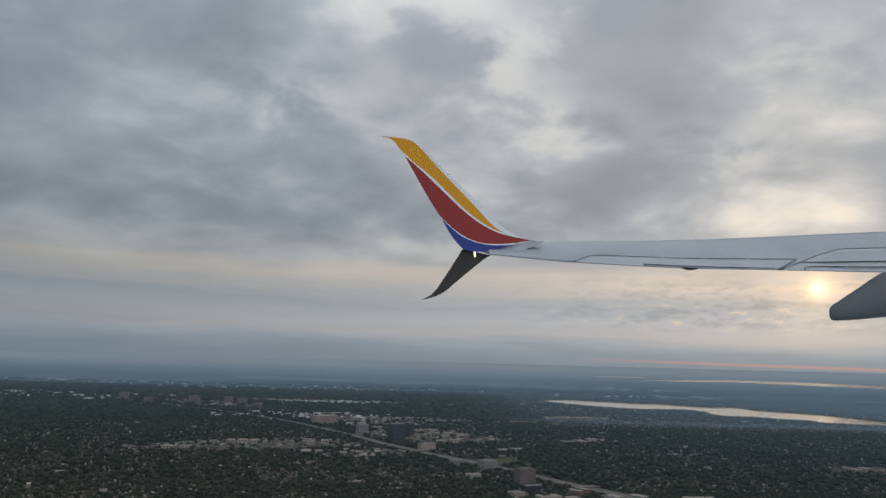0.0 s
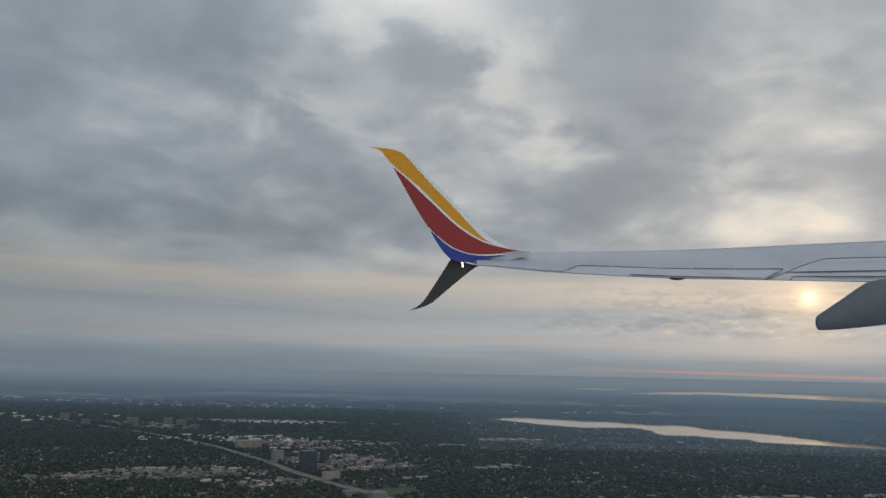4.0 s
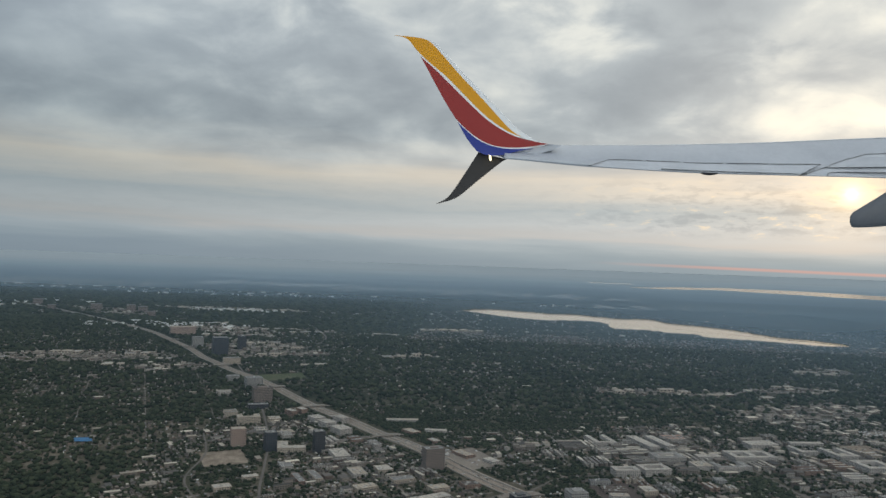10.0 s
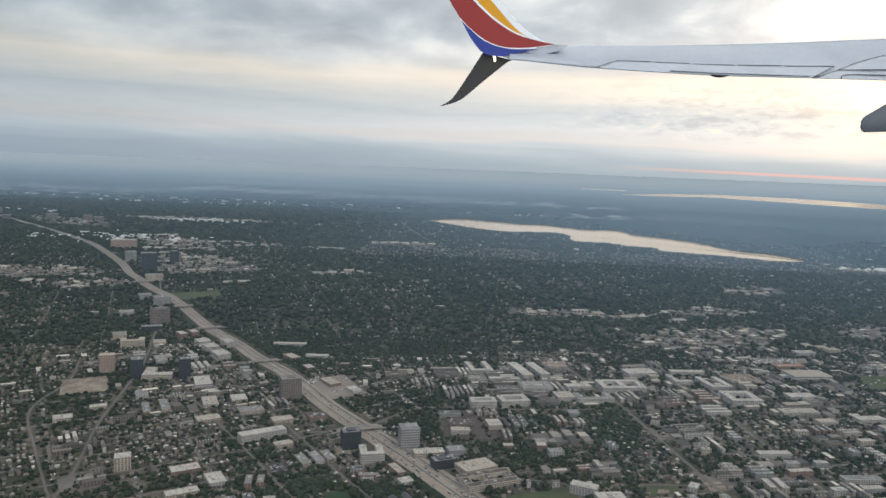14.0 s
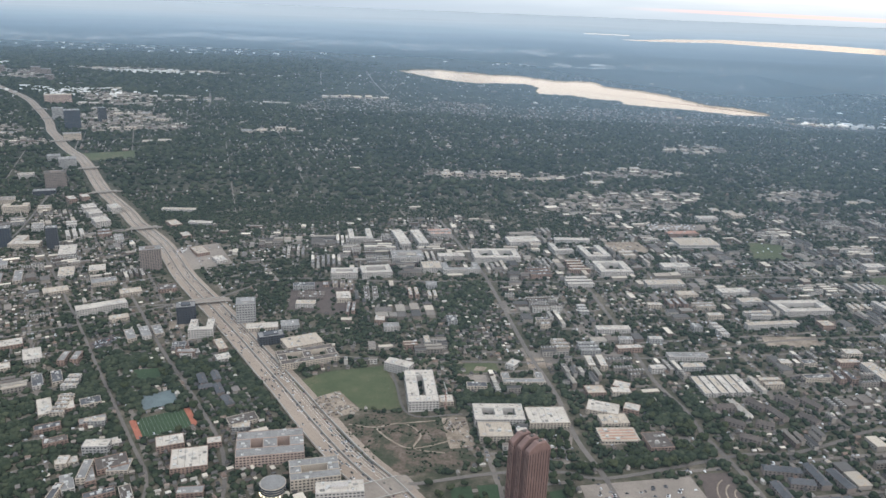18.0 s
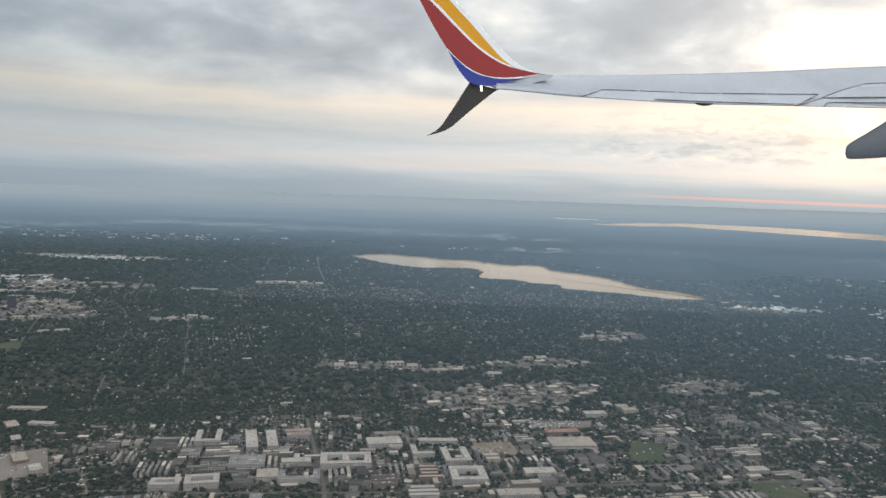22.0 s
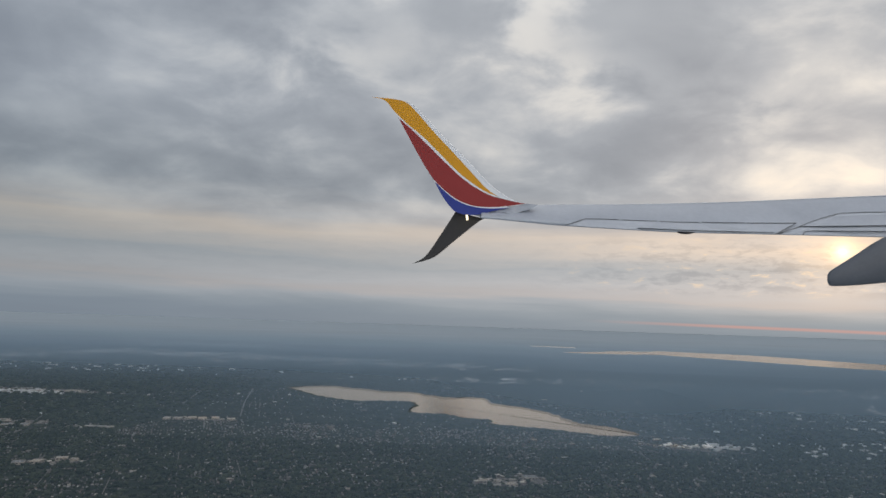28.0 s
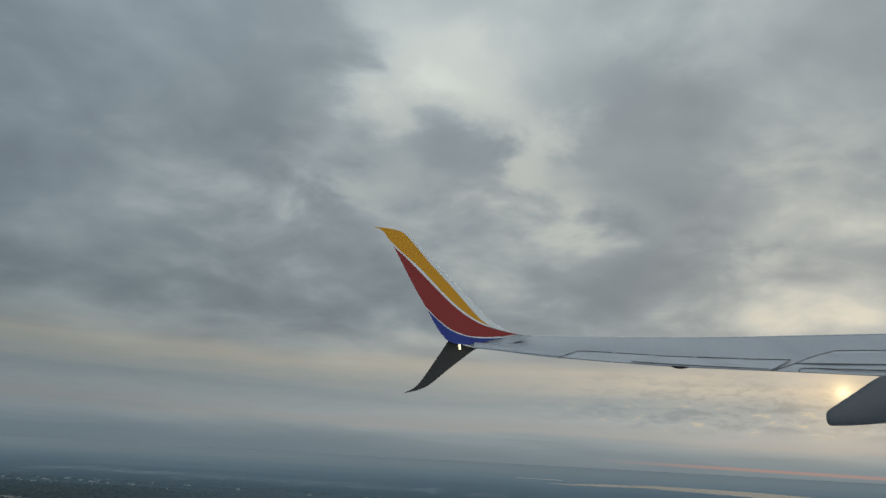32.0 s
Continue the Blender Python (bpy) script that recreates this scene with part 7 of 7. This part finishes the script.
def plant(name, xy, lo, hi, shapes, label, smooth=True, low=False):
    x, y = xy
    n = len(x)
    s = rng.uniform(lo, hi, n)
    size = np.stack([s * rng.uniform(.85, 1.15, n), s * rng.uniform(.85, 1.15, n), s * rng.uniform(.7, 1.0, n)], 1)
    if low:
        size[:, 2] *= np.where((x > 45) & (x < 275) & (y < 566), 0.2, 1.0)
    at = np.stack([x, y, land(x, y) - 0.03], 1)
    turn = rng.uniform(0, 6.28, n)
    vs, fs, b = [], [], 0
    pick = rng.integers(0, len(shapes), n)
    for k, sh in enumerate(shapes):
        sel = pick == k
        v, f = repeat(sh, at[sel], size[sel], turn[sel])
        vs.append(v)
        fs.append(f + b)
        b += len(v)
    fast_mesh(name, np.concatenate(vs), np.concatenate(fs), M["canopy"], label, "trees", smooth=smooth)
    return n


inside = lambda x, y: np.ones(len(x), bool)
count = plant("trees", scatter(60, 180, 60, 104, 40000, lambda x, y: y > 60, 0.78), .24, .7, crowns_near, "dark green street and garden trees among the houses")
count += plant("trees", scatter(15, 240, 85, 178, 105000, lambda x, y: (y > 104) | (x < 60) | (x > 180), 0.74), .26, .8, crowns_far, "dark green trees in gardens and along streets")
for wood, many in ((GARDENS, 1500), (np.array([(70.8, 102.6), (76, 102), (81, 90), (77.4, 87.8), (73.4, 95)]), 1900), (np.array([(119, 97.6), (129.6, 98.0), (129.4, 95.2), (119, 94.8)]), 900), (np.array([(134.4, 97.6), (145.4, 97.6), (145.6, 92.4), (138.4, 90.6)]), 1900),
                   (np.array([(132.6, 84.2), (143.6, 85.8), (143.6, 83.2), (132.8, 82.0)]), 900), (np.array([(86, 93), (90, 98), (95, 92), (91.4, 88.6)]), 1200), (np.array([(60, 86), (70, 98), (84, 80), (78, 72)]), 2600), (np.array([(58, 112), (66, 120), (74, 104), (66, 98)]), 1400)):
    count += plant("trees", scatter(*wood[:, 0].min() + np.array([0, np.ptp(wood[:, 0])]), *wood[:, 1].min() + np.array([0, np.ptp(wood[:, 1])]), many, lambda x, y: within(x, y, wood), 0.9), .34, .85, crowns_near, "dense dark green trees round gardens and small parks")
count += plant("trees", scatter(-180, 15, 110, 180, 22000, inside, 0.72), .5, 1.2, crowns_far, "dark green garden trees of the western suburb")
count += plant("trees", scatter(-200, 330, 176, 350, 66000, lambda x, y: ~((x > 38) & (x < 278) & (y > 306)), 0.72), .7, 1.6, crowns_far, "dense dark green trees covering the suburbs")
count += plant("trees", scatter(-300, 400, 345, 560, 26000, inside, 0.75), 1.3, 3.0, crowns_low, "far dark woods round the lake", low=True)
count += plant("trees", scatter(117, 128, 93.6, 98, 900, inside), .4, .8, crowns_near, "dark clump of trees beside the ball field")
count += plant("trees", scatter(64, 97, 62, 92, 2600, inside), .3, .7, crowns_near, "dark garden trees near the school")
count += plant("trees", scatter(82, 94, 86, 104, 2200, inside), .35, .8, crowns_near, "dark trees along the motorway verge")
count += plant("trees", scatter(71, 83, 90, 102, 1500, inside), .4, .85, crowns_near, "dark trees of a small park")
count += plant("trees", scatter(38, 278, 306, 346, 9000, inside, 0.75), .9, 1.8, crowns_low, "dark woods south of the lake", low=True)
x, y = rng.uniform(-900, 1300, 30000), 568 + 932 * rng.random(30000) ** 1.3
ok = ~((x > 240) & (y > 725) & (y < 1710)) & (np.array([noise.noise((a * 0.006, b * 0.01, 1.0)) for a, b in zip(x, y)]) > -0.12)
count += plant("trees", (x[ok], y[ok]), 3.0, 7.5, [blob(1, 21, 0.16), blob(1, 22, 0.16)], "distant woods fading towards the horizon")

# cars parked along the side streets
n = min(3400, len(gv))
gv = gv[gv[:, 1] < 165]
n = min(3000, len(gv))
pick = rng.choice(len(gv), n, replace=False)
px, py = gv[pick, 0] + rng.uniform(-.05, .05, n), gv[pick, 1] + rng.uniform(-.05, .05, n)
spots = []
for (x0, y0, ux, uy, m, k, share) in ((89.4, 116.4, 0.17, 0.98, 9, 12, 0.55), (152.8, 163.4, 0.98, 0.14, 30, 5, 0.6), (142.4, 148.6, 0.97, 0.2, 16, 4, 0.4), (64.4, 139.6, 0.8, 0.5, 16, 4, 0.5), (124.6, 82.9, 0.99, 0.1, 12, 6, 0.5), (99.2, 120.6, 0.3, 0.95, 6, 3, 0.5), (131.2, 70.4, 0.99, 0.12, 24, 10, 0.22)):
    for j in range(k):
        for i in range(m):
            if rng.random() < share:
                spots.append((x0 + ux * i * 0.34 - uy * j * 0.85, y0 + uy * i * 0.34 + ux * j * 0.85))
spots = np.array(spots)
px, py, n = np.concatenate([px, spots[:, 0]]), np.concatenate([py, spots[:, 1]]), n + len(spots)
CAR = (np.array([(-.5, -.5, 0), (.5, -.5, 0), (.5, .5, 0), (-.5, .5, 0), (-.36, -.4, 1), (.28, -.4, 1), (.28, .4, 1), (-.36, .4, 1)], float), WALLS[1] + [(4, 5, 6), (4, 6, 7)])
v, f = repeat(CAR, np.stack([px, py, land(px, py) + 0.02], 1), np.tile([0.37, 0.15, 0.12], (n, 1)), np.where(py < 172, np.where(px > 100, 0.21, 0.58), 0.4) + rng.choice([0, 1.571], n))
fast_mesh("parked_cars", v, f, M["parked"], "countless small parked cars along the side streets", "cars")

# trees between the rows of the brown-paved car park
kx, ky = rng.uniform(88.4, 101, 240), rng.uniform(116.6, 129, 240)
ok = np.abs(np.sin(kx * 1.3 + ky * 0.25)) > 0.93
plant("trees", (kx[ok], ky[ok]), .35, .6, crowns_far, "rows of small trees in a brown-paved car park")

# single trees along the near streets
trunk = bpy.data.meshes.new("trunk")
tv, tf = [], []
for z, r in ((-0.1, 0.05), (0.15, 0.035), (0.4, 0.025)):
    tv += [(r * math.cos(a * math.pi / 3), r * math.sin(a * math.pi / 3), z) for a in range(6)]
for k in range(2):
    tf += [(6 * k + i, 6 * k + (i + 1) % 6, 6 * k + 6 + (i + 1) % 6, 6 * k + 6 + i) for i in range(6)]
for a in range(3):
    b = len(tv)
    ang = a * 2.1
    tip = (0.22 * math.cos(ang), 0.22 * math.sin(ang), 0.55)
    tv += [(0.02 * math.cos(ang + 1.57), 0.02 * math.sin(ang + 1.57), 0.28), (-0.02 * math.cos(ang + 1.57), -0.02 * math.sin(ang + 1.57), 0.28), (0, 0, 0.34), tip]
    tf += [(b, b + 1, b + 3), (b + 1, b + 2, b + 3), (b + 2, b, b + 3)]
trunk.from_pydata(tv, [], tf)
trunk.materials.append(M["bark"])
crown_meshes = []
for s in range(4):
    lumps_v, lumps_f, b = [], [], 0
    r2 = random.Random(40 + s)
    for _ in range(7):
        v, f = blob(2, r2.random() * 9)
        k = r2.uniform(0.45, 0.7)
        v = v * k + np.array([r2.uniform(-.3, .3), r2.uniform(-.3, .3), r2.uniform(.2, .6)])
        lumps_v.append(v)
        lumps_f += [tuple(i + b for i in q) for q in f]
        b += len(v)
    me = bpy.data.meshes.new("crown")
    me.from_pydata([tuple(q) for q in np.concatenate(lumps_v)], [], lumps_f)
    me.materials.append(M["crown"])
    me.shade_smooth()
    crown_meshes.append(me)
tx, ty = list(park_x), list(park_y)
for x0, x1, y0, y1, k in ((76, 86, 93, 102, 70), (84, 100, 84, 104, 70), (100, 122, 74, 92, 90), (122, 142, 74, 90, 60), (92, 110, 96, 104, 50), (134, 148, 84, 96, 80)):
    a, b = rng.uniform(x0, x1, k), rng.uniform(y0, y1, k)
    ok = ~is_taken(a, b)
    tx += list(a[ok])
    ty += list(b[ok])
# hedgerow of trees north of the car park, and the rows inside it
for i in range(26):
    tx.append(128.4 + 0.46 * i + rng.uniform(-.1, .1))
    ty.append(81.6 + 0.07 * i + rng.uniform(-.25, .25))
for i in range(5):
    for j in range(5):
        tx.append(124.8 + 0.85 * i)
        ty.append(83.0 + 0.9 * j + 0.06 * i)
for i in range(16):
    tx.append(116 + 0.62 * i)
    ty.append(98.2 - 0.12 * i if i < 4 or i > 11 else 94.6 + rng.uniform(-.3, .3))
for x, y in list(zip(tx, ty))[:300]:
    s = rng.uniform(.5, .95)
    ob = empty("tree", Matrix.LocRotScale((x, y, lz(x, y)), Euler((0, 0, rng.uniform(0, 6))), (s, s, s * rng.uniform(.8, 1.1))), "dark green broad-crowned street tree", "tree", "trees near the motorway")
    new("trunk", trunk).parent = ob
    new("crown", crown_meshes[int(rng.integers(0, 4))]).parent = ob

# far pale roofs of industrial districts, in long streaks below the horizon
fx, fy, fs = [], [], []
for cx, cy, rx, ry, k, s in ((-150, 820, 170, 60, 110, 3.2), (0, 800, 190, 46, 130, 3.2), (130, 745, 120, 40, 70, 3), (-60, 1050, 320, 60, 120, 5), (-120, 600, 140, 40, 40, 2.6), (-330, 700, 160, 80, 80, 4),
                             (260, 620, 100, 40, 50, 2.6), (360, 480, 90, 60, 70, 2.2), (420, 420, 80, 50, 60, 2), (330, 330, 60, 30, 50, 1.6), (-260, 430, 90, 40, 60, 2.6), (500, 600, 160, 60, 70, 3), (180, 590, 60, 16, 26, 2.4),
                             (265, 325, 24, 5, 30, 1.3), (-60, 330, 40, 16, 50, 1.8), (-65, 428, 26, 10, 60, 2.2), (150, 1280, 420, 70, 110, 9), (-240, 1080, 300, 60, 100, 7), (560, 1380, 360, 70, 60, 9)):
    k = int(k * 1.5) if cy < 720 else int(k * 0.75)
    fx += list(rng.normal(cx, rx * 0.5, k))
    fy += list(rng.normal(cy, ry * 0.5, k))
    fs += list(rng.lognormal(-0.25, 0.5, k) * s * (0.62 if cy < 720 else 0.7))
fx, fy, fs = np.array(fx), np.array(fy), np.array(fs)
ok = ~within(fx, fy, np.array(lake)) & ~((fx > 240) & (fy > 725) & (fy < 1710))
fx, fy, fs = fx[ok], fy[ok], fs[ok]
tall = np.where(fy > 700, 0.75, 0.6)
wide, fa = rng.uniform(0.8, 2.2, len(fx)) * np.where(fy > 700, 2.6, 1.0), np.where(fy > 700, 0.08, rng.choice([0.1, 0.3, 1.67], len(fx), p=(0.6, 0.2, 0.2)))
v, f = repeat(FLAT, np.stack([fx, fy, land(fx, fy) + tall], 1), np.stack([fs * wide, fs * 1.1, fs * 0 + 1.0], 1), fa)
fast_mesh("far_roofs", v, f, M["far_roof"], "pale roofs of far industrial districts", "roofs")
v, f = repeat(WALLS, np.stack([fx, fy, land(fx, fy)], 1), np.stack([fs * wide * 0.98, fs * 1.08, tall], 1), fa)
fast_mesh("far_walls", v, f, M["far_roof"], "walls of far industrial buildings", "buildings")

# ---- cars ----
body, cabin = bpy.data.meshes.new("car_body"), bpy.data.meshes.new("car_cabin")
g = Geo()
g.prism([(-.19, -.075), (.19, -.075), (.19, .075), (-.19, .075)], 0.02, 0.075, [(-.185, -.07), (.185, -.07), (.185, .07), (-.185, .07)])
body.from_pydata(g.v, [], g.f)
g = Geo()
g.prism([(-.13, -.07), (.09, -.07), (.09, .07), (-.13, .07)], 0.075, 0.125, [(-.1, -.055), (.04, -.055), (.04, .055), (-.1, .055)])
cabin.from_pydata(g.v, [], g.f)
body.materials.append(M["car"])
cabin.materials.append(M["window"])


def car(x, y, t, lift, group):
    ob = empty("car", Matrix.LocRotScale((x, y, lz(x, y) + lift), Euler((0, 0, t)), None), "small passenger car on the concrete", "car", group)
    new("body", body).parent = ob
    new("cabin", cabin).parent = ob


made = 0
idx = [i for i in range(len(HWY) - 1) if 66 < HWY[i][1] < 150]
while made < 258:
    i = idx[int(rng.integers(0, len(idx)))]
    a, b = HWY[i], HWY[i + 1]
    d = (b - a) / np.linalg.norm(b - a)
    nrm = np.array([-d[1], d[0]])
    sgn = 1 if rng.random() < 0.5 else -1
    c = a + (b - a) * rng.random() + nrm * sgn * rng.choice([0.25, 0.58, 0.9, 1.24, 1.52]) * narrow(a[None])[0]
    car(c[0], c[1], math.atan2(d[1], d[0]), 0.05, "traffic on the motorway")
    made += 1
for i in range(70):
    row = i % 7
    x, y = 130.6 + 1.3 * row + rng.normal(0, .05), 73 + rng.integers(0, 28) * 0.24
    car(x, y, 0.15, 0.035, "cars in the car park")
for i in range(24):
    car(124.8 + 0.16 * (i % 12) * 2, 83.4 + (i // 12) * 1.8, 1.7, 0.035, "cars in the car park")
for i in range(42):
    a, b = 0.35 + (i % 6) * 0.32, 0.4 + (i // 6) * 0.5
    if rng.random() < 0.75:
        car(66.75 + a * 0.76 + b * 0.53, 104.4 - a * 0.68 + b * 0.85, 0.98, 0.035, "cars in the packed car park")

# shrubs on the vacant land, and building material in the yard
sx, sy = rng.uniform(103, 119, 900), rng.uniform(80, 91, 900)
ok = within(sx, sy, np.array([(103, 86.6), (106, 90.2), (110, 90.8), (115.1, 90.3), (119, 82), (112, 79.4), (108, 81)]))
ok &= np.array([noise.noise((a * 0.35, b * 0.35, 9.0)) for a, b in zip(sx, sy)]) > 0.0
plant("shrubs", (sx[ok], sy[ok]), .12, .34, crowns_far, "low green shrubs on the vacant land")
mx, my = rng.uniform(98.6, 105.6, 240), rng.uniform(88, 95, 240)
ok = within(mx, my, np.array([(99.0, 92.7), (102.1, 94.7), (105.1, 90.9), (101.7, 88.5)]))
m2x, m2y = rng.uniform(114.4, 118.8, 110), rng.uniform(84, 90.4, 110)
o2 = within(m2x, m2y, np.array([(114.8, 89.8), (117.1, 90.1), (118.4, 84.8), (116.1, 84.4)]))
mx, my = np.concatenate([mx[ok], m2x[o2]]), np.concatenate([my[ok], m2y[o2]])
BOX = (WALLS[0], WALLS[1] + [(4, 5, 6), (4, 6, 7)])
v, f = repeat(BOX, np.stack([mx, my, land(mx, my) + 0.05], 1), np.stack([rng.uniform(.1, .45, len(mx)), rng.uniform(.08, .2, len(mx)), rng.uniform(.05, .16, len(mx))], 1), rng.choice([0.55, 2.12], len(mx)))
fast_mesh("building_material", v, f, M["house_wall"], "stacked pale building material and containers", "building material")
